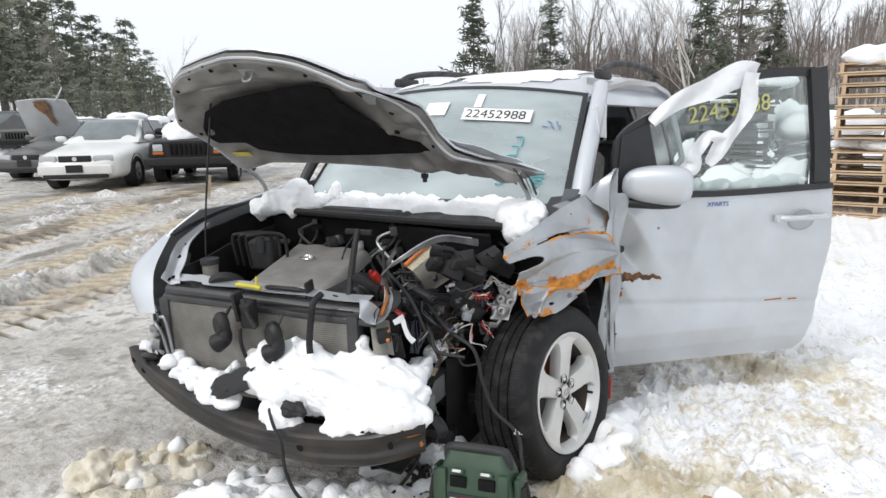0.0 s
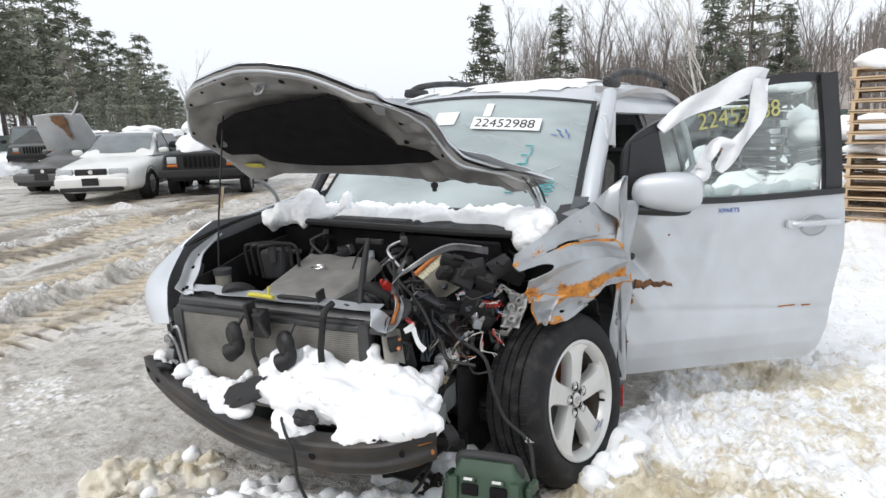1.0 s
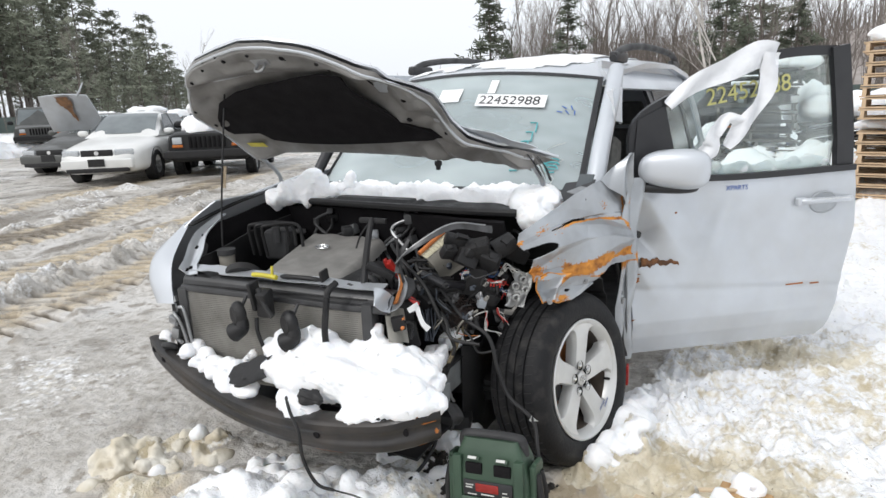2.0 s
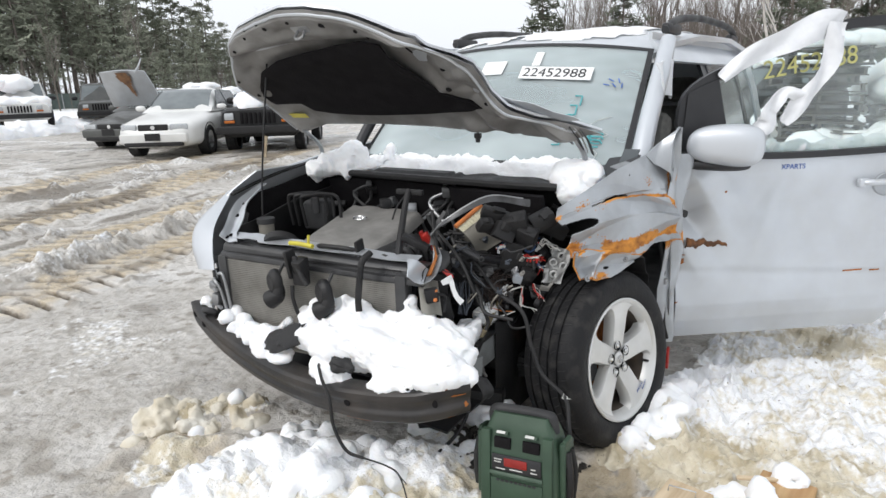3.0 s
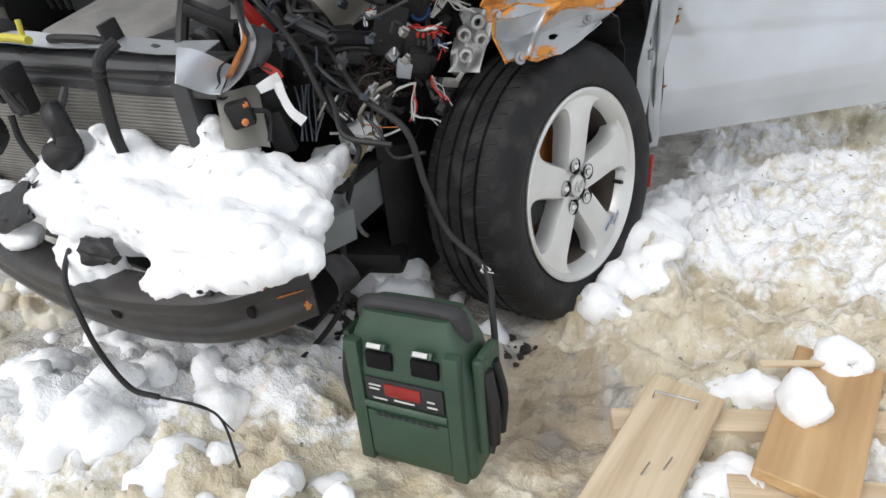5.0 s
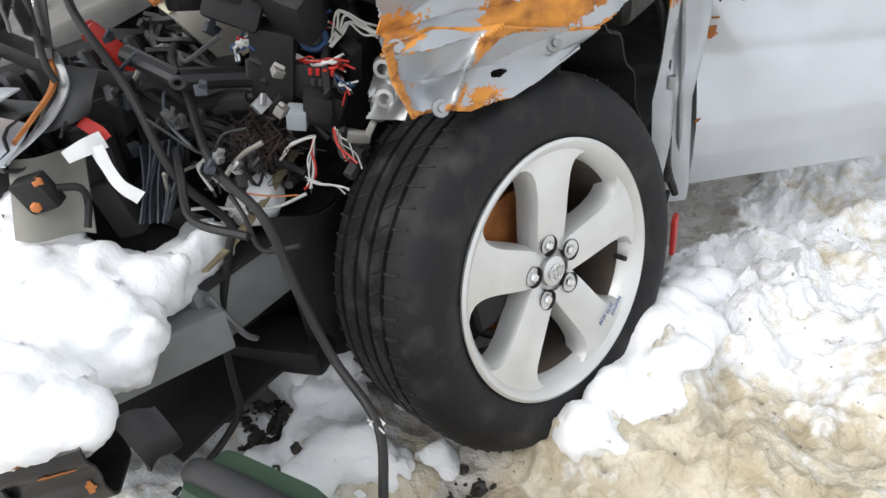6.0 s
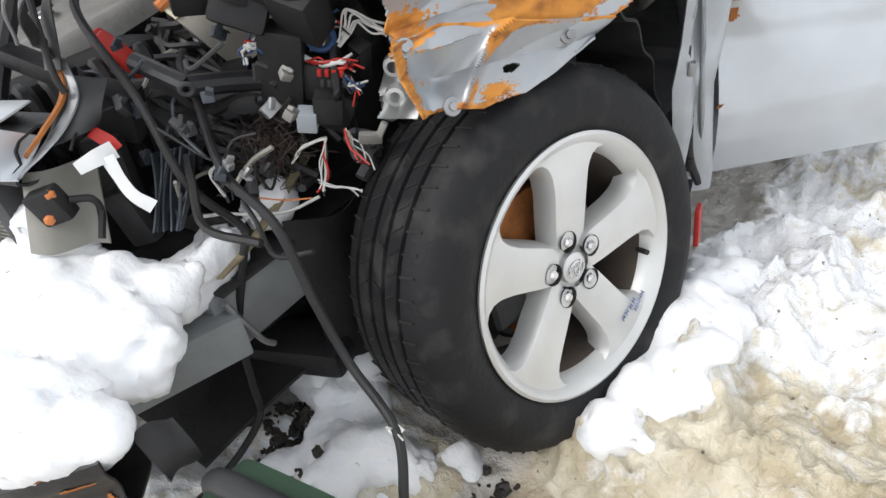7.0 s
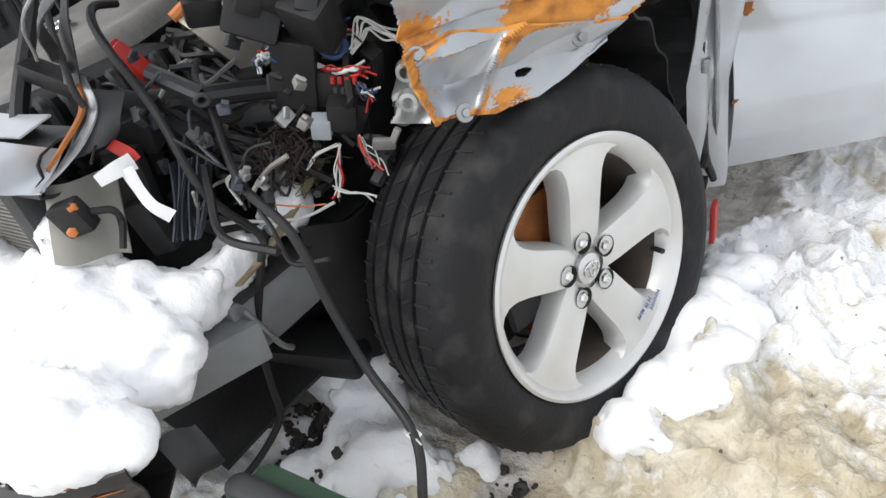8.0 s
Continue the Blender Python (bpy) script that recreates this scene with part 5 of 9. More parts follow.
part("door_gash", sheet(lambda u, v: D(0.10 + 0.22 * u, 0.712 + (0.05 - 0.035 * u) * v + 0.006 * math.sin(17 * u) + 0.004 * math.sin(41 * u), skin(0.10 + 0.22 * u, 0.735) + 0.004 + 0.018 * math.sin(math.pi * v) * (1 - u)), 24, 5, 0.006), mat("burnt_edge", (0.05, 0.03, 0.02), (0.22, 0.09, 0.03), 30, 0.8), door, "dark rusty gash in the door")
for l, z, wide, tall in ((0.085, 1.00, 0.05, 0.09), (0.080, 0.90, 0.03, 0.06), (0.090, 0.655, 0.07, 0.06), (0.30, 0.975, 0.018, 0.018), (0.075, 0.44, 0.03, 0.02)):
    part("rust_chip", sheet(lambda u, v, l=l, z=z, wide=wide, tall=tall: D(l + wide * (u - 0.5), z + tall * (v - 0.5), skin(l + wide * (u - 0.5), z + tall * (v - 0.5)) + 0.002), 14, 14, 0.0015, lambda u, v, l=l, z=z: math.hypot(u - 0.5, v - 0.5) < 0.26 + 0.3 * float(vnoise(np.array([[u * 4, v * 4, 10 * l + 5 * z]]), 7)[0])), RUST, door, "rust where the paint has chipped off")
part("fender_bolt_plate", join(box((0.84, 0.22, 1.155), (0.05, 0.09, 0.005), (10, 8, -25), 0.001)), STEEL, suv)
part("scuttle_corner", sheet(lambda u, v: (0.74 + 0.14 * u, 0.20 + 0.14 * v, 1.10 + 0.07 * v + 0.02 * u), 6, 6, 0.006), BLACK_SATIN, suv)
part("glass_corner", sheet(lambda u, v: (0.80 + 0.07 * u, 0.24 + 0.12 * v, 1.11 + 0.10 * v), 4, 4, 0.004), DARK_GLASS, suv)

# ---- stickers and marker writing on the glass ----
lot = part("lot_sticker", moved(box((0, 0, 0), (0.385, 0.088, 0.0015)), ws_place(0.705, 0.735, 0.010)), PAPER, windshield, "white paper lot sticker with black digits")
lettering("sticker_number", "22452988", 0.085, ws_place(0.70, 0.733, 0.0115), INK, lot)
part("paper_slip", moved(box((0, 0, 0), (0.14, 0.10, 0.001)), ws_place(0.455, 0.79, 0.006)), PAPER, windshield)
part("paper_slip", moved(box((0, 0, 0), (0.045, 0.10, 0.001)), ws_place(0.62, 0.86, 0.006)), PAPER, windshield)
for k in range(5):
    part("marker_letter", moved(join(tube([(0.0, 0.03 - 0.06 * 0, 0), (0.035, 0.03, 0), (0.035, -0.03, 0), (0.0, -0.03, 0), (0.0, 0.03, 0)][: 3 + k % 3], 0.004, 5, 1)), ws_place(0.80 - 0.006 * k, 0.52 - 0.085 * k * 0.9, 0.009)), CYAN_INK, windshield)
for k in range(4):
    part("marker_swirl", moved(tube([(0.03 * math.cos(q) * (1 + 0.2 * k), 0.022 * math.sin(q), 0) for q in np.linspace(0.4 * k, 5.2, 14)], 0.0035, 5, 1), ws_place(0.90, 0.20 + 0.025 * k, 0.009)), CYAN_INK, windshield)
for k in range(5):
    part("blue_tick", moved(box((0, 0, 0), (0.006, 0.03, 0.001), (0, 0, 20 * k)), ws_place(0.93 - 0.012 * k, 0.66 + 0.04 * (k % 2), 0.008)), BLUE_INK, windshield)
crack = [ws_place(0.90 + 0.03 * math.sin(9 * k), 0.06 + 0.07 * k, 0.008).translation for k in range(6)]
part("glass_crack", tube(crack, 0.0015, 5, 2), WHITE_WIRE, windshield)
dtext = door_m @ Matrix.Translation((-0.048, 0.66, 1.555)) @ Matrix(((0, 0, 1, 0), (1, 0, 0, 0), (0, 1, 0, 0), (0, 0, 0, 1))) @ pose(0, 0, 0, 0, 0, 8)
lettering("window_number", "22452988", 0.115, dtext, YELLOW_INK, door)
mtext = door_m @ Matrix.Translation((skin(0.61, 1.085) + 0.002, 0.61, 1.085)) @ Matrix(((0, 0, 1, 0), (1, 0, 0, 0), (0, 1, 0, 0), (0, 0, 0, 1)))
lettering("door_writing", "XPARTS", 0.034, mtext, BLUE_INK, door)
for k in range(8):
    r, a = (0.214, radians(-45 - 3.0 * k)) if k < 4 else (0.197 if k < 6 else 0.194, radians(-51 - 4.0 * (k % 2) - (8.5 if k > 5 else 0.0)))
    stroke = [(-0.0025 + 0.09 * (r - 0.197), (r + dr) * math.cos(a + da / r), (r + dr) * math.sin(a + da / r)) for dr, da in ((0.006, 0.0), (-0.005, 0.001), (0.001, 0.004), (0.005, 0.007), (-0.005, 0.008))]
    part("rim_scribble", tube(stroke, 0.0011, 5, 1), BLUE_INK, front_wheel)


# ---- white film on the door window, cloth at the pillar ----
def film(name, pts, widths, label, seed):
    rr = random.Random(seed)
    mid = spline([D(l, z, o) for l, z, o in pts], 8)
    verts, faces, m = [], [], 7
    for k, p in enumerate(mid):
        t = (mid[min(k + 1, len(mid) - 1)] - mid[max(k - 1, 0)]).normalized()
        nrm = (door_m.to_3x3() @ Vector((1, 0, 0))).normalized()
        s = t.cross(nrm).normalized()
        w = float(np.interp(k / (len(mid) - 1), np.linspace(0, 1, len(widths)), widths))
        for j in range(m):
            a = j / (m - 1) - 0.5
            verts.append(tuple(p + s * a * w + nrm * (0.014 * math.sin(5 * a + 0.35 * k) + 0.0015 * rr.gauss(0, 1))))
    for k in range(len(mid) - 1):
        for j in range(m - 1):
            faces.append((k * m + j, k * m + j + 1, (k + 1) * m + j + 1, (k + 1) * m + j))
    return verts, faces


bag = thing("plastic_film", "crumpled white plastic film hanging on the open door's window", "plastic film")
part("upper_fold", film("upper", [(0.22, 1.50, -0.02), (0.36, 1.60, -0.01), (0.52, 1.66, 0.0), (0.68, 1.72, -0.01), (0.78, 1.72, -0.02)], [0.05, 0.09, 0.11, 0.13, 0.10], "", 1), WHITE_FILM, bag, smooth=60)
part("side_fold", film("side", [(0.74, 1.73, -0.01), (0.73, 1.60, 0.0), (0.67, 1.48, 0.005), (0.60, 1.38, 0.0), (0.52, 1.30, 0.0)], [0.10, 0.09, 0.07, 0.09, 0.06], "", 2), WHITE_FILM, bag, smooth=60)
part("lower_fold", film("low", [(0.62, 1.40, 0.0), (0.52, 1.43, 0.01), (0.45, 1.36, 0.01), (0.44, 1.29, 0.01), (0.36, 1.265, 0.01), (0.28, 1.262, 0.015)], [0.06, 0.05, 0.08, 0.10, 0.05, 0.03], "", 3), WHITE_FILM, bag, smooth=60)
part("curtain_bag", sheet(lambda u, v: tuple(Vector((0.845, 0.60, 1.575)).lerp(Vector((0.835, 0.90, 1.60)), u).lerp(Vector((0.870, 0.66, 1.44)).lerp(Vector((0.865, 0.84, 1.41)), u), v) + Vector((0.014, -0.004, 0)) * math.sin(9 * u + 3 * v)), 16, 12, 0.005), WHITE_FILM, suv, "limp white airbag cloth", smooth=60)
snow_heap("sill_snow", "line of snow behind the door window", [D(0.48 + 0.05 * k, 1.16 + 0.008 * math.sin(2.1 * k), -0.10) + (0.042,) for k in range(14)], None, 33, 0.02, 0.6)

# ---- bumper beam, radiator and engine bay ----
BEAM_TOP = spline([(-0.815, -0.815, 0.568), (-0.74, -0.842, 0.543), (-0.48, -0.895, 0.492), (-0.20, -0.930, 0.457), (0.05, -0.940, 0.448), (0.31, -0.930, 0.462), (0.50, -0.895, 0.488), (0.605, -0.845, 0.512), (0.685, -0.765, 0.530)], 8)


def beam_line(t):
    """The bent bumper beam's upper front edge, t from its far to its near end."""
    k = min(max(t, 0.0), 0.99999) * (len(BEAM_TOP) - 1)
    i = int(k)
    return BEAM_TOP[i].lerp(BEAM_TOP[i + 1], k - i)


BEAM_PROFILE = [(0.085, 0.006), (0.055, 0.010), (0.012, 0.004), (0.0, -0.006), (-0.003, -0.027), (0.004, -0.046), (0.004, -0.060), (-0.004, -0.078), (0.002, -0.104), (0.014, -0.113), (0.080, -0.113), (0.088, -0.10), (0.088, 0.0)]


def beam_fn(u, v):
    p = beam_line(v)
    t = (beam_line(min(1, v + 0.02)) - beam_line(max(0, v - 0.02))).normalized()
    n = Vector((t.y, -t.x, 0)).normalized()
    k = u * (len(BEAM_PROFILE) - 1)
    i = min(int(k), len(BEAM_PROFILE) - 2)
    a, b = BEAM_PROFILE[i], BEAM_PROFILE[i + 1]
    d, h = a[0] + (b[0] - a[0]) * (k - i), a[1] + (b[1] - a[1]) * (k - i)
    h *= float(np.interp(v, [0, 0.05, 0.2, 0.5, 1], [0.30, 0.50, 0.82, 0.95, 1.05]))
    d *= float(np.interp(v, [0, 0.08, 0.25, 1], [0.35, 0.6, 1, 1]))
    dent = 0.005 * float(vnoise(np.array([[v * 9, u * 3, 0.0]]), 3)[0])
    return tuple(p - n * (d + dent) + Vector((0, 0, h)))


beam = part("bumper_beam", sheet(beam_fn, 44, 70, 0.004), BEAM_MAT, suv, "bare dark bumper beam, bent and rusty", smooth=40)
# bolt holes are not cut: black discs give their dark
for t, du in ((0.10, 0.5), (0.16, 0.3), (0.86, 0.72), (0.60, 0.5)):
    p = Vector(beam_fn(0.42, t))
    part("bolt_hole", moved(lathe([(0.0, 0.003), (0.012, 0.003), (0.016, 0.0)], 14), Matrix.Translation(p + Vector((0, -0.001, 0))) @ pose(0, 0, 0, 0, 0, -90)), PAD, beam)
for t, u, wide, tall in ((0.90, 0.22, 0.05, 0.030), (0.955, 0.36, 0.07, 0.022), (0.985, 0.55, 0.02, 0.05), (0.93, 0.70, 0.05, 0.012), (0.62, 0.74, 0.09, 0.010)):
    part("rust_scab", sheet(lambda a, b, t=t, u=u, wide=wide, tall=tall: tuple(Vector(beam_fn(min(1, u + (b - 0.5) * tall * 2.2), min(1, t + (a - 0.5) * wide))) + Vector((0.0, -0.0025, 0.001))), 10, 6, 0.001, lambda a, b, t=t: math.hypot(a - 0.5, b - 0.5) < 0.30 + 0.25 * float(vnoise(np.array([[a * 5, b * 5, t * 30]]), 2)[0])), RUST, beam, "flaking rust")
end_p = beam_line(1.0)
# black sheet paints in the dark of the beam's hollow end
part("end_plate", sheet(lambda u, v: (end_p.x - 0.012 + 0.03 * math.sin(2.5 * v) + 0.012 * u, end_p.y - 0.006 + 0.055 + 0.05 * u, end_p.z - 0.018 - 0.085 * v + 0.02 * u * v + 0.008 * math.sin(5 * u)), 10, 12, 0.006), BLACK, beam, "bent black sheet standing for the beam's dark open end")
for c, size, rot in (((-0.110, -0.878, 0.560), (0.17, 0.02, 0.09), (-40, -24, 14)), ((0.205, -0.882, 0.522), (0.09, 0.025, 0.05), (-42, 16, 8)), ((0.50, -0.86, 0.505), (0.045, 0.03, 0.03), (-20, 10, -10))):
    part("foam_scrap", moved(lump((0, 0, 0), tuple(0.55 * k for k in size), int(900 * size[0]), 0.5, 3, 1.8), Matrix.Translation(c) @ pose(0, 0, 0, *rot)), BLACK, beam, "torn black absorber scrap", smooth=25)

rad_m = Matrix.Translation((-0.19, -0.655, 0.0)) @ pose(0, 0, 0, 0, 0, 9)
radiator = part("radiator", moved(box((0.02, -0.022, 0.60), (0.88, 0.03, 0.40)), rad_m), ALUMIN, suv, "grey radiator core behind the missing grille")
for k in range(46):
    part("cooling_fin", moved(box((0.02, -0.039, 0.415 + 0.0085 * k), (0.86, 0.006, 0.003)), rad_m), ALUMIN, radiator)
for x in (-0.432, 0.475):
    part("side_tank", moved(box((x, -0.022, 0.60), (0.05, 0.06, 0.42), (0, 0, 0), 0.012), rad_m), GREY_PLASTIC, radiator)
part("condenser_pipe", tube([rad_m @ Vector(p) for p in ((-0.44, -0.07, 0.73), (-0.405, -0.075, 0.71), (-0.375, -0.07, 0.45))], 0.007), STEEL, radiator)


def tie_fn(u, v):
    """Pressed cross bar: flange, top, front step, lower lip."""
    prof = [(0.075, 0.862), (0.02, 0.866), (-0.010, 0.858), (-0.022, 0.846), (-0.026, 0.826), (-0.042, 0.820), (-0.046, 0.800), (-0.030, 0.792), (0.0, 0.790)]
    k = u * (len(prof) - 1)
    i = min(int(k), len(prof) - 2)
    a, b = prof[i], prof[i + 1]
    y, z = a[0] + (b[0] - a[0]) * (k - i), a[1] + (b[1] - a[1]) * (k - i)
    x = -0.44 + 1.00 * v
    wob = 0.012 * math.sin(7 * v) * max(0, v - 0.6) * 2
    scoop = -0.012 * math.exp(-((v - 0.12) / 0.03) ** 2) if i < 2 else 0
    return tuple(rad_m @ Vector((x, y + wob, z - 0.025 * v + scoop)))


tie = part("radiator_support", sheet(tie_fn, 42, 60, 0.004), mat("support_black", (0.038, 0.038, 0.040), (0.022, 0.022, 0.022), 8, 0.25, 0.45, spec=0.55), suv, "bent grey radiator support bar", smooth=35)
part("support_top_edge", sheet(lambda u, v: tuple(rad_m @ Vector((-0.45 + 0.97 * v, 0.0 + 0.06 * u + (0.02 if 0.1 < v < 0.2 else 0), 0.877 + 0.010 * u - 0.025 * v + 0.003 * math.sin(20 * v)))), 6, 40, 0.003), SILVER_DIRTY, tie, "bare silver flange")
part("bar_joint", moved(box((0.02, -0.028, 0.822), (0.9, 0.006, 0.006)), rad_m), BLACK, tie)


def horn(c):
    c = Vector(c)
    h = part("horn", join(moved(lathe([(0.0, -0.022), (0.035, -0.024), (0.050, -0.012), (0.054, 0.0), (0.050, 0.014), (0.030, 0.022), (0.0, 0.022)], 28), Matrix.Translation(c) @ pose(0, 0, 0, 0, 0, 70)),
                         tube([c + Vector((0.03, -0.008, -0.01)), c + Vector((0.025, -0.012, -0.05)), c + Vector((-0.015, -0.022, -0.075))], 0.020, 12, 6, 0.040)), BLACK, suv, "black snail horn", smooth=40)
    part("horn_bracket", tube([c + Vector((0.01, 0.012, 0.03)), c + Vector((0.012, 0.03, 0.055)), c + Vector((0.012, 0.04, 0.07))], 0.008, 6), GREY_PLASTIC, h)


horn((-0.245, -0.785, 0.748))
horn((0.005, -0.755, 0.735))
part("hood_latch", join(box((-0.13, -0.745, 0.80), (0.065, 0.04, 0.12), (0, 0, 9), 0.012), box((-0.10, -0.775, 0.83), (0.05, 0.04, 0.06), (20, 0, 0), 0.01), box((-0.165, -0.76, 0.83), (0.02, 0.05, 0.12), (10, 0, 0), 0.006),
                          tube([(-0.12, -0.78, 0.87), (-0.08, -0.79, 0.80), (-0.05, -0.79, 0.765)], 0.011), tube([(-0.16, -0.77, 0.74), (-0.15, -0.78, 0.68), (-0.13, -0.77, 0.60)], 0.008)), BLACK, suv, "black hood latch")
part("drain_hose", tube([(0.175, -0.66, 0.895), (0.17, -0.705, 0.87), (0.165, -0.72, 0.80), (0.155, -0.725, 0.70), (0.16, -0.715, 0.60)], 0.013, 10), BLACK, suv, "black ribbed drain hose")
part("lamp_bracket", join(tube([(-0.68, -0.76, 0.68), (-0.64, -0.80, 0.70), (-0.60, -0.80, 0.65), (-0.57, -0.79, 0.48)], 0.007), tube([(-0.70, -0.78, 0.58), (-0.60, -0.81, 0.575)], 0.009), tube([(-0.70, -0.78, 0.65), (-0.62, -0.81, 0.655)], 0.009), box((-0.655, -0.79, 0.665), (0.05, 0.03, 0.035), (10, 20, 0), 0.006), box((-0.64, -0.80, 0.61), (0.035, 0.03, 0.05), (0, 10, 20), 0.006)), STEEL, suv, "bent steel lamp bracket")
part("lamp_carrier", box((-0.675, -0.74, 0.60), (0.06, 0.05, 0.26), (0, 0, 10), 0.012), BLACK, suv)
part("tow_eye", moved(lathe([(0.026 + 0.009 * math.cos(a), 0.012 * math.sin(a)) for a in np.linspace(0, 2 * math.pi, 9)[:-1]], 20, True), Matrix.Translation((-0.66, -0.83, 0.555)) @ pose(0, 0, 0, 0, 55, -70)), GREY_PLASTIC, suv)


APRON = spline([(-0.595, -0.735, 0.868), (-0.645, -0.672, 0.905), (-0.690, -0.600, 0.950), (-0.755, -0.500, 1.000), (-0.80, -0.34, 1.045)], 8)


def apron_fn(u, v):
    k = u * (len(APRON) - 1)
    i = min(int(k), len(APRON) - 2)
    p = APRON[i].lerp(APRON[i + 1], k - i)
    wide = float(np.interp(u, [0, 0.15, 0.45, 0.7, 1], [0.10, 0.075, 0.085, 0.06, 0.03]))
    return tuple(p + Vector((0.78, 0.35, -0.25)) * wide * (v - 0.5) + Vector((0, 0, 0.008 * math.cos(2 * math.pi * v) + 0.004 * math.sin(14 * u))))


apron = part("far_apron", sheet(apron_fn, 40, 10, 0.006), SILVER_DIRTY, suv, "silver inner fender rail")
# black discs laid on the apron paint its holes dark
for u, v in ((0.06, 0.35), (0.12, 0.65), (0.5, 0.45), (0.70, 0.5)):
    p = Vector(apron_fn(u, v))
    part("rail_hole", moved(lathe([(0.0, 0.004), (0.011, 0.004), (0.013, 0.0)], 12), Matrix.Translation(p + Vector((0.0, -0.004, 0.003))) @ pose(0, 0, 0, 0, -65, -50)), PAD, apron)
# added black sheet that darkens the bay's far wall
part("bay_liner", sheet(lambda u, v: (-0.80 - 0.03 * v + 0.012 * math.sin(11 * u + 5 * v), -0.46 + 0.75 * u, 0.70 + (0.30 + 0.10 * u) * v), 24, 12, 0.006), PAD, suv, "added black sheet darkening the far side of the engine bay")
part("far_inner_wall", sheet(lambda u, v: (-0.66 - 0.08 * u + 0.02 * math.sin(9 * u), -0.68 + 0.94 * u, 0.42 + 0.48 * v + 0.12 * u * v), 16, 10, 0.01), BLACK, suv)


def cover_fn(u, v):
    a, b = Vector((-0.33, -0.60, 0.862)), Vector((0.11, -0.55, 0.862))
    d, c = Vector((-0.50, -0.06, 0.925)), Vector((-0.02, -0.05, 0.925))
    p = a.lerp(b, u).lerp(d.lerp(c, u), v)
    e = max(0, abs(2 * u - 1) - 0.80) * 5
    p.z -= 0.05 * e * e + 0.06 * max(0, 0.10 - v) * 10 * max(0, 0.10 - v) * 10
    p.z += 0.004 * math.cos(2 * math.pi * 3 * u) * (v > 0.2) - 0.006 * math.exp(-((u - 0.5) / 0.25) ** 2 - ((v - 0.55) / 0.25) ** 2)
    return tuple(p)


cover = part("engine_cover", sheet(cover_fn, 44, 30, 0.03), ENGINE_GREY, suv, "dusty grey plastic engine cover")
ec = Vector((-0.262, -0.236, 0.908))
ringp = lambda ry, rx, cx, cy: tube([(ec.x + cx + rx * math.cos(q), ec.y + cy + ry * math.sin(q), ec.z + 0.15 * (cy + ry * math.sin(q))) for q in np.linspace(0, 2 * math.pi, 17)], 0.0035, 6, 1)
part("cover_emblem", join(ringp(0.024, 0.036, 0, 0), ringp(0.023, 0.012, 0, 0), ringp(0.009, 0.024, 0, 0.010)), CHROME, cover)
part("cover_lip", tube([(-0.16, -0.61, 0.868), (-0.12, -0.625, 0.878), (0.0, -0.61, 0.878), (0.04, -0.59, 0.868)], 0.010), BLACK, cover)
part("cover_fin", box((0.05, -0.585, 0.885), (0.012, 0.05, 0.06), (10, 0, 5), 0.004), BLACK, cover)
rb = random.Random(12)
part("engine_block", box((-0.10, -0.38, 0.66), (0.46, 0.42, 0.40), (0, 0, 5), 0.05), BLACK, suv)
for _ in range(24):
    part("engine_fitting", box((rb.uniform(-0.3, 0.25), rb.uniform(-0.6, -0.2), rb.uniform(0.5, 0.76)), (rb.uniform(0.04, 0.12),) * 3, (rb.uniform(0, 60), rb.uniform(0, 60), 0), 0.012), BLACK, suv)
for k in range(9):
    part("intake_runner", tube([(0.13 + 0.004 * k, -0.56 + 0.045 * k, 0.85), (0.19, -0.57 + 0.045 * k, 0.84), (0.22, -0.58 + 0.045 * k, 0.76), (0.20, -0.58 + 0.045 * k, 0.66)], 0.015, 8), BLACK if k % 3 else GREY_PLASTIC, suv)
part("coolant_tank", join(box((-0.55, -0.22, 0.90), (0.13, 0.12, 0.15), (0, 0, 20), 0.03, 3), tube([(-0.51, -0.28, 0.92), (-0.51, -0.28, 0.995)], 0.020, 12)), GREY_PLASTIC, suv)
part("filler_neck", tube([(-0.60, -0.515, 0.74), (-0.60, -0.515, 0.91)], 0.036, 16), TAUPE, suv)
part("filler_cap", tube([(-0.60, -0.515, 0.905), (-0.60, -0.515, 0.93)], 0.042, 16, 1), GREY_PLASTIC, suv)
part("drive_pulley", moved(lathe([(0.035, 0), (0.06, -0.004), (0.078, 0), (0.078, 0.03), (0.035, 0.03)], 28, True), Matrix.Translation((-0.40, -0.60, 0.86)) @ pose(0, 0, 0, 0, 40, -55)), BLACK, suv)
for k in range(3):
    part("pipe", tube([(-0.62 + 0.045 * k, -0.33, 0.86), (-0.62 + 0.045 * k, -0.35, 0.99), (-0.59 + 0.045 * k, -0.34, 1.015), (-0.52 + 0.045 * k, -0.26, 1.015), (-0.48 + 0.045 * k, -0.24, 0.99), (-0.47 + 0.045 * k, -0.24, 0.90)], 0.008), BLACK, suv)
dip = part("dipstick", join(tube([(-0.26, -0.675, 0.885), (-0.20, -0.68, 0.89), (-0.12, -0.68, 0.888)], 0.010, 8), tube([(-0.15, -0.675, 0.885), (-0.15, -0.67, 0.93)], 0.006, 6)), YELLOW_PLASTIC, suv, "yellow dipstick handle")
part("hood_stay", join(tube([(0.118, -0.334, 1.085), (0.14, -0.40, 1.0), (0.20, -0.52, 0.87), (0.22, -0.56, 0.80)], 0.012, 8, 6, 0.016), tube([(0.118, -0.334, 1.08), (0.09, -0.38, 1.02), (0.075, -0.40, 0.965)], 0.004, 6), box((0.12, -0.33, 1.075), (0.13, 0.02, 0.022), (0, 0, 5), 0.004)), BLACK, suv)
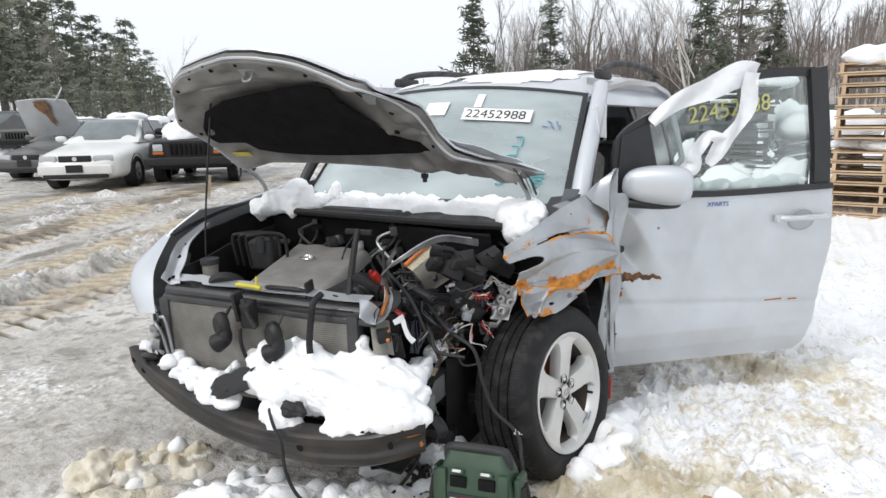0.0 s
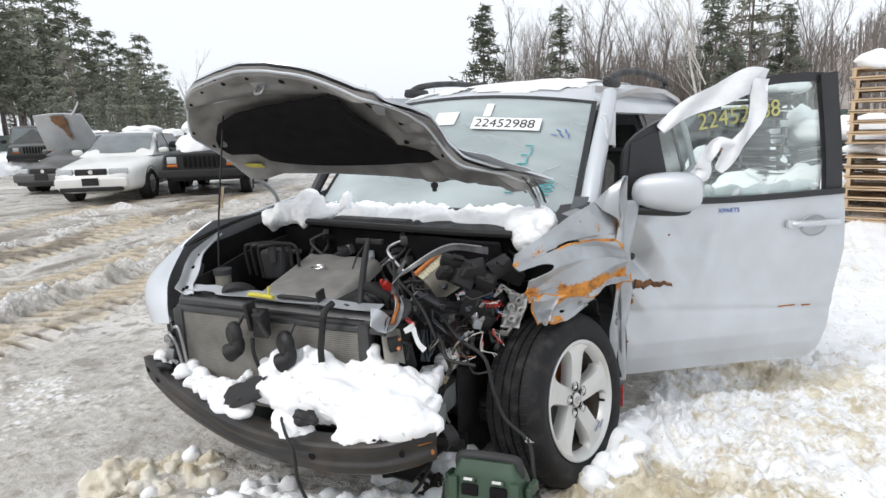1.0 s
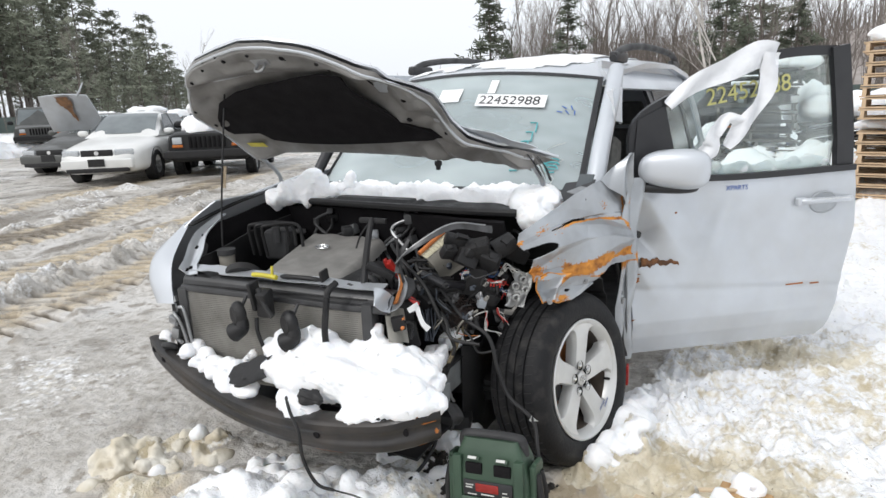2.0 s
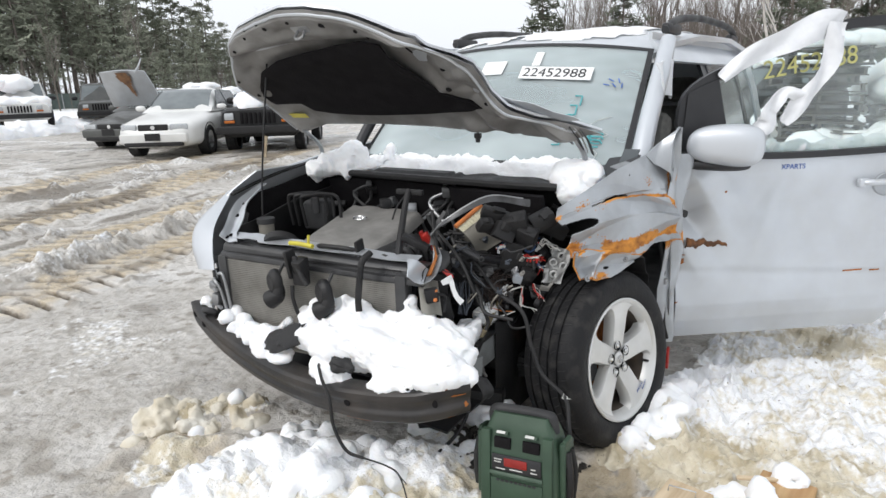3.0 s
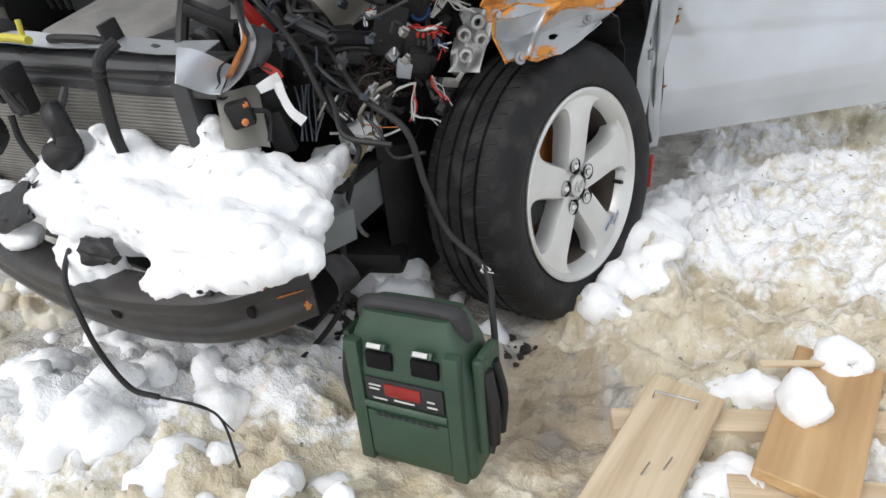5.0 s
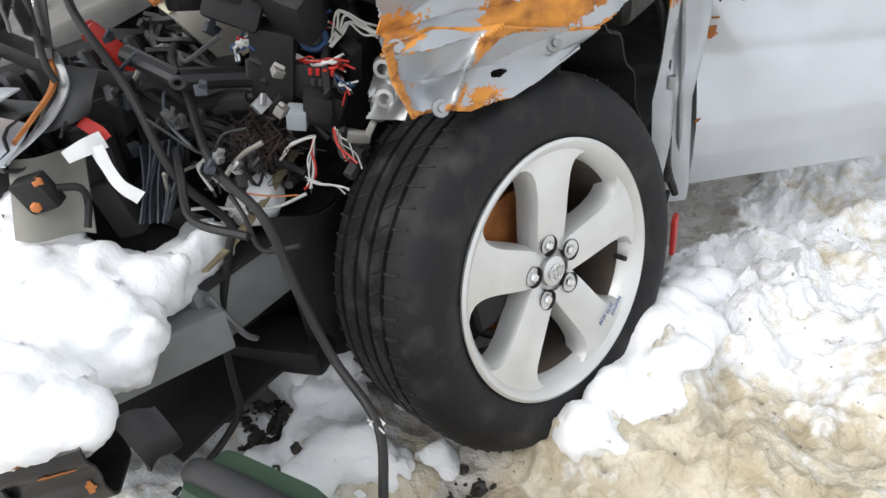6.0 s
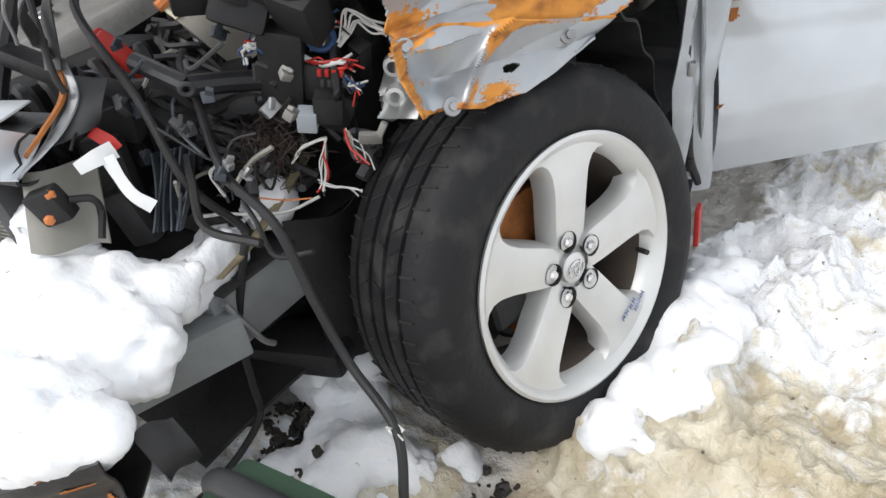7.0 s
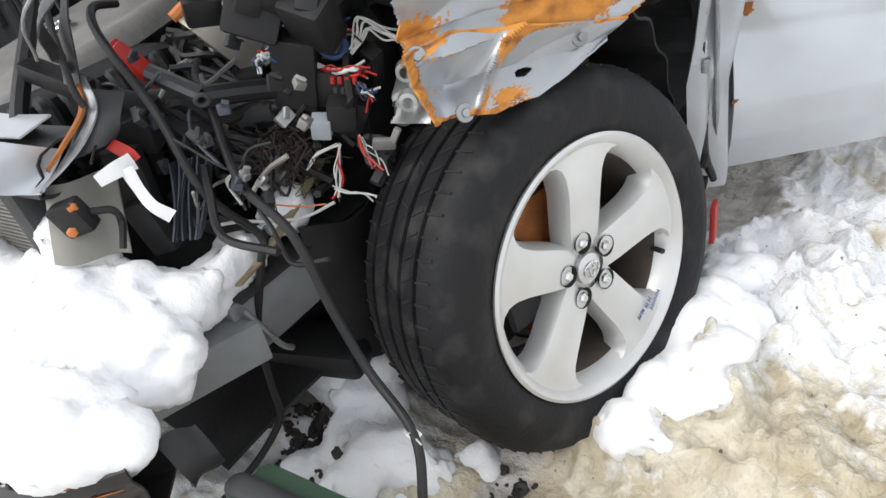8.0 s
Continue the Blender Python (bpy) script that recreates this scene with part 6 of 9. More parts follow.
part("firewall_insulation", sheet(lambda u, v: (-0.70 + 1.3 * u, 0.02 + 0.06 * math.sin(5 * u) + 0.18 * v, 1.05 - 0.5 * v), 24, 8, 0.02), PAD, suv)
for k in range(14):
    c = (rb.uniform(-0.65, 0.25), rb.uniform(0.0, 0.12), rb.uniform(0.88, 1.03))
    part("bay_fitting", join(box(c, (rb.uniform(0.03, 0.09), rb.uniform(0.03, 0.06), rb.uniform(0.02, 0.06)), (rb.uniform(-30, 30), 0, rb.uniform(0, 90)), 0.008), tube([c, (c[0] + rb.uniform(-0.1, 0.1), c[1] - 0.06, c[2] - 0.05), (c[0] + rb.uniform(-0.15, 0.15), c[1] - 0.1, c[2] - 0.14)], 0.008, 6)), (BLACK, GREY_PLASTIC, STEEL)[k % 3], suv)

# ---- torn near corner ----
rail = part("frame_rail", join(box((0.45, -0.10, 0.445), (0.085, 0.78, 0.125), (0, 0, 3), 0.010)), GREY_PLASTIC, suv, "grey frame rail with open end")
RAIL_GREY = mat("rail_primer", (0.26, 0.275, 0.275), (0.17, 0.175, 0.175), 7, 0.5, 0.75, bump=0.1)
rail.data.materials[0] = RAIL_GREY
part("crush_box", join(box((0.475, -0.63, 0.445), (0.07, 0.36, 0.085), (-4, 0, -14), 0.006)), RAIL_GREY, rail)
part("rail_flange", box((0.455, -0.10, 0.512), (0.11, 0.74, 0.008), (0, 0, 3), 0.002), BLACK, rail)
# black disc on the rail colours in the hole's dark
part("rail_hole", moved(lathe([(0.0, 0.003), (0.016, 0.003), (0.019, 0.0)], 16), Matrix.Translation((0.515, -0.49, 0.455)) @ pose(0, 0, 0, 0, 0, -35)), PAD, rail)
part("rail_seam", tube([(0.53, -0.47, 0.50), (0.54, -0.44, 0.40), (0.54, -0.42, 0.37)], 0.006, 6), STEEL, rail)


def liner_fn(u, v):
    a = math.radians(-25 + 105 * u)
    r = 0.45 + 0.010 * math.sin(40 * u)
    return (0.56 + 0.36 * v, 0.02 + r * math.cos(a), 0.40 + r * math.sin(a))


part("wheel_liner", sheet(liner_fn, 40, 10, 0.006), BLACK, suv, "black plastic wheel arch liner")
part("inner_wing", sheet(lambda u, v: (0.50 + 0.03 * math.sin(7 * u) + 0.03 * v, -0.06 + 0.55 * u, 0.46 + 0.50 * v + 0.02 * math.sin(9 * u * v)), 16, 12, 0.008), BLACK, suv, "dirty black inner wing")
# added black plate, keeps the gap between rail and tyre dark
part("splash_shield", sheet(lambda u, v: (0.515 + 0.05 * u + 0.02 * math.sin(8 * u), -0.30 + 0.42 * u, 0.10 + 0.44 * v + 0.02 * math.sin(9 * u + 2 * v)), 18, 12, 0.006), BLACK, suv, "added dark plate blacking out the gap beside the wheel")
# added black sheet, blocks light under the engine
part("undertray", sheet(lambda u, v: (-0.72 + 1.20 * u, -0.62 + 0.95 * v, 0.20 + 0.03 * math.sin(9 * u) * math.sin(7 * v)), 18, 14, 0.01), BLACK, suv, "added black sheet shading the space under the engine")
part("knuckle", join(box((0.70, -0.02, 0.40), (0.10, 0.14, 0.26), (0, 8, 10), 0.03, 3), tube([(0.62, -0.16, 0.32), (0.70, -0.13, 0.34), (0.76, -0.10, 0.36)], 0.02, 8), tube([(0.40, -0.14, 0.30), (0.62, -0.16, 0.32)], 0.012, 8)), BLACK, suv, "black steering knuckle")
part("strut", join(tube([(0.62, 0.03, 0.30), (0.58, 0.05, 0.62), (0.56, 0.06, 0.95)], 0.030, 12), *[tube([(0.58 + 0.065 * math.cos(q), 0.05 + 0.065 * math.sin(q), 0.58 + 0.028 * q / 1.0) for q in np.linspace(0, 10 * math.pi / 2.2, 40)], 0.008, 6, 1)]), BLACK, suv)
part("control_arm", join(tube([(0.35, 0.05, 0.26), (0.55, -0.02, 0.22), (0.74, 0.0, 0.24)], 0.030, 8), tube([(0.35, 0.30, 0.26), (0.55, 0.12, 0.22), (0.74, 0.02, 0.24)], 0.026, 8)), BLACK, suv)
part("drive_shaft", join(tube([(0.25, 0.0, 0.40), (0.75, 0.0, 0.38)], 0.016, 10), tube([(0.36, 0.0, 0.40), (0.46, 0.0, 0.395)], 0.045, 12, 1, 0.03)), RUST, suv, "rusty drive shaft")
part("subframe", join(box((0.40, -0.32, 0.22), (0.30, 0.12, 0.07), (0, 0, 20), 0.02), box((0.30, -0.05, 0.24), (0.10, 0.6, 0.08), (0, 0, 0), 0.02), box((0.05, -0.35, 0.22), (0.7, 0.10, 0.06), (0, 0, 6), 0.02)), BLACK, suv)
for c, size, rot in (((0.36, -0.52, 0.15), (0.16, 0.02, 0.025), (6, -8, 25)), ((0.38, -0.50, 0.19), (0.14, 0.02, 0.02), (0, 6, 22)), ((0.60, -0.56, 0.07), (0.14, 0.07, 0.010), (12, 10, -20))):
    part("splash_scrap", box(c, size, rot, 0.004), BLACK, suv, "broken black splash shield")


DARK_STEEL = mat("dark_torn_steel", (0.13, 0.13, 0.135), (0.045, 0.044, 0.042), 14, 0.35, 0.6, metal=0.6, bump=0.1)
strap = part("torn_rail_strip", ribbon([(0.324, -0.450, 0.909), (0.345, -0.475, 0.96), (0.43, -0.485, 1.02), (0.54, -0.38, 1.085), (0.63, -0.22, 1.05)], [0.03, 0.022, 0.018, 0.022, 0.03], 0.003, 50), DARK_STEEL, suv, "torn strip of dark sheet metal", smooth=40)
part("strip_lip", tube([(0.345, -0.50, 0.95), (0.43, -0.505, 1.025), (0.54, -0.40, 1.10), (0.62, -0.26, 1.075)], 0.0028, 6), STEEL, strap)
part("strip_stay", ribbon([(0.335, -0.47, 0.90), (0.33, -0.44, 0.97), (0.36, -0.42, 1.03)], [0.03, 0.022, 0.012], 0.003, 25), DARK_STEEL, strap)
curl = part("curled_sheet", ribbon([(0.324, -0.450, 0.909), (0.358, -0.475, 0.861), (0.375, -0.517, 0.830), (0.389, -0.565, 0.809), (0.396, -0.601, 0.796)], [0.014, 0.034, 0.042, 0.045, 0.03], 0.003, 40), SHEET, suv, "curled silver sheet with a rusty edge", smooth=40)
part("rusty_edge", ribbon([(0.328, -0.457, 0.903), (0.359, -0.486, 0.866), (0.377, -0.540, 0.837), (0.389, -0.580, 0.817)], [0.006, 0.010, 0.014, 0.022], 0.005, 40), RUST, curl)
part("torn_plate", sheet(lambda u, v: tuple(Vector((0.337, -0.457, 0.886)).lerp(Vector((0.368, -0.414, 0.863)), u).lerp(Vector((0.373, -0.543, 0.809)).lerp(Vector((0.384, -0.465, 0.817)), u), v) + Vector((0.02, -0.01, 0)) * math.sin(3 * u * v)), 10, 10, 0.004), GREY_PLASTIC, suv)
part("lamp_panel", sheet(lambda u, v: tuple(Vector((0.334, -0.636, 0.885)).lerp(Vector((0.366, -0.546, 0.832)), u).lerp(Vector((0.361, -0.686, 0.830)).lerp(Vector((0.386, -0.607, 0.788)), u), v) + Vector((0.015, -0.01, 0.01)) * math.sin(4 * u + 2 * v)), 14, 8, 0.004), SILVER, suv, "crushed pale silver lamp panel")
part("carrier_plate", sheet(lambda u, v: tuple(Vector((0.340, -0.584, 0.781)).lerp(Vector((0.362, -0.485, 0.760)), u).lerp(Vector((0.396, -0.644, 0.685)).lerp(Vector((0.423, -0.548, 0.647)), u), v) + Vector((0.010, -0.006, 0)) * math.sin(6 * u)), 12, 10, 0.005), mat("cream_plastic", (0.30, 0.29, 0.255), (0.20, 0.19, 0.165), 8, 0.55, 0.7), suv, "cream plastic carrier plate")
conn = part("connector", join(box((0.406, -0.589, 0.741), (0.05, 0.03, 0.055), (8, -10, 35), 0.006), tube([(0.422, -0.568, 0.742), (0.433, -0.542, 0.731), (0.433, -0.540, 0.706), (0.442, -0.561, 0.672)], 0.006, 6)), BLACK, suv, "black two-pole connector")
for c in ((0.426, -0.588, 0.762), (0.438, -0.609, 0.734)):
    part("orange_eye", lump(c, (0.008, 0.008, 0.008), 3, 0.2, 2), ORANGE_RUBBER, conn)
tag = part("white_tag", ribbon([(0.418, -0.536, 0.776), (0.426, -0.506, 0.781), (0.425, -0.475, 0.781)], [0.020, 0.026, 0.028], 0.001, 10, up=(0.75, -0.5, 0.4)), PAPER, suv, "torn white label strip")
part("tag_tail", ribbon([(0.431, -0.493, 0.778), (0.443, -0.495, 0.744), (0.456, -0.493, 0.714), (0.472, -0.479, 0.688)], [0.022, 0.018, 0.020, 0.024], 0.001, 15, up=(0.75, -0.5, 0.4)), PAPER, tag)
part("red_tag", ribbon([(0.391, -0.482, 0.810), (0.411, -0.473, 0.791), (0.418, -0.469, 0.776)], [0.02, 0.022, 0.02], 0.002, 20), RED_PLASTIC, suv)
SLATE = mat("slate_plastic", (0.060, 0.070, 0.085), (0.035, 0.040, 0.050), 15, 0.4, 0.6, spec=0.35)
fin_a, fin_b = Vector((0.387, -0.409, 0.736)), Vector((0.419, -0.342, 0.728))
fin_c, fin_d = Vector((0.454, -0.490, 0.645)), Vector((0.464, -0.453, 0.628))
for k in range(7):
    part("duct_slat", sheet(lambda u, v, k=k: tuple(fin_a.lerp(fin_b, (k + 0.75 * u) / 7).lerp(fin_c.lerp(fin_d, (k + 0.75 * u) / 7), v) + Vector((0.016, -0.010, 0.006)) * (1 - u) + Vector((0.006, 0.004, 0)) * math.sin(3 * v + k)), 3, 10, 0.003), SLATE, suv)
part("red_clamp", join(box((0.205, -0.30, 0.85), (0.022, 0.040, 0.12), (18, -28, 20), 0.008), box((0.17, -0.30, 0.86), (0.016, 0.03, 0.10), (10, -20, 20), 0.008)), RED_PLASTIC, suv, "red jump-lead clamp")
part("black_clamp", join(tube([(0.374, -0.365, 0.877), (0.418, -0.354, 0.856), (0.465, -0.342, 0.833)], 0.016, 10), tube([(0.465, -0.342, 0.833), (0.482, -0.259, 0.810), (0.520, -0.147, 0.775)], 0.018, 10), tube([(0.352, -0.320, 0.866), (0.374, -0.282, 0.854), (0.430, -0.245, 0.810)], 0.006, 6)), BLACK_SATIN, suv, "black jump-lead clamp")
part("clamp_ring", moved(lathe([(0.010 + 0.004 * math.cos(q), 0.004 * math.sin(q)) for q in np.linspace(0, 2 * math.pi, 9)[:-1]], 20, True), Matrix.Translation((0.486, -0.356, 0.835)) @ pose(0, 0, 0, 0, 20, -35)), GREY_PLASTIC, suv)


def filter_fn(u, v):
    a, b = Vector((0.290, -0.240, 0.921)), Vector((0.324, -0.086, 0.989))
    d, c = Vector((0.372, -0.188, 0.796)), Vector((0.437, -0.052, 0.853))
    p = a.lerp(b, u).lerp(d.lerp(c, u), v)
    return tuple(p + Vector((0.6, -0.5, 0.5)).normalized() * (0.03 * math.sin(math.pi * min(1, v * 1.1)) + 0.002 * math.sin(60 * u) * (v < 0.3)))


filt = part("air_filter", sheet(lambda u, v: filter_fn(1 - u, v), 60, 16, 0.05), TAUPE, suv, "taupe air filter housing")
part("filter_paper", sheet(lambda u, v: tuple(Vector(filter_fn(1 - u, 0.24 * v)) + Vector((0.6, -0.5, 0.5)) * 0.004), 60, 6, 0.003), CREAM, filt)
part("filter_seal", tube([Vector(filter_fn(u, 0.0)) + Vector((0.004, -0.008, 0.006)) for u in (0, 0.25, 0.5, 0.75, 1)], 0.010, 8), ORANGE_RUBBER, filt, "orange rubber filter seal")
fuse = part("fuse_box", box((0.531, -0.197, 0.822), (0.075, 0.05, 0.13), (12, 18, 35), 0.006), BLACK, suv, "smashed black fuse box")
for c, size, rot in (((0.547, -0.126, 0.911), (0.11, 0.06, 0.09), (20, 25, 20)), ((0.452, -0.184, 0.917), (0.07, 0.05, 0.06), (0, 30, 40)), ((0.577, -0.155, 0.782), (0.07, 0.05, 0.07), (10, 15, 30)), ((0.595, -0.090, 0.847), (0.06, 0.05, 0.07), (30, 0, 10)), ((0.638, -0.025, 0.910), (0.12, 0.06, 0.06), (10, 25, 40))):
    part("fuse_housing", box(c, size, rot, 0.007), BLACK, fuse)
for k in range(8):
    part("fuse", box(tuple(Vector((0.603, -0.187, 0.805)) + Vector((0.011 * (k % 4), 0.006 * (k % 4), -0.018 * (k // 4) - 0.002 * (k % 4)))), (0.007, 0.006, 0.012), (12, 15, 30), 0.001), RED_PLASTIC if k < 4 else GREY_PLASTIC, fuse)
for c, size, rot in (((0.475, -0.215, 0.985), (0.13, 0.05, 0.05), (15, 20, 35)), ((0.555, -0.20, 0.955), (0.10, 0.07, 0.08), (25, -12, 20)), ((0.520, -0.235, 0.925), (0.09, 0.05, 0.07), (-15, 30, 45)), ((0.600, -0.185, 0.905), (0.08, 0.06, 0.09), (30, 20, 10)), ((0.640, -0.13, 0.965), (0.10, 0.08, 0.06), (10, -25, 40)), ((0.455, -0.275, 0.955), (0.06, 0.04, 0.06), (40, 10, 60))):
    part("broken_housing", join(box(c, size, rot, 0.010), box((c[0] + 0.02, c[1] - 0.015, c[2] + 0.025), tuple(0.45 * k for k in size), (rot[0] + 30, rot[1], rot[2] + 25), 0.005)), BLACK, fuse)
part("relay", box((0.572, -0.215, 0.732), (0.034, 0.034, 0.036), (12, 14, 40), 0.003), mat("relay_grey", (0.38, 0.41, 0.44), (0.33, 0.36, 0.39), 20, 0.5), fuse, "pale grey relay")
part("relay_socket", box((0.60, -0.185, 0.745), (0.05, 0.04, 0.05), (12, 14, 40), 0.004), BLACK, fuse)
part("grommet", moved(lathe([(0.020 + 0.006 * math.cos(q), 0.006 * math.sin(q)) for q in np.linspace(0, 2 * math.pi, 9)[:-1]], 24, True), Matrix.Translation((0.600, -0.161, 0.852)) @ pose(0, 0, 0, 0, 20, -40)), BLUE_WIRE, fuse)


def bundle(name, a, b, count, r, materials, loose, seed, bow=(0, 0, 0)):
    """Thin wires of mixed colours from a to b, fraying at the end."""
    rr = random.Random(seed)
    a, b = Vector(a), Vector(b)
    for k in range(count):
        j = lambda s: Vector((rr.gauss(0, s), rr.gauss(0, s), rr.gauss(0, s)))
        mid = a.lerp(b, 0.5) + Vector(bow) * rr.uniform(0.6, 1.3) + j(loose * 0.7)
        part(name, tube([a + j(loose * 0.3), a.lerp(mid, 0.55) + j(loose * 0.4), mid, mid.lerp(b, 0.5) + j(loose * 0.6), b + j(loose)], r * rr.uniform(0.7, 1.3), 5, 5), materials[k % len(materials)], suv)


bundle("wire", (0.493, -0.240, 0.852), (0.528, -0.220, 0.863), 7, 0.0022, (WHITE_WIRE, RED_PLASTIC, BLUE_WIRE, WHITE_WIRE, BLACK), 0.008, 1, (0.005, -0.01, 0.012))
bundle("wire", (0.504, -0.250, 0.837), (0.520, -0.230, 0.868), 5, 0.0018, (BLUE_WIRE, WHITE_WIRE, GREY_PLASTIC), 0.006, 2, (-0.01, -0.01, 0))
bundle("wire", (0.567, -0.183, 0.823), (0.645, -0.145, 0.804), 12, 0.0022, (RED_PLASTIC, RED_PLASTIC, WHITE_WIRE, BLACK), 0.010, 3)
bundle("wire", (0.639, -0.159, 0.788), (0.657, -0.165, 0.767), 8, 0.0018, (BLUE_WIRE, WHITE_WIRE, RED_PLASTIC, GREY_PLASTIC), 0.010, 4)
bundle("wire", (0.620, -0.145, 0.835), (0.687, -0.099, 0.841), 6, 0.0020, (WHITE_WIRE,), 0.008, 5, (0.0, -0.01, 0.045))
bundle("wire", (0.568, -0.155, 0.889), (0.619, -0.135, 0.864), 8, 0.0020, (RED_PLASTIC, BLUE_WIRE, BLACK, WHITE_WIRE), 0.012, 6)
bundle("wire", (0.591, -0.206, 0.696), (0.610, -0.257, 0.620), 5, 0.0018, (WHITE_WIRE, WHITE_WIRE, GREY_PLASTIC, RED_PLASTIC), 0.006, 7, (-0.006, 0, 0))
bundle("wire", (0.602, -0.256, 0.635), (0.662, -0.215, 0.611), 3, 0.0015, (WHITE_WIRE,), 0.006, 8)
bundle("wire", (0.539, -0.250, 0.661), (0.591, -0.207, 0.693), 3, 0.0020, (WHITE_WIRE, TAUPE), 0.005, 9, (-0.005, -0.01, 0.012))
bundle("wire", (0.634, -0.193, 0.711), (0.673, -0.204, 0.652), 5, 0.0016, (WHITE_WIRE, RED_PLASTIC, TAUPE), 0.008, 10)
bundle("wire", (0.460, -0.336, 0.695), (0.489, -0.362, 0.658), 12, 0.0022, (GREY_PLASTIC, BLACK, SLATE, WHITE_WIRE), 0.012, 11)
bundle("hose", (0.354, -0.351, 0.809), (0.467, -0.185, 0.744), 7, 0.008, (BLACK, GREY_PLASTIC, BLACK), 0.03, 12)
bundle("hose", (0.266, -0.250, 0.900), (0.375, -0.214, 0.816), 7, 0.007, (BLACK, BLACK, GREY_PLASTIC), 0.035, 13)
bundle("hose", (0.392, -0.315, 0.742), (0.491, -0.215, 0.596), 9, 0.007, (BLACK, GREY_PLASTIC, BLACK), 0.03, 14)
bundle("hose", (0.609, -0.171, 0.686), (0.662, -0.169, 0.602), 4, 0.010, (BLACK, GREY_PLASTIC), 0.02, 15)
rw = random.Random(77)
for k in range(34):
    a = Vector((rw.uniform(0.28, 0.62), rw.uniform(-0.42, -0.10), rw.uniform(0.66, 0.93)))
    b = a + Vector((rw.gauss(0, 0.09), rw.gauss(0, 0.08), rw.gauss(-0.03, 0.07)))
    m = a.lerp(b, 0.5) + Vector((rw.gauss(0, 0.02), rw.gauss(-0.02, 0.02), rw.gauss(-0.03, 0.02)))
    part("loose_wire", tube([a, a.lerp(m, 0.5) + Vector((0, 0, 0.012)), m, b], rw.choice((0.0022, 0.003, 0.0045, 0.007)), 6, 5), rw.choice((BLACK, BLACK, BLACK, GREY_PLASTIC, SLATE, TAUPE)), suv)
for k in range(30):
    c = (rw.uniform(0.30, 0.64), rw.uniform(-0.44, -0.12), rw.uniform(0.62, 0.90))
    part("broken_clip", join(box(c, (rw.uniform(0.012, 0.03), rw.uniform(0.008, 0.018), rw.uniform(0.010, 0.028)), (rw.uniform(-50, 50), rw.uniform(-50, 50), rw.uniform(0, 180)), 0.002), box((c[0] + 0.008, c[1], c[2] + 0.008), (0.010, 0.006, 0.018), (rw.uniform(-50, 50), 30, rw.uniform(0, 180)), 0.001)), rw.choice((BLACK, GREY_PLASTIC, ALUMIN, SLATE, STEEL)), suv)
frayed = []
for k in range(150):
    a = Vector((0.484, -0.249, 0.696)) + Vector((rb.gauss(0, 0.025), rb.gauss(0, 0.025), rb.gauss(0, 0.022)))
    frayed.append(tube([a, a + Vector((rb.gauss(0, 0.02), rb.gauss(0, 0.02), rb.gauss(-0.006, 0.016))), a + Vector((rb.gauss(0, 0.032), rb.gauss(0, 0.03), rb.gauss(-0.015, 0.022)))], 0.0010, 4, 3))
tagged(part("frayed_felt", join(*frayed), mat("brown_felt", (0.075, 0.05, 0.042), (0.03, 0.025, 0.022), 20, 0.9), suv, "tangle of brown frayed fibres"), kind="stuff")
part("rail_edge", ribbon([(0.482, -0.177, 0.636), (0.494, -0.278, 0.591), (0.520, -0.380, 0.563), (0.547, -0.465, 0.559)], [0.02, 0.022, 0.018, 0.014], 0.004, 20), mat("tan_seam", (0.30, 0.25, 0.15), (0.14, 0.11, 0.07), 22, 0.7, 0.9, bump=0.3), suv, "peeling tan seam on the rail")
part("white_harness", tube([(0.485, -0.419, 0.637), (0.496, -0.384, 0.624), (0.515, -0.344, 0.603), (0.541, -0.292, 0.586), (0.577, -0.246, 0.597)], 0.0030, 6), WHITE_WIRE, suv)
part("orange_wire", tube([(0.508, -0.330, 0.629), (0.539, -0.294, 0.609), (0.576, -0.263, 0.603)], 0.0016, 5), ORANGE_RUBBER, suv)
part("broken_clip", join(box((0.679, -0.182, 0.696), (0.04, 0.012, 0.022), (20, 15, 50), 0.004), box((0.698, -0.170, 0.708), (0.012, 0.01, 0.03), (0, 35, 20), 0.003)), ALUMIN, suv)
for c, size, rot in (((0.331, -0.406, 0.806), (0.08, 0.05, 0.09), (10, 20, 30)), ((0.354, -0.338, 0.754), (0.09, 0.05, 0.08), (20, 40, 10)), ((0.398, -0.289, 0.763), (0.08, 0.02, 0.02), (5, 10, 50)), ((0.435, -0.249, 0.754), (0.07, 0.02, 0.03), (15, 0, 40)), ((0.239, -0.456, 0.897), (0.12, 0.04, 0.03), (0, 25, 20)), ((0.360, -0.469, 0.719), (0.06, 0.03, 0.14), (0, 5, 40)), ((0.400, -0.490, 0.660), (0.05, 0.03, 0.10), (0, -10, 30)), ((0.291, -0.314, 0.809), (0.14, 0.02, 0.03), (0, 5, 40)), ((0.585, -0.156, 0.731), (0.06, 0.05, 0.07), (10, 30, 40)), ((0.608, -0.098, 0.791), (0.03, 0.03, 0.10), (20, 35, 0)), ((0.367, -0.223, 0.786), (0.12, 0.06, 0.06), (0, 0, 45))):
    part("broken_bracket", box(c, size, rot, 0.005), BLACK if size[1] > 0.025 else GREY_PLASTIC, suv)
part("slack_lead", tube([(0.312, -0.435, 1.034), (0.333, -0.460, 0.958), (0.359, -0.480, 0.896), (0.366, -0.480, 0.869)], 0.0055, 8), BLACK, suv)
part("slack_lead", tube([(0.289, -0.413, 1.028), (0.300, -0.418, 0.999), (0.313, -0.419, 0.980)], 0.003, 6), BLACK, suv)


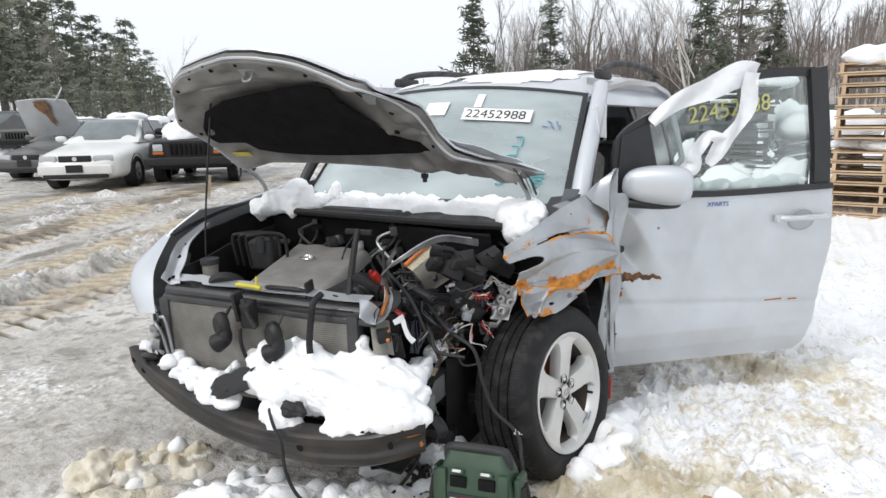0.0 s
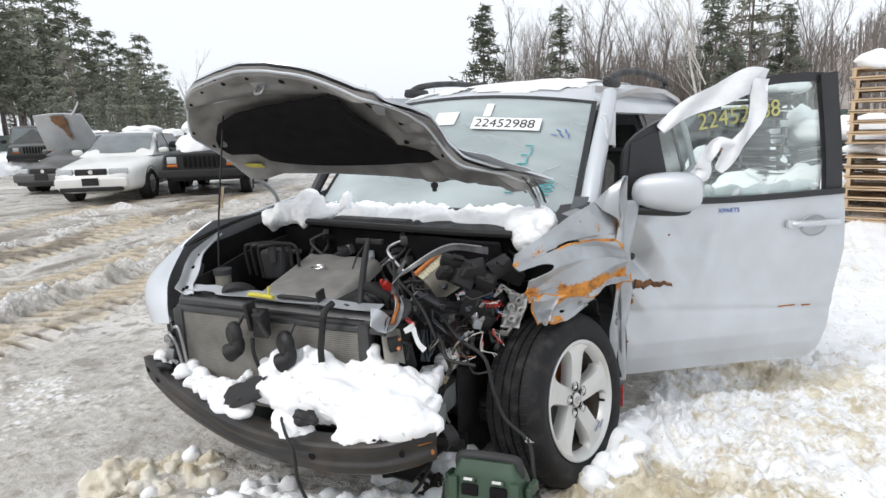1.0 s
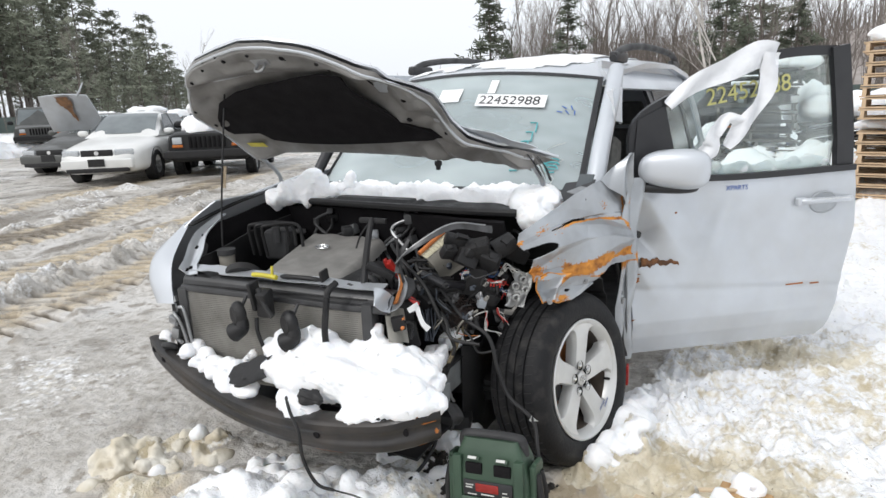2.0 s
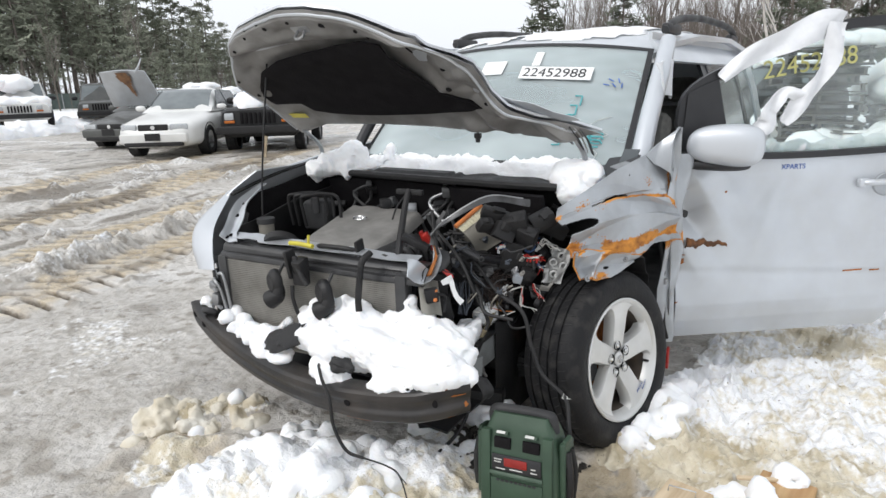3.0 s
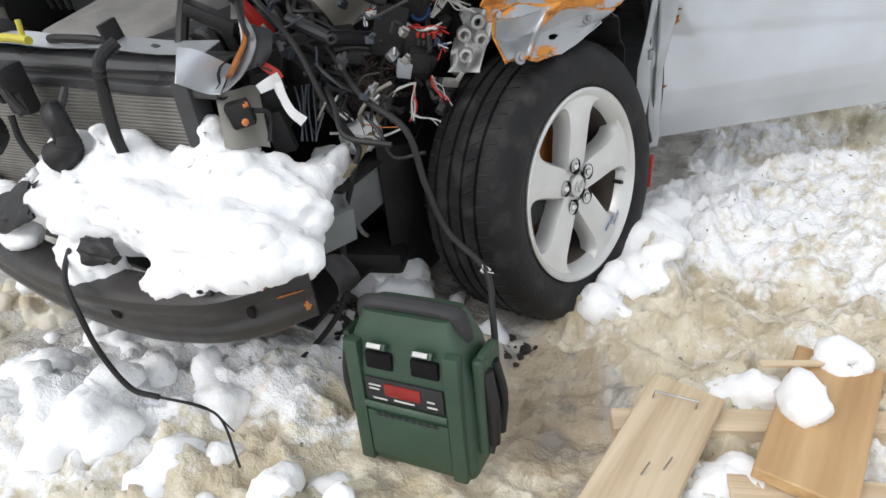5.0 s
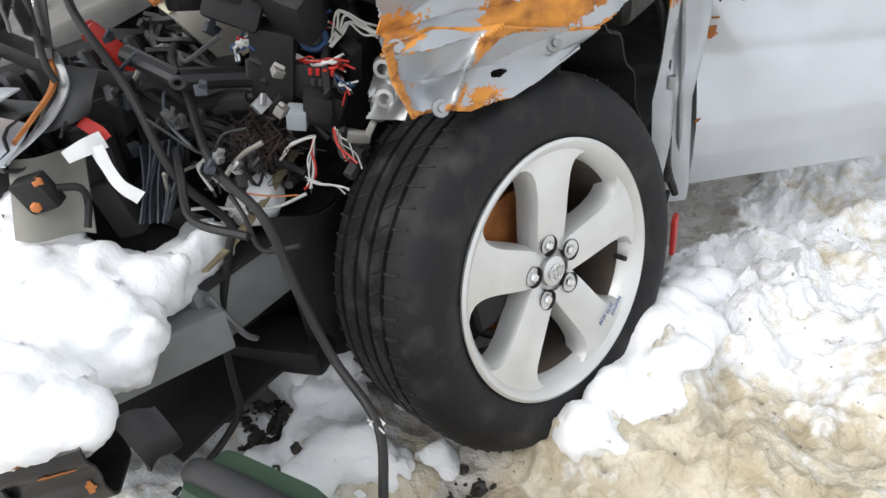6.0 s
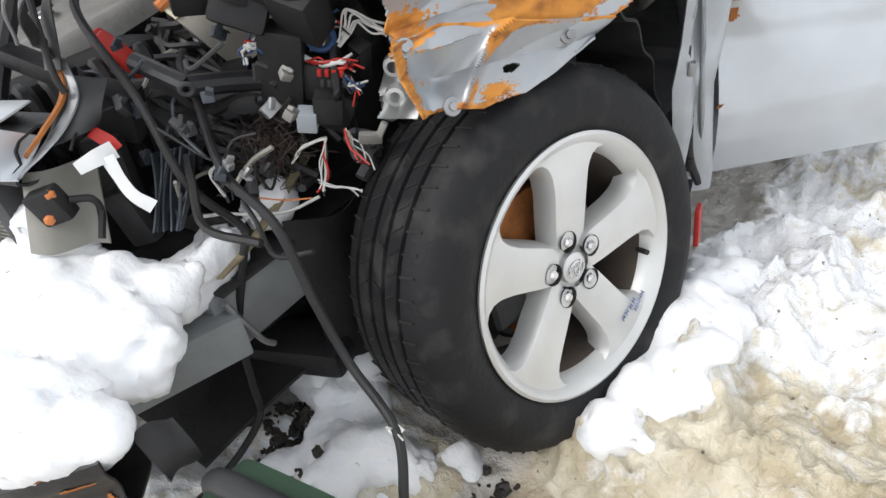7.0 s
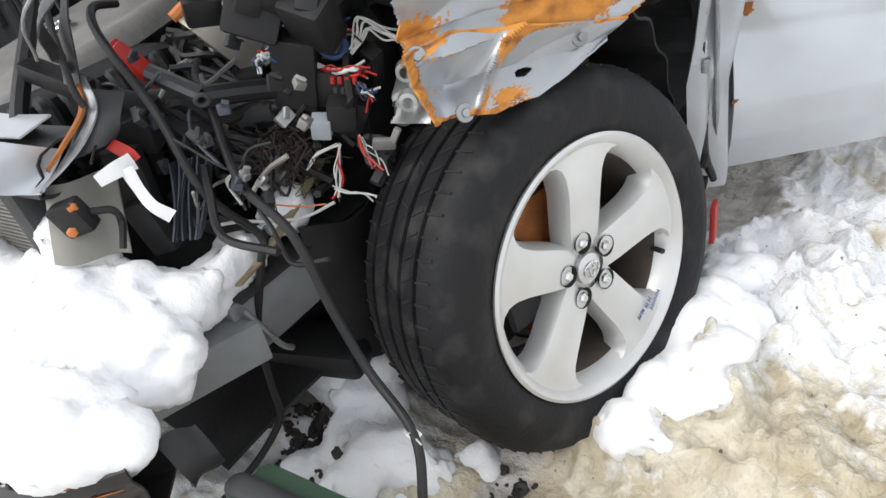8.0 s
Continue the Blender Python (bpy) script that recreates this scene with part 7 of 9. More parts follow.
def casting_fn(u, v):
    """A bright die-cast lamp bracket with swelling bosses."""
    x = 0.625 + 0.085 * u + 0.018 * v
    y = -0.115 + 0.075 * v + 0.02 * u
    z = 0.695 + 0.135 * v
    swell = 0.016 * math.exp(-(((u - 0.55) / 0.25) ** 2 + ((v - 0.30) / 0.18) ** 2)) + 0.010 * math.sin(9 * u + 2) * math.sin(8 * v)
    return (x + 0.5 * swell, y - swell, z)


cast = part("cast_bracket", sheet(casting_fn, 26, 26, 0.014, lambda u, v: (u - 0.55) ** 2 + (v - 0.80) ** 2 > 0.006 and 0.10 * math.sin(11 * v) + 0.06 < u), ALLOY, suv, "bright cast aluminium bracket", smooth=50)
for a, b in ((0.55, 0.80), (0.45, 0.30), (0.80, 0.52), (0.25, 0.62)):
    part("bracket_boss", moved(lathe([(0.010, 0.004), (0.017, 0.003), (0.020, -0.014)], 16, True), Matrix.Translation(Vector(casting_fn(a, b)) + Vector((0.008, -0.012, 0.002))) @ pose(0, 0, 0, 0, 0, -60)), ALLOY, cast)

# ---- booster pack and broken pallet beside the wheel ----
bz = -0.005
booster = thing("booster_pack", "dark green portable jump starter with red display on slush", "jump starter")
bm_ = pose(0.862, -0.705, 0.060, -9, -4, 6) @ Matrix.Diagonal((0.94, 0.95, 0.755, 1))


def B(shape):
    return moved(shape, bm_)


def booster_side(u, v):
    """Half shell outline: wide shoulders, narrower at the handle."""
    z = 0.47 * v
    half = np.interp(z, [0, 0.02, 0.06, 0.30, 0.38, 0.44, 0.47], [0.145, 0.150, 0.152, 0.148, 0.135, 0.115, 0.105])
    deep = np.interp(z, [0, 0.02, 0.30, 0.42, 0.47], [0.070, 0.076, 0.076, 0.060, 0.045])
    a = 2 * math.pi * u
    c, s_ = math.cos(a), math.sin(a)
    k = 0.22
    return (half * math.copysign(abs(c) ** k, c), deep * math.copysign(abs(s_) ** k, s_), z)


shell = sheet(lambda u, v: booster_side(u, v), 64, 26)
lid = ([booster_side(i / 64, 1.0) for i in range(64)], [tuple(range(64))])
body = part("body", B(join(shell, lid)), GREEN, booster, smooth=50)
for sx in (-1, 1):
    part("front_rib", B(box((sx * 0.118, -0.070, 0.20), (0.036, 0.030, 0.40), (0, 0, 0), 0.008)), GREEN, body)
    part("clamp_holster", B(join(box((sx * 0.158, 0.005, 0.22), (0.026, 0.10, 0.30), (0, 0, 0), 0.012, 3), box((sx * 0.160, 0.0, 0.36), (0.020, 0.07, 0.05), (0, sx * 12, 0), 0.01))), GREEN, body)
    # black block colours in the shade of a green recess
    part("vent_pocket", B(box((sx * 0.055, -0.072, 0.345), (0.064, 0.014, 0.050), (0, 0, 0), 0.004)), PAD, body)
    part("pocket_brow", B(box((sx * 0.055, -0.076, 0.392), (0.050, 0.016, 0.018), (-30, 0, 0), 0.005)), GREEN, body)
for sx in (-1, 1):
    # white bar above each vent pocket
    part("cap_light", B(box((sx * 0.055, -0.086, 0.400), (0.034, 0.004, 0.012), (-30, 0, 0), 0.002)), WHITE_WIRE, body)
    part("clamp_grip", B(join(tube([(sx * 0.170, -0.02, 0.33), (sx * 0.182, -0.025, 0.22), (sx * 0.176, -0.02, 0.10)], 0.014, 10), tube([(sx * 0.170, 0.02, 0.33), (sx * 0.184, 0.025, 0.22), (sx * 0.176, 0.02, 0.10)], 0.012, 10))), BLACK, body, "black clamp stowed in the holster")
part("lower_panel", B(box((0, -0.078, 0.105), (0.20, 0.008, 0.15), (0, 0, 0), 0.003)), GREEN, body)
part("middle_ledge", B(box((0, -0.080, 0.205), (0.205, 0.018, 0.018), (-20, 0, 0), 0.005)), GREEN, body)
part("handle", B(join(tube([(-0.115, 0, 0.40), (-0.112, -0.01, 0.455), (-0.085, -0.012, 0.478), (0.085, -0.012, 0.478), (0.112, -0.01, 0.455), (0.115, 0, 0.40)], 0.021, 12))), GREY_PLASTIC, booster, "dark grey rubber grip")
panel = part("control_panel", B(box((0, -0.079, 0.255), (0.190, 0.006, 0.075), (0, 0, 0), 0.003)), BLACK_SATIN, booster, "black control panel")
part("display", B(box((-0.002, -0.083, 0.262), (0.088, 0.003, 0.038), (0, 0, 0), 0.001)), RED_LED, panel, "red display window")
for k, (x, z, w) in enumerate(((-0.070, 0.270, 0.03), (-0.072, 0.258, 0.026), (0.068, 0.235, 0.024), (0.0, 0.232, 0.05), (-0.06, 0.228, 0.035), (0.066, 0.252, 0.018))):
    part("panel_mark", B(box((x, -0.0825, z), (w, 0.0012, 0.005))), WHITE_WIRE, panel)
for k in range(9):
    part("model_mark", B(box((-0.07 + 0.0175 * k, -0.0835, 0.175), (0.012, 0.0015, 0.011), (0, 12, 0))), BLACK_SATIN, body)

cable = thing("booster_cable", "black jump lead hanging from the engine bay to the booster", "cable")
part("lead", tube([(0.36, -0.27, 0.86), (0.39, -0.30, 0.845), (0.43, -0.316, 0.813), (0.582, -0.403, 0.733), (0.703, -0.422, 0.676), (0.745, -0.432, 0.555), (0.797, -0.443, 0.455), (0.904, -0.476, 0.402), (0.945, -0.53, 0.33), (0.985, -0.60, 0.25), (1.015, -0.66, 0.18), (1.020, -0.71, 0.13)], 0.0075, 10), BLACK, cable)
part("cable_tie", join(box((0.904, -0.476, 0.402), (0.018, 0.017, 0.006), (20, 30, 0)), tube([(0.90, -0.478, 0.405), (0.905, -0.49, 0.425)], 0.0015, 5), tube([(0.906, -0.478, 0.40), (0.93, -0.488, 0.41)], 0.0015, 5)), WHITE_WIRE, cable)
cable2 = thing("second_cable", "black jump lead drooping over the frame rail", "cable")
part("lead", tube([(0.18, -0.28, 0.965), (0.22, -0.34, 0.975), (0.28, -0.375, 0.938), (0.416, -0.404, 0.835), (0.50, -0.426, 0.707), (0.525, -0.38, 0.60), (0.53, -0.40, 0.56), (0.50, -0.45, 0.42), (0.485, -0.47, 0.28), (0.481, -0.484, 0.20), (0.475, -0.56, 0.15), (0.46, -0.66, 0.12)], 0.0075, 10), BLACK, cable2)
cable3 = thing("dangling_cable", "dark frayed cable over the bumper beam onto the snow", "cable")
part("lead", tube([(0.05, -0.86, 0.50), (0.16, -0.95, 0.49), (0.23, -0.985, 0.44), (0.245, -0.99, 0.34), (0.30, -0.99, 0.26), (0.36, -0.97, 0.24)], 0.0062, 8), BLACK, cable3)
part("frayed_wire", join(tube([(0.36, -0.97, 0.24), (0.44, -0.94, 0.22), (0.49, -0.93, 0.19), (0.56, -0.97, 0.12)], 0.003, 6), tube([(0.36, -0.97, 0.242), (0.45, -0.93, 0.21), (0.52, -0.93, 0.17)], 0.002, 6)), BLACK, cable3)


def board(name, a, b, width, thick, material, parent, z):
    """A sawn board from a to b (plan), top at z."""
    a, b = Vector((*a, 0)), Vector((*b, 0))
    d = b - a
    m = Matrix.Translation(((a.x + b.x) / 2, (a.y + b.y) / 2, z - thick / 2)) @ pose(0, 0, 0, 0, 0, math.degrees(math.atan2(d.y, d.x)))
    ob = part(name, box((0, 0, 0), (d.length, width, thick), (0, 0, 0), 0.003, 1), material, parent)
    ob.matrix_basis = m
    return ob


broken = thing("broken_pallet", "broken wooden pallet of raw pine boards lying in slush", "pallet", m=Matrix.Translation((0.0, 0.04, -0.045)))
board("top_board", (1.285, -0.77), (1.330, -0.385), 0.155, 0.030, WOOD, broken, 0.165)
board("top_board", (1.570, -0.56), (1.610, -0.16), 0.175, 0.032, WOOD_WET, broken, 0.167)
board("stringer", (1.19, -0.83), (1.80, -0.52), 0.045, 0.05, WOOD, broken, 0.134)
board("stringer", (1.20, -0.52), (1.85, -0.22), 0.06, 0.045, WOOD, broken, 0.134)
board("lower_board", (1.46, -0.60), (1.85, -0.44), 0.10, 0.03, WOOD, broken, 0.128)
board("lower_board", (1.25, -0.78), (1.32, -0.38), 0.12, 0.03, WOOD_WET, broken, 0.090)
board("loose_slat", (1.455, -0.265), (1.60, -0.195), 0.018, 0.012, WOOD, broken, 0.180)
part("staple", join(tube([(1.269, -0.455, 0.166), (1.272, -0.458, 0.19), (1.36, -0.450, 0.19), (1.357, -0.449, 0.166)], 0.0022, 6, 1)), STEEL, broken)
for x, y in ((1.30, -0.66), (1.335, -0.63)):
    part("nail", tube([(x, y, 0.165), (x + 0.012, y + 0.004, 0.205)], 0.0018, 6, 1), STEEL, broken)

# ---- snow lying on things ----
rnd = random.Random(4)
pile = [(-0.12, -0.74, 0.60, 0.06), (-0.04, -0.71, 0.635, 0.075), (0.05, -0.70, 0.635, 0.085), (0.13, -0.69, 0.615, 0.08), (0.20, -0.67, 0.585, 0.07), (0.27, -0.66, 0.60, 0.07), (0.315, -0.63, 0.655, 0.045), (0.318, -0.62, 0.705, 0.03),
        (0.38, -0.64, 0.60, 0.08), (0.46, -0.63, 0.575, 0.08), (0.52, -0.62, 0.55, 0.07), (0.56, -0.62, 0.525, 0.055), (0.565, -0.65, 0.50, 0.05), (0.44, -0.56, 0.57, 0.07), (0.50, -0.53, 0.565, 0.06), (0.40, -0.60, 0.50, 0.10), (0.30, -0.64, 0.52, 0.09)]
pile += [(-0.06 + 0.07 * k, -0.79 + 0.012 * math.sin(2.1 * k) + 0.012 * max(0, k - 5), 0.55 + 0.02 * math.sin(1.7 * k), 0.082 - 0.004 * max(0, k - 6)) for k in range(10)]
for k in range(30):
    p = beam_line(0.10 + 0.029 * k + 0.006 * math.sin(2.7 * k))
    if k not in (12, 13, 17, 18):
        pile.append((p.x, p.y + 0.060, p.z + 0.012 + 0.012 * math.sin(1.9 * k), 0.036 if k < 9 else 0.048))
pile += [(-0.40, -0.80, 0.50, 0.05), (-0.32, -0.80, 0.505, 0.05), (-0.24, -0.80, 0.52, 0.055), (-0.48, -0.78, 0.515, 0.04), (-0.22, -0.77, 0.57, 0.035), (-0.55, -0.76, 0.53, 0.035)]
for _ in range(45):
    x, y, z, r = rnd.choice(pile[:27])
    a, b = rnd.uniform(0, 2 * math.pi), rnd.uniform(-0.1, 1.2)
    q = rnd.uniform(0.014, 0.028)
    pile.append((x + (r - 0.3 * q) * math.cos(a) * math.cos(b), y + (r - 0.3 * q) * math.sin(a) * math.cos(b), z + (r - 0.3 * q) * math.sin(b), q))
snow_heap("bumper_snow", "clumped white snow piled on the bumper beam and radiator", pile, None, 3, 0.018, 0.7)
def drift_fn(u, v):
    """Wet snow on the cowl: thin at its ragged front edge, thicker against the glass."""
    q = 2 * u - 1
    n = float(fbm(np.array([[u * 9, 0.3, 0.0]]), 3, 14)[0])
    back = 0.27 + 0.12 * q * q
    front = back - 0.17 - 0.06 * n - 0.05 * max(0, 0.25 - u) * 4
    y = front + (back - front) * v
    lift = (1 - (1 - min(1, 4 * v)) ** 2) * min(1, 14 * u, 14 * (1 - u))
    deep = 0.022 + 0.020 * float(fbm(np.array([[u * 14, v * 3, 0.7]]), 4, 15)[0]) + 0.016 * float(fbm(np.array([[u * 40, v * 9, 0.2]]), 3, 16)[0])
    return (-0.72 + 1.44 * u, y, 1.098 + 0.035 * v - 0.02 * q * q + max(0.004, deep) * lift)


tagged(part("cowl_snow", sheet(drift_fn, 150, 26, 0.012), SNOW, smooth=70), "wet snow lying along the cowl below the windshield", "snow", kind="stuff")
snow_heap("corner_drift", "snow heaped at the far end of the cowl", [(-0.73, -0.06, 1.085, 0.050), (-0.71, -0.02, 1.09, 0.060), (-0.67, 0.03, 1.105, 0.075), (-0.62, 0.09, 1.12, 0.080), (-0.57, 0.14, 1.145, 0.065), (-0.58, 0.04, 1.09, 0.06), (-0.52, 0.11, 1.10, 0.06), (-0.60, 0.13, 1.175, 0.040), (-0.45, 0.13, 1.10, 0.05), (-0.42, 0.20, 1.14, 0.045), (-0.405, 0.20, 1.175, 0.028), (-0.70, 0.10, 1.10, 0.06), (-0.64, 0.18, 1.12, 0.07)], None, 5, 0.018, 0.9)
snow_heap("corner_snow", "snow clods at the base of the windshield pillar", [(0.66, 0.10, 1.10, 0.08), (0.72, 0.16, 1.14, 0.07), (0.76, 0.14, 1.10, 0.06), (0.70, 0.05, 1.05, 0.06), (0.62, 0.14, 1.12, 0.06), (0.77, 0.08, 1.04, 0.04)], None, 7)
rnd = random.Random(4)
for x, y, z, r in ((1.555, -0.35, 0.185, 0.055), (1.62, -0.19, 0.185, 0.05)):
    snow_heap("snow_clod", "white snow clod on the wet board", [(x, y + 0.04, z - 0.045, r), (x + 0.02, y + 0.055, z - 0.055, r * 0.8)], None, int(100 * x))
snow_heap("board_snow", "melting snow between the pallet boards", [(1.44, -0.535, 0.045, 0.06), (1.46, -0.48, 0.045, 0.06), (1.50, -0.52, 0.045, 0.055), (1.42, -0.59, 0.04, 0.05), (1.52, -0.59, 0.045, 0.035), (1.58, -0.57, 0.055, 0.03), (1.64, -0.54, 0.055, 0.03), (1.45, -0.26, 0.05, 0.06), (1.50, -0.24, 0.06, 0.06), (1.40, -0.25, 0.03, 0.05)], None, 37, 0.02, 0.7)
wheel_clods = []
for k in range(34):
    a = rnd.random()
    x, y = 1.0 + 0.14 * rnd.random(), -0.12 + 0.65 * a
    wheel_clods.append((x + 0.03, y, ground_z(x, y) + 0.005, rnd.uniform(0.03, 0.06)))
snow_heap("wheel_snow", "crumbled snow packed against the tyre", wheel_clods + [(1.07, 0.10, 0.05, 0.09), (1.09, 0.20, 0.06, 0.10), (1.11, 0.31, 0.06, 0.09), (1.06, 0.01, 0.02, 0.07), (1.04, 0.17, 0.11, 0.05), (1.06, 0.23, 0.10, 0.055), (1.09, 0.29, 0.08, 0.07), (1.02, 0.08, 0.06, 0.05), (1.04, 0.03, 0.05, 0.06), (1.04, -0.10, 0.04, 0.06)], None, 11, 0.018, 0.5)
heap_clods = []
for k in range(64):
    x, y = rnd.gauss(0.08, 0.30), rnd.gauss(-0.99, 0.16)
    heap_clods.append((x, y, ground_z(x, y) - 0.012, rnd.uniform(0.03, 0.07)))
snow_heap("front_snow", "heap of crumbled snow in front of the bumper", heap_clods, None, 13, 0.022, 0.7)
ridge_clods = []
for k in range(46):
    t = rnd.random()
    x, y = -0.95 + 0.42 * t + rnd.gauss(0, 0.035), -1.06 + 0.34 * t + rnd.gauss(0, 0.05)
    ridge_clods.append((x, y, ground_z(x, y) - 0.010, rnd.uniform(0.022, 0.055)))
snow_heap("slush_ridge", "ridge of tan slush clods thrown up beside the bumper", ridge_clods, SNOW_DIRTY, 53, 0.02, 1.2)
snow_heap("rail_snow", "snow lying in the torn frame rail", [(0.462, -0.255, 0.580, 0.040), (0.455, -0.285, 0.575, 0.045), (0.44, -0.30, 0.57, 0.04), (0.465, -0.39, 0.560, 0.050), (0.475, -0.42, 0.560, 0.055), (0.44, -0.40, 0.555, 0.05), (0.478, -0.46, 0.555, 0.06), (0.47, -0.50, 0.55, 0.06)], None, 25, 0.02, 0.8)
under = [(0.50, -0.32, 0.08, 0.10), (0.54, -0.30, 0.06, 0.08), (0.58, -0.42, 0.05, 0.08), (0.66, -0.44, 0.04, 0.07), (0.72, -0.42, 0.04, 0.06), (0.52, -0.50, 0.05, 0.07), (0.23, -0.46, 0.07, 0.07), (0.32, -0.46, 0.06, 0.06), (0.60, -0.44, 0.03, 0.06), (0.70, -0.40, 0.03, 0.06), (0.42, -0.43, 0.04, 0.05), (0.74, -0.36, 0.03, 0.05)]
under += [(rnd.uniform(0.2, 0.85), rnd.uniform(-0.62, -0.15), 0.02, rnd.uniform(0.025, 0.05)) for _ in range(14)]
snow_heap("under_snow", "snow lumps under the broken front corner", under, None, 19)
snow_heap("snow_block", "white block of snow beside the tyre under the broken corner", [(0.43, -0.30, 0.12, 0.075), (0.47, -0.27, 0.13, 0.08), (0.51, -0.25, 0.12, 0.07), (0.40, -0.33, 0.11, 0.05), (0.46, -0.31, 0.10, 0.07)], None, 43, 0.018, 0.6)
snow_heap("slush_block", "white snow heaped behind the booster box", [(0.66, -0.40, 0.09, 0.075), (0.72, -0.38, 0.09, 0.065), (0.64, -0.47, 0.08, 0.07), (0.77, -0.36, 0.07, 0.055), (0.58, -0.38, 0.08, 0.055), (0.60, -0.43, 0.09, 0.05)], None, 47, 0.018, 0.8)
crumbs = []
for cx, cy, n, wide, top in ((0.46, -0.43, 120, 0.035, 0.045), (0.43, -0.39, 90, 0.035, 0.045), (0.89, -0.28, 12, 0.022, 0.0), (0.85, -0.34, 9, 0.035, 0.0), (0.52, -0.46, 40, 0.05, 0.06)):
    for _ in range(n):
        x, y, r = rnd.gauss(cx, wide), rnd.gauss(cy, wide), 0.004 + 0.013 * rnd.random() ** 2.5
        crumbs.append(lump((x, y, max(ground_z(x, y), top) + 0.2 * r), (r, r * rnd.uniform(0.6, 1.2), r * 0.7), len(crumbs), 0.5, 2))
tagged(part("mud_crumbs", join(*crumbs), MUD), "wet black mud crumbs among the snow lumps", "mud", kind="stuff")


# ---- parked cars ----
def loft(stations, section):
    """Rings of points at each station, skinned and capped."""
    rings = [section(*s) for s in stations]
    n = len(rings[0])
    verts = [p for r in rings for p in r]
    faces = [(k * n + j, k * n + (j + 1) % n, (k + 1) * n + (j + 1) % n, (k + 1) * n + j) for k in range(len(rings) - 1) for j in range(n)]
    return verts, [f[::-1] for f in faces] + [tuple(range(n)), tuple(range(len(verts) - 1, len(verts) - n - 1, -1))]


def body_section(y, lo, hi, w):
    pts = [(-0.86, 0), (-0.97, 0.12), (-1, 0.45), (-0.985, 0.75), (-0.93, 0.93), (-0.8, 1.0), (0, 1.03), (0.8, 1.0), (0.93, 0.93), (0.985, 0.75), (1, 0.45), (0.97, 0.12), (0.86, 0)]
    return [(w * a, y, lo + (hi - lo) * b) for a, b in pts]


def cabin_section(y, lo, hi, w, top):
    pts = [(-w, lo), (-(w + top) / 2 - 0.01, (lo + hi) / 2), (-top, hi - 0.05), (-top * 0.85, hi - 0.01), (0, hi + 0.015), (top * 0.85, hi - 0.01), (top, hi - 0.05), ((w + top) / 2 + 0.01, (lo + hi) / 2), (w, lo)]
    return [(a, y, b) for a, b in pts]


def pane(parent, name, a, b, c, d, material):
    n = (Vector(b) - Vector(a)).cross(Vector(d) - Vector(a)).normalized() * 0.012
    v = [tuple(Vector(p) + n) for p in (a, b, c, d)] + [tuple(Vector(p) - n) for p in (a, b, c, d)]
    return part(name, (v, [(0, 1, 2, 3), (7, 6, 5, 4), (0, 4, 5, 1), (1, 5, 6, 2), (2, 6, 7, 3), (3, 7, 4, 0)]), material, parent, smooth=0)


def car_wheel(parent, x, y, r=0.315):
    s = 1 if x > 0 else -1
    w = part("wheel", moved(lathe([(r * 0.62, 0.0), (r * 0.66, 0.02), (r * 0.9, 0.025), (r, 0.0), (r, -0.18), (r * 0.9, -0.2), (r * 0.6, -0.2)], 32), Matrix.Translation((x, y, r)) @ pose(0, 0, 0, 0, 0, 0 if s > 0 else 180)), RUBBER, parent)
    rim = [lathe([(r * 0.64, 0.0), (r * 0.6, -0.01), (r * 0.58, -0.06), (0.0, -0.06)], 24), lathe([(0.0, -0.005), (0.05, -0.01), (0.06, -0.05)], 16)]
    rim += [moved(box((-0.02, 0, r * 0.33), (0.03, 0.05, r * 0.56), (0, 0, 0), 0.008), pose(0, 0, 0, 60 * k, 0, 0)) for k in range(6)]
    part("rim", moved(join(*rim), Matrix.Translation((x, y, r)) @ pose(0, 0, 0, 0, 0, 0 if s > 0 else 180)), STEEL, w)


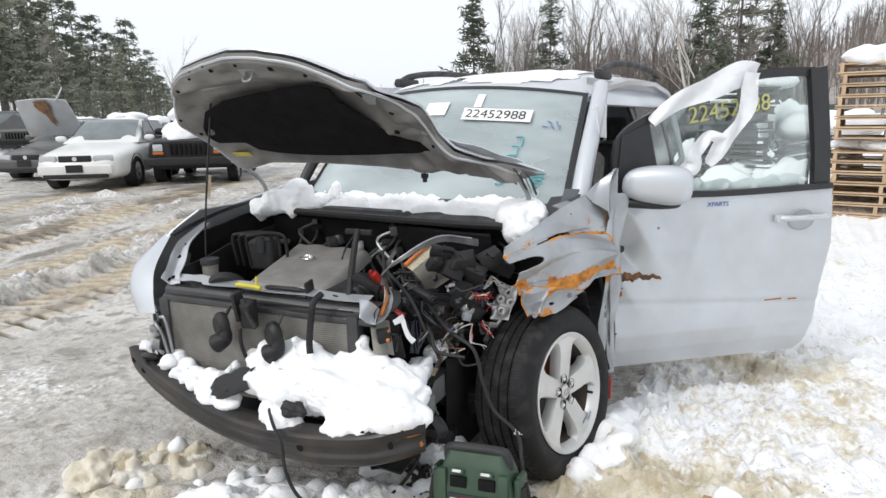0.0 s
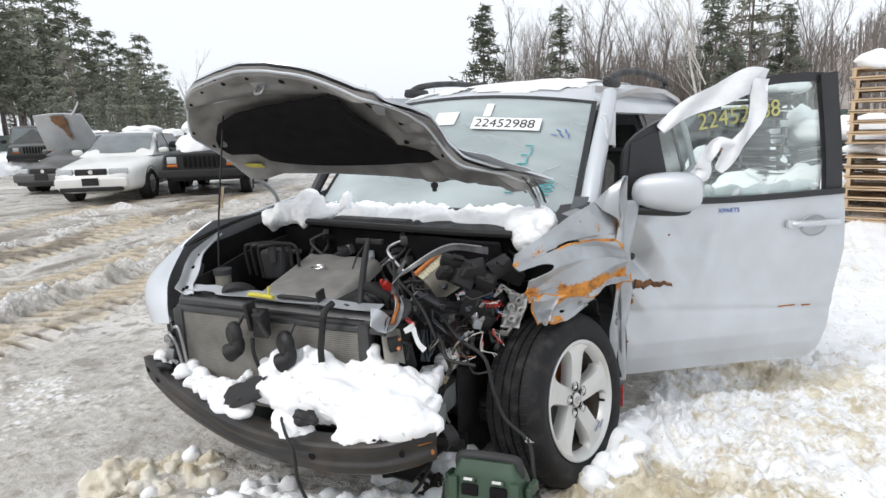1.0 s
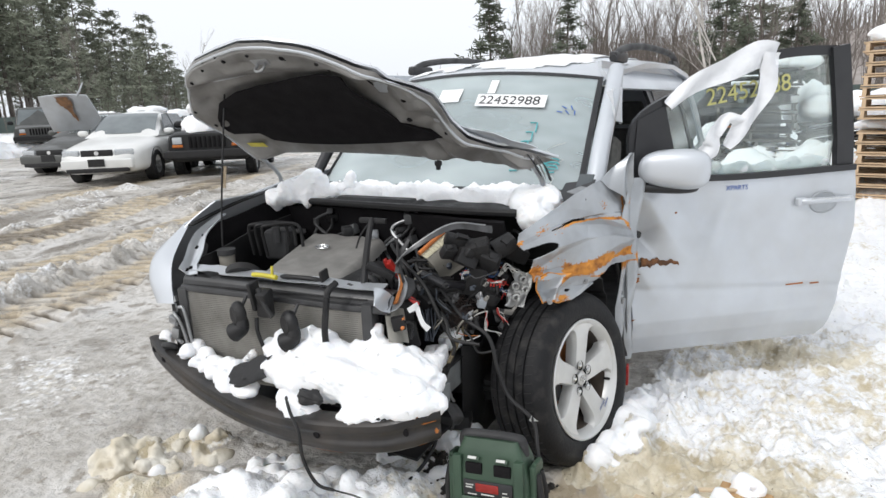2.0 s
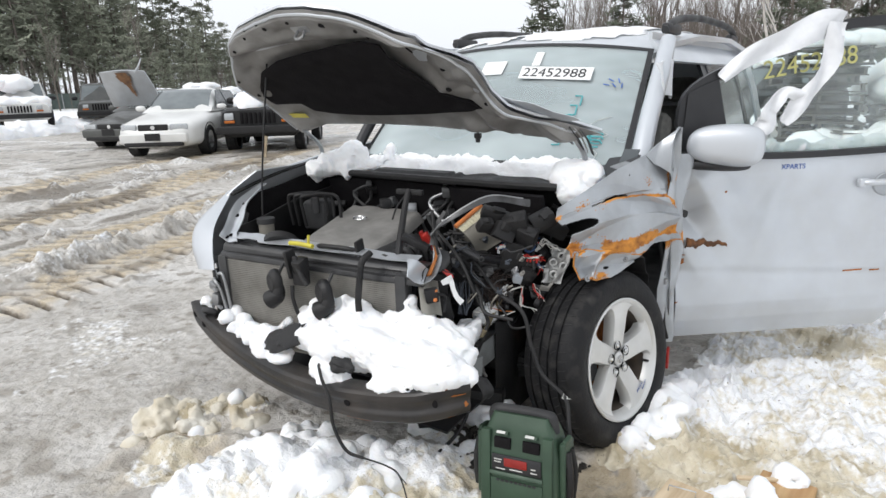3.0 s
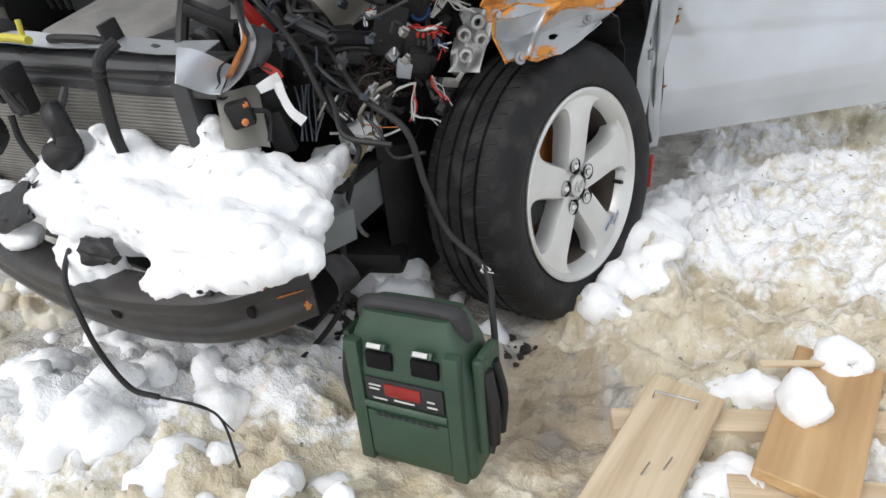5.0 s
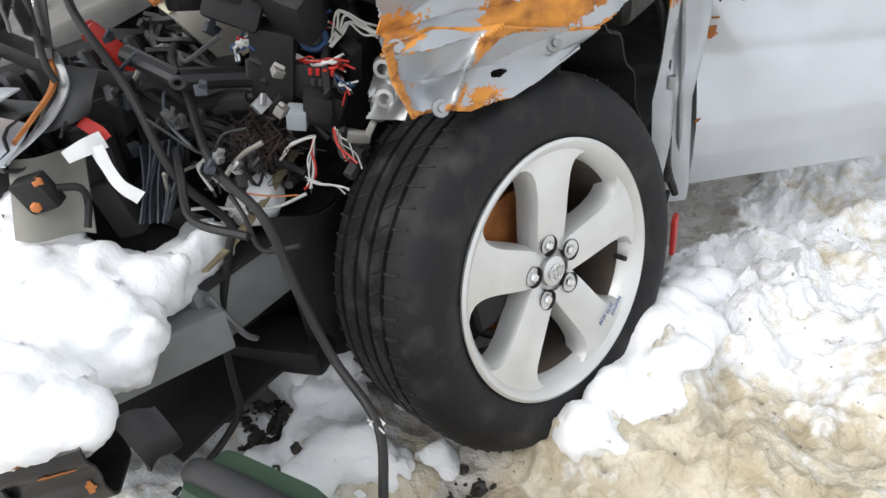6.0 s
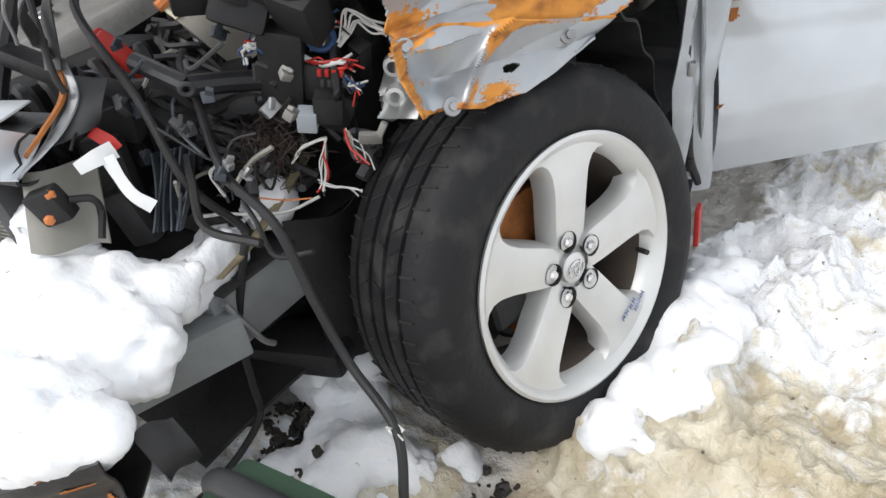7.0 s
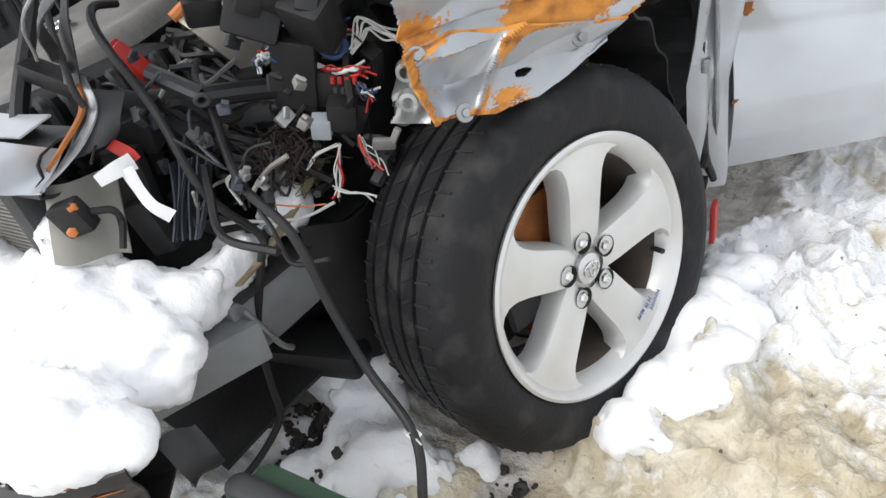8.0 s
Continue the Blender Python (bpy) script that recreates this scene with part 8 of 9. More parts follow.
def sedan(name, label, m, paint, open_hood=False, long=4.7, wide=0.87, nose=0.66, group="parked cars"):
    c = thing(name, label, "car", group, m)
    def hull(u, v):
        y = -0.97 + (long + 0.02) * (v if v > 0.12 else 0.12 * (v / 0.12) ** 1.6)
        hi = np.interp(y, [-0.97, -0.94, -0.85, -0.6, 0.0, 0.5, 1.6, 3.0, 3.5, 3.68, 3.75], [0.50, nose - 0.08, nose + 0.02, nose + 0.11, nose + 0.20, 0.93, 0.955, 0.985, 0.97, 0.90, 0.60])
        lo = np.interp(y, [-0.97, -0.85, -0.4, 3.3, 3.75], [0.34, 0.22, 0.20, 0.22, 0.36])
        w = wide * np.interp(y, [-0.97, -0.94, -0.85, -0.6, -0.2, 0.4, 3.0, 3.5, 3.75], [0.50, 0.70, 0.85, 0.94, 0.985, 1.0, 1.0, 0.94, 0.72])
        a = 2 * math.pi * u
        c_, s_ = math.cos(a), math.sin(a)
        return (w * math.copysign(abs(c_) ** 0.32, c_), y, (lo + hi) / 2 + (hi - lo) / 2 * math.copysign(abs(s_) ** 0.55, s_))

    def cabin_z(y):
        return float(np.interp(y, [0.42, 0.6, 0.85, 1.1, 1.35, 1.6, 2.0, 2.4, 2.7, 3.0, 3.3], [0.90, 1.04, 1.21, 1.345, 1.42, 1.45, 1.455, 1.41, 1.30, 1.12, 0.95]))

    def dome(u, v):
        y = 0.42 + 2.88 * v
        top = cabin_z(y)
        half = wide * (0.90 - 0.42 * max(0, top - 0.95))
        s = 2 * u - 1
        k = abs(s) ** 2.2
        z = 0.90 + (top - 0.90) * (1 - k ** 1.6)
        x = math.copysign(min(1, abs(s) * 1.25) ** 0.9, s) * (half + (wide * 0.90 - half) * k ** 3)
        return (x, y, z)

    part("body", sheet(hull, 40, 40), paint, c, smooth=60)
    part("cabin", sheet(dome, 30, 36), paint, c, smooth=50)
    t = wide * 0.66
    part("windshield", sheet(lambda u, v: ((2 * u - 1) * wide * (0.78 - 0.13 * v), 0.50 + 0.75 * v + 0.07 * (2 * u - 1) ** 2, cabin_z(0.50 + 0.75 * v) + 0.022 - 0.02 * (2 * u - 1) ** 2), 14, 10, 0.01), SKY_GLASS if not open_hood else GLASS, c)
    for s in (-1, 1):
        x0, x1 = s * wide * 0.925, s * wide * 0.735
        pane(c, "front_window", (x0, 0.80, 0.985), (x0, 1.55, 0.985), (x1, 1.55, 1.385), (x1, 1.28, 1.37), DARK_GLASS)
        pane(c, "rear_window", (x0, 1.62, 0.985), (x0, 2.55, 0.99), (x1, 2.42, 1.36), (x1, 1.62, 1.385), DARK_GLASS)
        for y in (0.0, 2.70):
            car_wheel(c, s * (wide - 0.01), y)
            part("wheel_arch", moved(lathe([(0.36, 0.0), (0.36, -0.2), (0.0, -0.2)], 28), Matrix.Translation((s * (wide + 0.004), y, 0.33)) @ pose(0, 0, 0, 0, 0, 0 if s > 0 else 180)), BLACK, c)
        part("side_mirror", moved(egg((0, 0, 0), (0.11, 0.06, 0.065)), Matrix.Translation((s * (wide + 0.07), 0.72, 1.0))), paint, c)
        part("headlamp", moved(box((s * wide * 0.60, -0.875, nose - 0.02), (0.36, 0.06, 0.13), (0, 0, s * 12), 0.03, 3), Matrix()), LAMP_CLEAR, c)
        part("door_seam", box((s * (wide + 0.001), 1.58, 0.62), (0.006, 0.012, 0.62)), BLACK, c)
    g = part("grille", box((0, -0.915, nose - 0.02), (0.62, 0.05, 0.13), (0, 0, 0), 0.02), BLACK, c)
    part("badge", moved(lathe([(0.0, 0.0), (0.045, 0.0), (0.05, -0.01)], 20), Matrix.Translation((0, -0.945, nose - 0.02)) @ pose(0, 0, 0, 0, 0, -90)), CHROME, g)
    part("bumper", box((0, -0.93, 0.42), (wide * 1.62, 0.14, 0.20), (0, 0, 0), 0.05, 3), paint, c)
    part("lower_intake", box((0, -0.955, 0.30), (wide * 1.4, 0.10, 0.09), (0, 0, 0), 0.02), BLACK, c)
    part("number_plate", box((0, -1.01, 0.45), (0.32, 0.012, 0.15)), BLACK, c)
    if open_hood:
        rise = lambda u, v: ((2 * u - 1) * wide * (0.80 - 0.10 * v * v), 0.42 - 0.52 * v, 1.02 + 0.86 * v + 0.02 * math.sin(3 * u))
        part("raised_hood", sheet(lambda u, v: tuple(Vector(rise(u, v)) + Vector((0, -0.03, 0.02)) * math.sin(math.pi * u)), 20, 16, 0.03), SILVER_DIRTY, c, "raised pale hood with a rusty hole")
        part("rust_patch", sheet(lambda u, v: tuple(Vector(rise(0.50 + 0.34 * (u - 0.5) * (0.15 + 0.85 * v) + 0.10 * (1 - v), 0.30 + 0.68 * v)) + Vector((0, -0.065, -0.02))), 8, 8, 0.004, lambda u, v: abs(u - 0.5) < 0.2 + 0.28 * v + 0.12 * math.sin(11 * v)), mat("burnt_brown", (0.12, 0.07, 0.045), (0.30, 0.16, 0.08), 9, 0.9), c)
        part("torn_strip", tube([rise(0.8, 0.98), tuple(Vector(rise(0.86, 1.0)) + Vector((0.05, -0.02, 0.12))), tuple(Vector(rise(0.9, 1.0)) + Vector((0.10, -0.02, 0.30)))], 0.035, 6, 4, 0.015), SILVER_DIRTY, c)
    return c


CAR_TURN = 35.8
white = sedan("white_sedan", "white parked sedan with snow on its roof", pose(-11.31, 5.72, 0.19, 0, 0, CAR_TURN), WHITE_PAINT)
dark = sedan("dark_sedan", "dark grey sedan with its rusty hood raised", pose(-14.2, 6.43, 0.19, 0, 0, 28), GREYGREEN_PAINT, True, nose=0.60)


def boxy_suv(name, label, m, paint, tall=1.62, wide=0.88, group="parked cars"):
    c = thing(name, label, "car", group, m)
    part("body", loft([(-0.80, 0.45, 0.98, wide * 0.92), (-0.72, 0.40, 1.02, wide * 0.97), (0.6, 0.38, 1.08, wide), (2.9, 0.38, 1.08, wide), (3.35, 0.42, 1.05, wide * 0.95)], body_section), paint, c)
    part("cabin", loft([(0.55, 1.05, 1.08, wide * 0.9, wide * 0.88), (0.95, 1.05, tall - 0.06, wide * 0.92, wide * 0.76), (1.3, 1.05, tall, wide * 0.92, wide * 0.76), (3.1, 1.05, tall, wide * 0.92, wide * 0.76), (3.3, 1.05, 1.1, wide * 0.9, wide * 0.86)], cabin_section), paint, c)
    pane(c, "windshield", (-wide * 0.84, 0.585, 1.10), (wide * 0.84, 0.585, 1.10), (wide * 0.72, 0.93, tall - 0.10), (-wide * 0.72, 0.93, tall - 0.10), SKY_GLASS)
    for s in (-1, 1):
        x0, x1 = s * wide * 0.925, s * wide * 0.79
        pane(c, "side_window", (x0, 0.98, 1.12), (x0, 1.9, 1.12), (x1, 1.9, tall - 0.09), (x1, 1.18, tall - 0.09), DARK_GLASS)
        pane(c, "rear_window", (x0, 2.0, 1.12), (x0, 3.0, 1.12), (x1, 2.95, tall - 0.09), (x1, 2.0, tall - 0.09), DARK_GLASS)
        for y in (0.0, 2.6):
            car_wheel(c, s * (wide - 0.01), y, 0.36)
        part("headlamp", box((s * 0.62, -0.81, 0.86), (0.20, 0.05, 0.15), (0, 0, 0), 0.02), LAMP_CLEAR, c)
        part("turn_lamp", box((s * 0.62, -0.81, 0.745), (0.22, 0.05, 0.06), (0, 0, 0), 0.012), AMBER, c)
        part("side_mirror", moved(egg((0, 0, 0), (0.11, 0.06, 0.08)), Matrix.Translation((s * (wide + 0.09), 0.80, 1.18))), BLACK, c)
    for k in range(8):
        part("grille_slot", box((-0.35 + 0.10 * k, -0.82, 0.82), (0.055, 0.04, 0.24), (0, 0, 0), 0.01), PAD, c)
    part("bumper", box((0, -0.90, 0.57), (wide * 2.02, 0.16, 0.17), (0, 0, 0), 0.035, 3), BLACK, c)
    return c


jeep = boxy_suv("black_suv", "boxy black off-roader with deep snow on its hood", pose(-10.08, 7.38, 0.12, 0, 0, 38), DARK_PAINT)
grey_suv = boxy_suv("grey_suv", "grey SUV parked behind a snowbank", pose(-25.6, 11.6, 0.25, 0, 0, 62), GREYGREEN_PAINT, 1.8, 0.95)
pickup = boxy_suv("white_pickup", "white pickup buried in snow", pose(-25.1, 8.25, 0.30, 0, 0, 66), WHITE_PAINT, 1.85, 1.0)
red_truck = boxy_suv("red_truck", "red truck with black rack", pose(-25.4, 6.1, 0.2, 0, 0, 60), RED_PAINT, 1.7, 0.95)


def snow_cap(name, label, m, size, seed):
    """A drift lying on a car."""
    rr = random.Random(seed)
    return tagged(part(name, moved(join(*[lump((rr.uniform(-1, 1) * size[0] * 0.7, rr.uniform(-1, 1) * size[1] * 0.7, 0), (size[0] * 0.45, size[1] * 0.4, size[2] * rr.uniform(0.7, 1.0)), seed + k, 0.2, 3) for k in range(9)]), m), SNOW, smooth=60), label, "snow", kind="stuff")


snow_cap("hood_snow", "deep snow on the off-roader's hood", pose(-10.08, 7.38, 0.12, 0, 0, 38) @ Matrix.Translation((0, 0.05, 1.12)), (0.75, 0.75, 0.30), 3)
snow_cap("cab_snow", "deep snow over the off-roader's cab", pose(-10.08, 7.38, 0.12, 0, 0, 38) @ Matrix.Translation((0, 1.6, 1.55)), (0.8, 1.2, 0.25), 4)
snow_cap("sedan_snow", "snow on the white sedan's roof", pose(-11.31, 5.72, 0.19, 0, 0, CAR_TURN) @ Matrix.Translation((0, 2.3, 1.46)), (0.45, 0.5, 0.12), 6)
snow_cap("pickup_snow", "deep snow over the pickup", pose(-25.1, 8.25, 0.30, 0, 0, 66) @ Matrix.Translation((0, 1.2, 1.75)), (0.95, 1.6, 0.35), 7)
snow_cap("pickup_hood_snow", "deep snow on the pickup's hood", pose(-25.1, 8.25, 0.30, 0, 0, 66) @ Matrix.Translation((0, -0.1, 1.05)), (0.9, 0.7, 0.28), 8)
bank = []
for k in range(60):
    t = rnd.random()
    bank.append((-21.6 - 5.5 * t + rnd.gauss(0, 0.35), 5.0 + 7.5 * t + rnd.gauss(0, 0.35), 0.12, rnd.uniform(0.35, 0.65)))
snow_heap("snowbank", "ploughed snowbank in front of the parked trucks", bank, None, 23, 0.12, 3.0)
bank = [(-20 + rnd.uniform(-16, 12), 20 + rnd.uniform(-4, 9), 0.2, rnd.uniform(0.5, 1.1)) for _ in range(46)]
snow_heap("far_snowbank", "snow heaps between far cars", bank, None, 29, 0.2, 4.0)
for k, (x, y, turn) in enumerate(((-37, 21, 40), (-33.5, 23.5, 40), (-30.5, 26, 38), (-25.5, 27, 35), (-40, 19, 44), (-44, 15, 50), (-21, 27, 30), (-43, 25, 40))):
    c = copy_thing(white, pose(x, y, 0.1, 0, 0, turn))
    c["label"] = "snow-covered car in the far row"
    snow_cap("car_snow", "thick snow on a far car", pose(x, y, 0.1, 0, 0, turn) @ Matrix.Translation((0, 1.8, 1.45)), (0.8, 1.5, 0.3), 40 + k)
fence = thing("mesh_fence", "long green mesh fence along the yard's edge", "fence")
for k in range(24):
    a, b = Vector((-75 + 3.4 * k, 10 + 2.2 * k, 0)), Vector((-75 + 3.4 * (k + 1), 10 + 2.2 * (k + 1), 0))
    if k % 2 == 0:
        part("post", tube([a, a + Vector((0, 0, 1.9))], 0.05, 8, 1), STEEL, fence)
    part("mesh_panel", ([tuple(a + Vector((0, 0, 0.1))), tuple(b + Vector((0, 0, 0.1))), tuple(b + Vector((0, 0, 1.8))), tuple(a + Vector((0, 0, 1.8)))], [(0, 1, 2, 3)]), mat("green_mesh", (0.09, 0.115, 0.105), (0.07, 0.09, 0.085), 2, 0.8) if k == 0 else bpy.data.materials["green_mesh"], fence)


# ---- pallet stacks ----
def pallet(m, group, wood=WOOD_OLD, label="weathered wooden pallet in a tall stack"):
    p = thing("pallet", label, "pallet", group, m)
    for x in (-0.55, 0.0, 0.55):
        part("stringer", box((x, 0, 0.065), (0.045, 1.0, 0.09), (0, 0, 0), 0.003, 1), wood, p)
    for k in range(7):
        part("deck_board", box((0, -0.45 + 0.15 * k, 0.12), (1.2, 0.10, 0.018), (0, 0, 0), 0.002, 1), wood, p)
    for k in range(3):
        part("base_board", box((0, -0.45 + 0.45 * k, 0.011), (1.2, 0.10, 0.018), (0, 0, 0), 0.002, 1), wood, p)
    return p


first = pallet(pose(2.86, 7.75, 0.02, 0, 0, -6), "pallet stacks")
for sx, sy, high, turn in ((2.86, 7.75, 14, -6), (4.3, 7.7, 15, -4), (5.6, 8.0, 14, 2)):
    for k in range(high):
        z = 0.02 + 0.138 * k + (0.16 if k > 6 else 0.0)
        if (sx, sy, k) != (2.86, 7.75, 0):
            copy_thing(first, pose(sx + rnd.uniform(-0.03, 0.03), sy + rnd.uniform(-0.03, 0.03), z, 0, 0, turn + rnd.uniform(-1.5, 1.5)))
    for z, h in ((0.02 + 0.138 * 7 + 0.07, 0.10), (0.02 + 0.138 * high + 0.16 + 0.08, 0.16)):
        snow_cap("stack_snow", "snow layer on the pallet stack", pose(sx, sy, z, 0, 0, turn), (0.62, 0.52, h), int(sx * 10 + z * 100))

behind = copy_thing(jeep, pose(-0.25, 12.3, 0.12, 0, 0, -8))
behind["label"] = "dark off-roader half buried in the snow behind"
snow_cap("roof_drift", "deep snow over the buried off-roader", pose(-0.25, 12.3, 0.12, 0, 0, -8) @ Matrix.Translation((0, 1.9, 1.62)), (0.75, 1.1, 0.2), 51)
WOOD_GREY = mat("rain_dark_board", (0.13, 0.125, 0.115), (0.07, 0.065, 0.06), 4, 0.75, 0.9, bump=0.3, bscale=50, island=0.3)
dark_first = pallet(pose(0.86, 9.5, 0.35, 0, 0, 4), "dark pallet stacks", WOOD_GREY, "rain-darkened grey pallet in a snowy stack")
for k in range(1, 11):
    copy_thing(dark_first, pose(0.86 + rnd.uniform(-0.10, 0.10), 9.5 + rnd.uniform(-0.06, 0.06), 0.35 + 0.142 * k, rnd.uniform(-1.5, 1.5), rnd.uniform(-2, 2), 4 + rnd.uniform(-7, 7)))
for k in range(4):
    copy_thing(dark_first, pose(2.15, 9.6 + 0.1 * k, 0.48 + 0.16 * k, 0, -11, 6 + rnd.uniform(-5, 5)))
for x, y, z, size, seed in ((0.9, 9.5, 1.98, (0.75, 0.55, 0.16), 61), (2.2, 9.7, 1.25, (0.75, 0.55, 0.26), 62), (-0.4, 9.6, 0.5, (0.8, 0.6, 0.5), 63), (1.5, 9.0, 0.35, (0.9, 0.5, 0.4), 64), (1.75, 10.6, 1.25, (0.5, 0.5, 0.45), 65)):
    snow_cap("pile_snow", "snow lying over the dark pallets", pose(x, y, z), size, seed)

# ---- trees and hill ----
def spray(rr, c, size, n, flat=0.5):
    """A tuft of n thin blades round c."""
    verts, faces = [], []
    for _ in range(n):
        d = Vector((rr.gauss(0, 1), rr.gauss(0, 1), rr.gauss(0, flat))).normalized()
        s = d.orthogonal().normalized() * size * rr.uniform(0.10, 0.22)
        o = Vector(c) + Vector((rr.gauss(0, 0.3), rr.gauss(0, 0.3), rr.gauss(0, 0.2))) * size
        k = len(verts)
        verts += [tuple(o - s), tuple(o + s), tuple(o + d * size * rr.uniform(0.6, 1.2))]
        faces.append((k, k + 1, k + 2))
    return verts, faces


def pine(name, label, seed, high=16.0, bare=0.35, spread=2.6, material=None, whorls=20):
    rr = random.Random(seed)
    t = thing(name, label, "tree", "trees behind the yard")
    lean = (rr.uniform(-0.3, 0.3), rr.uniform(-0.3, 0.3))
    part("trunk", tube([(0, 0, -0.5), (lean[0] * 0.3, lean[1] * 0.3, high * 0.4), (lean[0], lean[1], high)], 0.20, 8, 5, 0.03), BARK, t)
    limbs, crown = [], []
    for w in range(whorls):
        f = bare + (1 - bare) * (w + rr.uniform(0, 0.8)) / whorls
        z = high * f
        reach = spread * (1.04 - f) ** (0.55 if bare > 0.2 else 0.8) * rr.uniform(0.55, 1.25) + 0.15
        for k in range(rr.randint(4, 6)):
            a = rr.uniform(0, 2 * math.pi)
            r = reach * rr.uniform(0.5, 1.1)
            if rr.random() < 0.12:
                continue
            tip = Vector((lean[0] * f + r * math.cos(a), lean[1] * f + r * math.sin(a), z + r * rr.uniform(-0.18, 0.22)))
            root = Vector((lean[0] * f, lean[1] * f, z))
            limbs.append(tube([root, tip], 0.035, 4, 1, 0.01))
            for q in (0.45, 0.68, 0.88, 1.04):
                p = root.lerp(tip, q) + Vector((rr.gauss(0, 0.12), rr.gauss(0, 0.12), rr.gauss(0, 0.1)))
                crown.append(spray(rr, p, 0.34 + 0.22 * reach / spread + 0.12, 6, 0.4))
    tagged(part("limb_mass", join(*limbs), BARK, t, smooth=0), kind="stuff")
    part("crown", join(*crown), material or HAZY_NEEDLES, t, smooth=0)
    return t


def bare_tree(name, label, seed, high=12.0, material=None, lean=0.0, spread=0.42):
    rr = random.Random(seed)
    t = thing(name, label, "tree", "trees behind the yard")
    segs, fine = [], []

    def grow(p, d, length, r, depth):
        mid = p + d * length * 0.5 + Vector((rr.gauss(0, 1), rr.gauss(0, 1), 0)) * length * 0.03
        tip = p + d * length + Vector((rr.gauss(0, 1), rr.gauss(0, 1), 0)) * length * 0.05
        (segs if depth < 2 else fine).append(tube([p, mid, tip], r, 6 if depth < 2 else 3, 2, r * 0.55))
        if depth >= 4:
            return
        for k in range(5 if depth == 0 else rr.randint(3, 4)):
            q = rr.uniform(0.35, 1.0)
            side = Vector((rr.gauss(0, 1), rr.gauss(0, 1), rr.gauss(0.2, 0.4))).normalized()
            nd = (d + side * spread * rr.uniform(0.7, 1.6) + Vector((0, 0, 0.15))).normalized()
            grow(p.lerp(tip, q), nd, length * rr.uniform(0.42, 0.62), r * 0.45, depth + 1)

    grow(Vector((0, 0, -0.3)), Vector((lean, 0, 1)).normalized(), high * 0.70, high * 0.0085, 0)
    part("trunk", join(*segs), material or BARK, t)
    tagged(part("twig_mass", join(*fine), TWIG if material is None else material, t, smooth=0), kind="stuff")
    return t


pines = [pine("pine_tree", "tall dark green pine with uneven crown", 10 + k, 16 + k, 0.30, 3.6, None, 17) for k in range(4)]
spruces = [pine("spruce_tree", "dense dark green spruce behind the yard", 30 + k, 13 + 2 * k, 0.08, 3.8, NEEDLES_DARK, 24) for k in range(2)]
bares = [bare_tree("bare_tree", "leafless grey hardwood tree", 50 + k, 13 + k) for k in range(3)]
birch = bare_tree("birch_tree", "pale leafless birch leaning over", 71, 11, BARK_PALE, -0.55)


def scaled(x, y, s, turn, z=0.0):
    return Matrix.Translation((x, y, z)) @ pose(0, 0, 0, 0, 0, turn) @ Matrix.Diagonal((s, s, s, 1))


rnd = random.Random(8)


def polar(az, far):
    """Plan place at a compass angle (degrees from +y, minus is -x) and range from the yard's corner."""
    return 1.69 + far * math.sin(radians(az)), -2.43 + far * math.cos(radians(az))


def stand(sources, spots):
    """Trees from a list of (angle, range, height): the sources first, then copies."""
    for k, (az, far, h) in enumerate(spots):
        x, y = polar(az, far)
        src = sources[k % len(sources)]
        m = scaled(x, y, h / src["tall"], rnd.uniform(0, 360))
        if k < len(sources) and not src.get("used"):
            src.matrix_basis = m
            src["used"] = 1
        else:
            copy_thing(src, m)


for k, src in enumerate(pines):
    src["tall"] = 16.0 + k
for k, src in enumerate(spruces):
    src["tall"] = 13.0 + 2 * k
for k, src in enumerate(bares):
    src["tall"] = 13.0 + k
wall = []
for k in range(78):
    az = -76 + 24.5 * (k + rnd.random()) / 78
    top = float(np.interp(az, [-76, -62, -60.5, -58.6, -57, -55.6, -54, -52.5, -51.5], [0.26, 0.20, 0.16, 0.14, 0.11, 0.13, 0.095, 0.068, 0.048]))
    far = rnd.uniform(62, 96)
    wall.append((az, far, (1.5 + far * top) * rnd.uniform(0.70, 1.05)))
stand(pines, wall)
stand(bares, [(rnd.uniform(-76, -50), rnd.uniform(56, 80), rnd.uniform(5, 9)) for _ in range(80)])
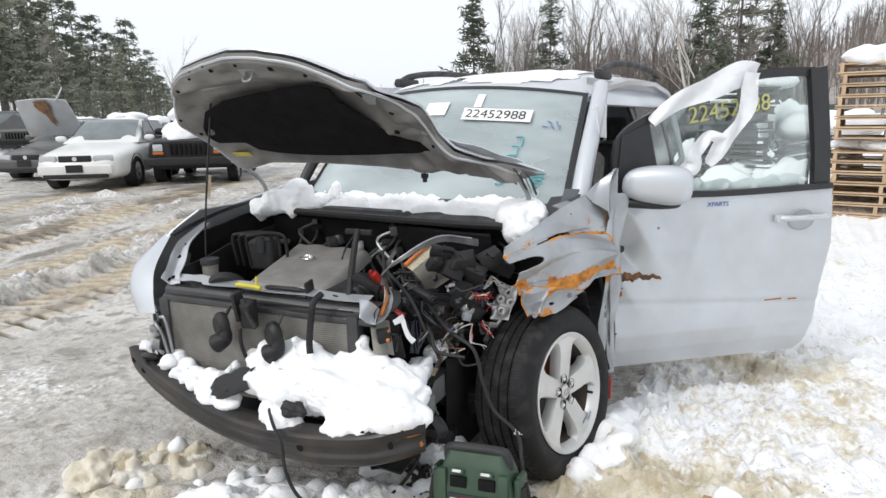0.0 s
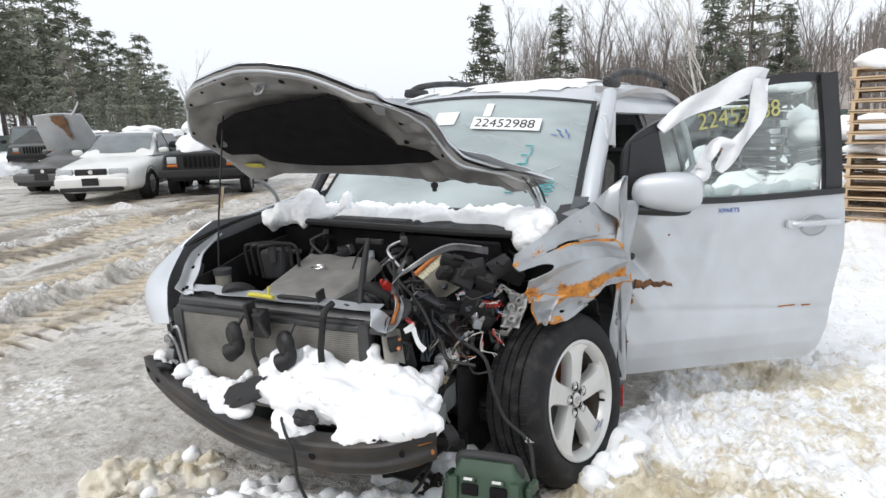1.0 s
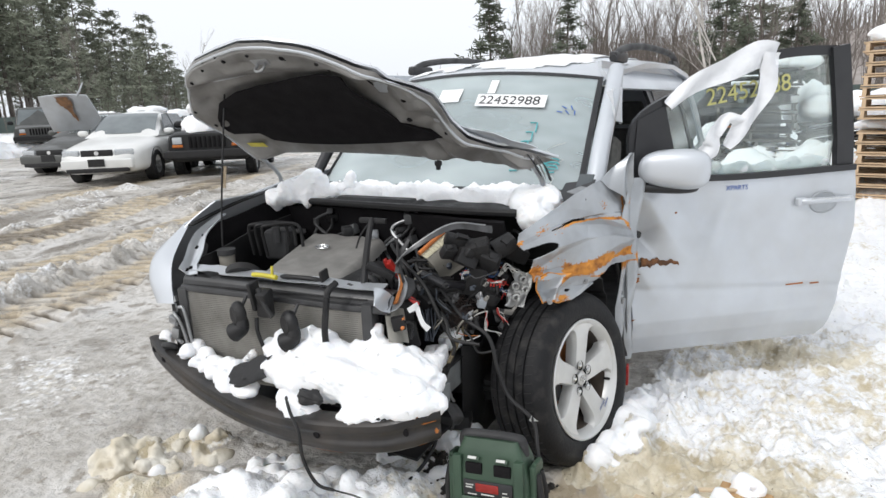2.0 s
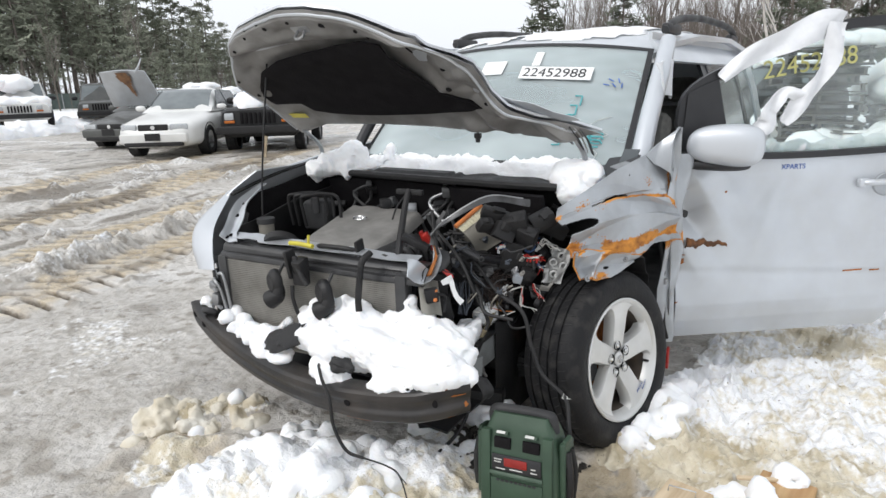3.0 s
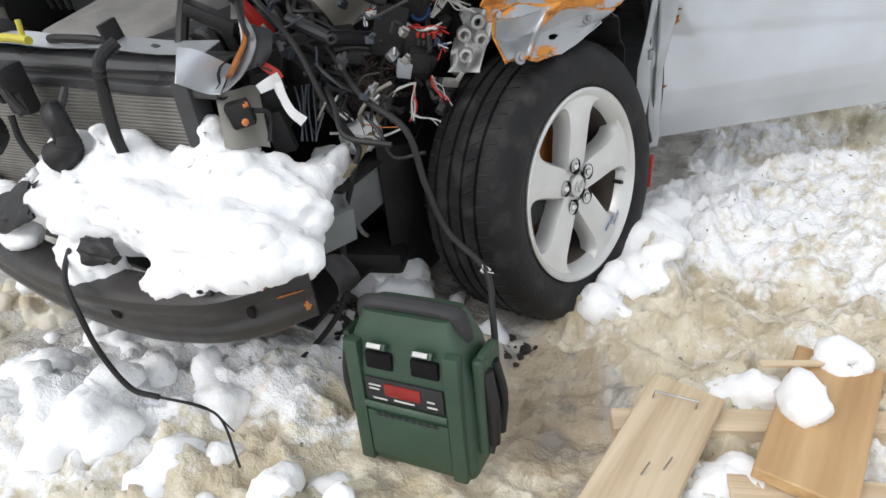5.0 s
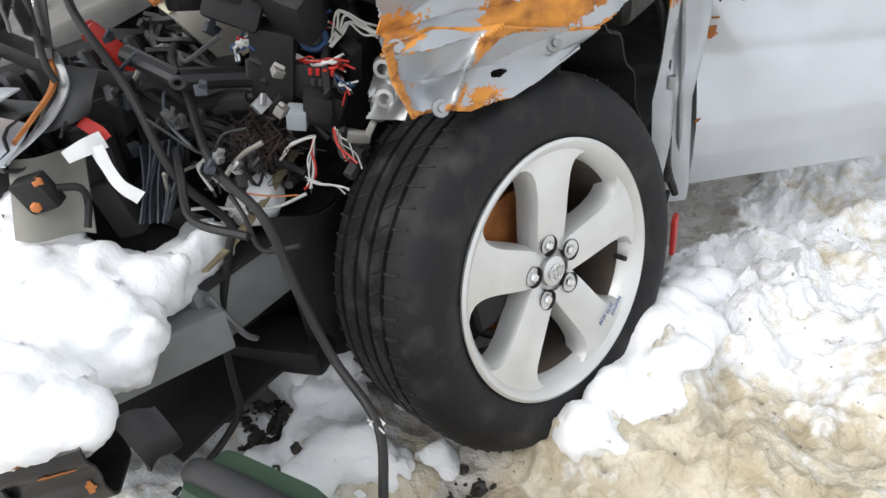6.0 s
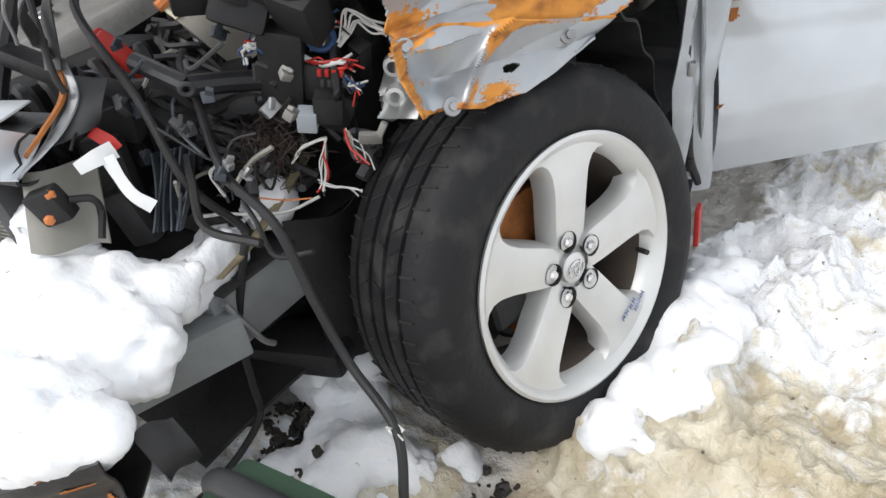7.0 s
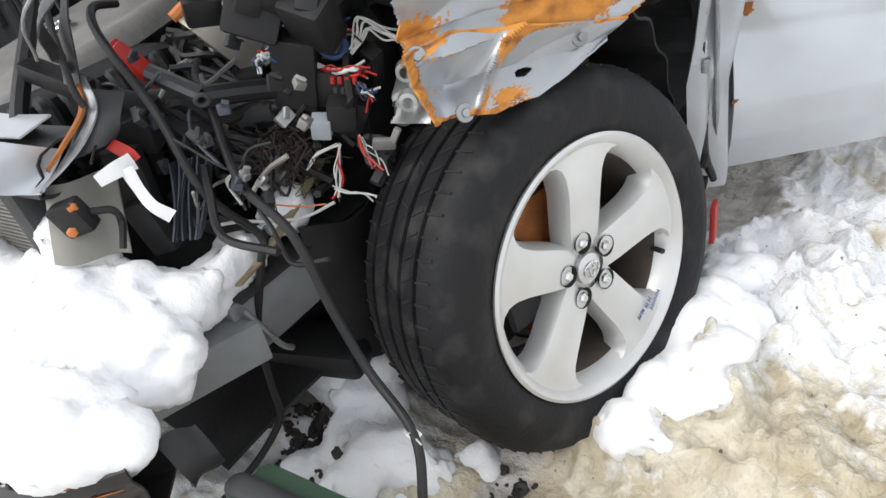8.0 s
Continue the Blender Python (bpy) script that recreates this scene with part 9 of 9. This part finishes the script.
stand(pines, [(rnd.uniform(-76, -50), rnd.uniform(58, 84), rnd.uniform(3.5, 6.5)) for _ in range(46)])
stand(spruces, [(-25.8, 44, 9.4), (-24.4, 60, 7.0)])
stand(spruces, [(-19.2, 46, 13.0), (-20.3, 52, 11.0), (-6.6, 44, 13.0), (-5.2, 47, 14.0), (-1.5, 50, 12.0)])
stand(pines, [(-4.0, 49, 12.0), (-11.0, 60, 6.0), (-9.5, 60, 5.0), (-1.0, 62, 7.0)])
stand(bares, [(rnd.uniform(-24, 9), rnd.uniform(44, 86), rnd.uniform(10, 19)) for _ in range(230)])
stand(bares, [(rnd.uniform(-30, -24), rnd.uniform(60, 80), rnd.uniform(3, 5)) for _ in range(8)])
birch.matrix_basis = scaled(*polar(-4.9, 31), 0.8, 8)
copy_thing(birch, scaled(*polar(-6.0, 33), 0.52, 30))


def hill_fn(u, v):
    x = -120 + 460 * u
    y = 120 + 240 * v
    h = (16 + 40 * smooth(-20, 90, x)) * math.sin(min(1, v * 1.3) * math.pi / 2) * smooth(-0.46, -0.34, x / y)
    return (x, y, float(h + 3.0 * fbm(np.array([[x * 0.02, y * 0.02, 0]]), 3, 2)[0]) - 2)


HILLSIDE = mat("leafless_hillside", (0.22, 0.185, 0.165), (0.36, 0.33, 0.31), 0.25, 0.95, bump=0.3, bscale=0.8)
hill = tagged(part("backdrop_hill", sheet(hill_fn, 60, 24), HILLSIDE, smooth=60), "low wooded hillside with snow between bare trees", "hill", kind="structure")
stems = []
for k in range(2600):
    u, v = rnd.random(), rnd.random()
    p = Vector(hill_fn(u, v))
    h = rnd.uniform(6, 12)
    stems.append(tube([p, p + Vector((rnd.gauss(0, 0.4), 0, h))], 0.22, 3, 1, 0.05))
    for _ in range(3):
        q = p + Vector((0, 0, h * rnd.uniform(0.4, 0.9)))
        stems.append(tube([q, q + Vector((rnd.gauss(0, 1.4), 0, rnd.uniform(1, 3)))], 0.10, 3, 1, 0.03))
tagged(part("hill_woods", join(*stems), TWIG, smooth=0), "bare grey woods on the far hillside", "trees", kind="stuff")
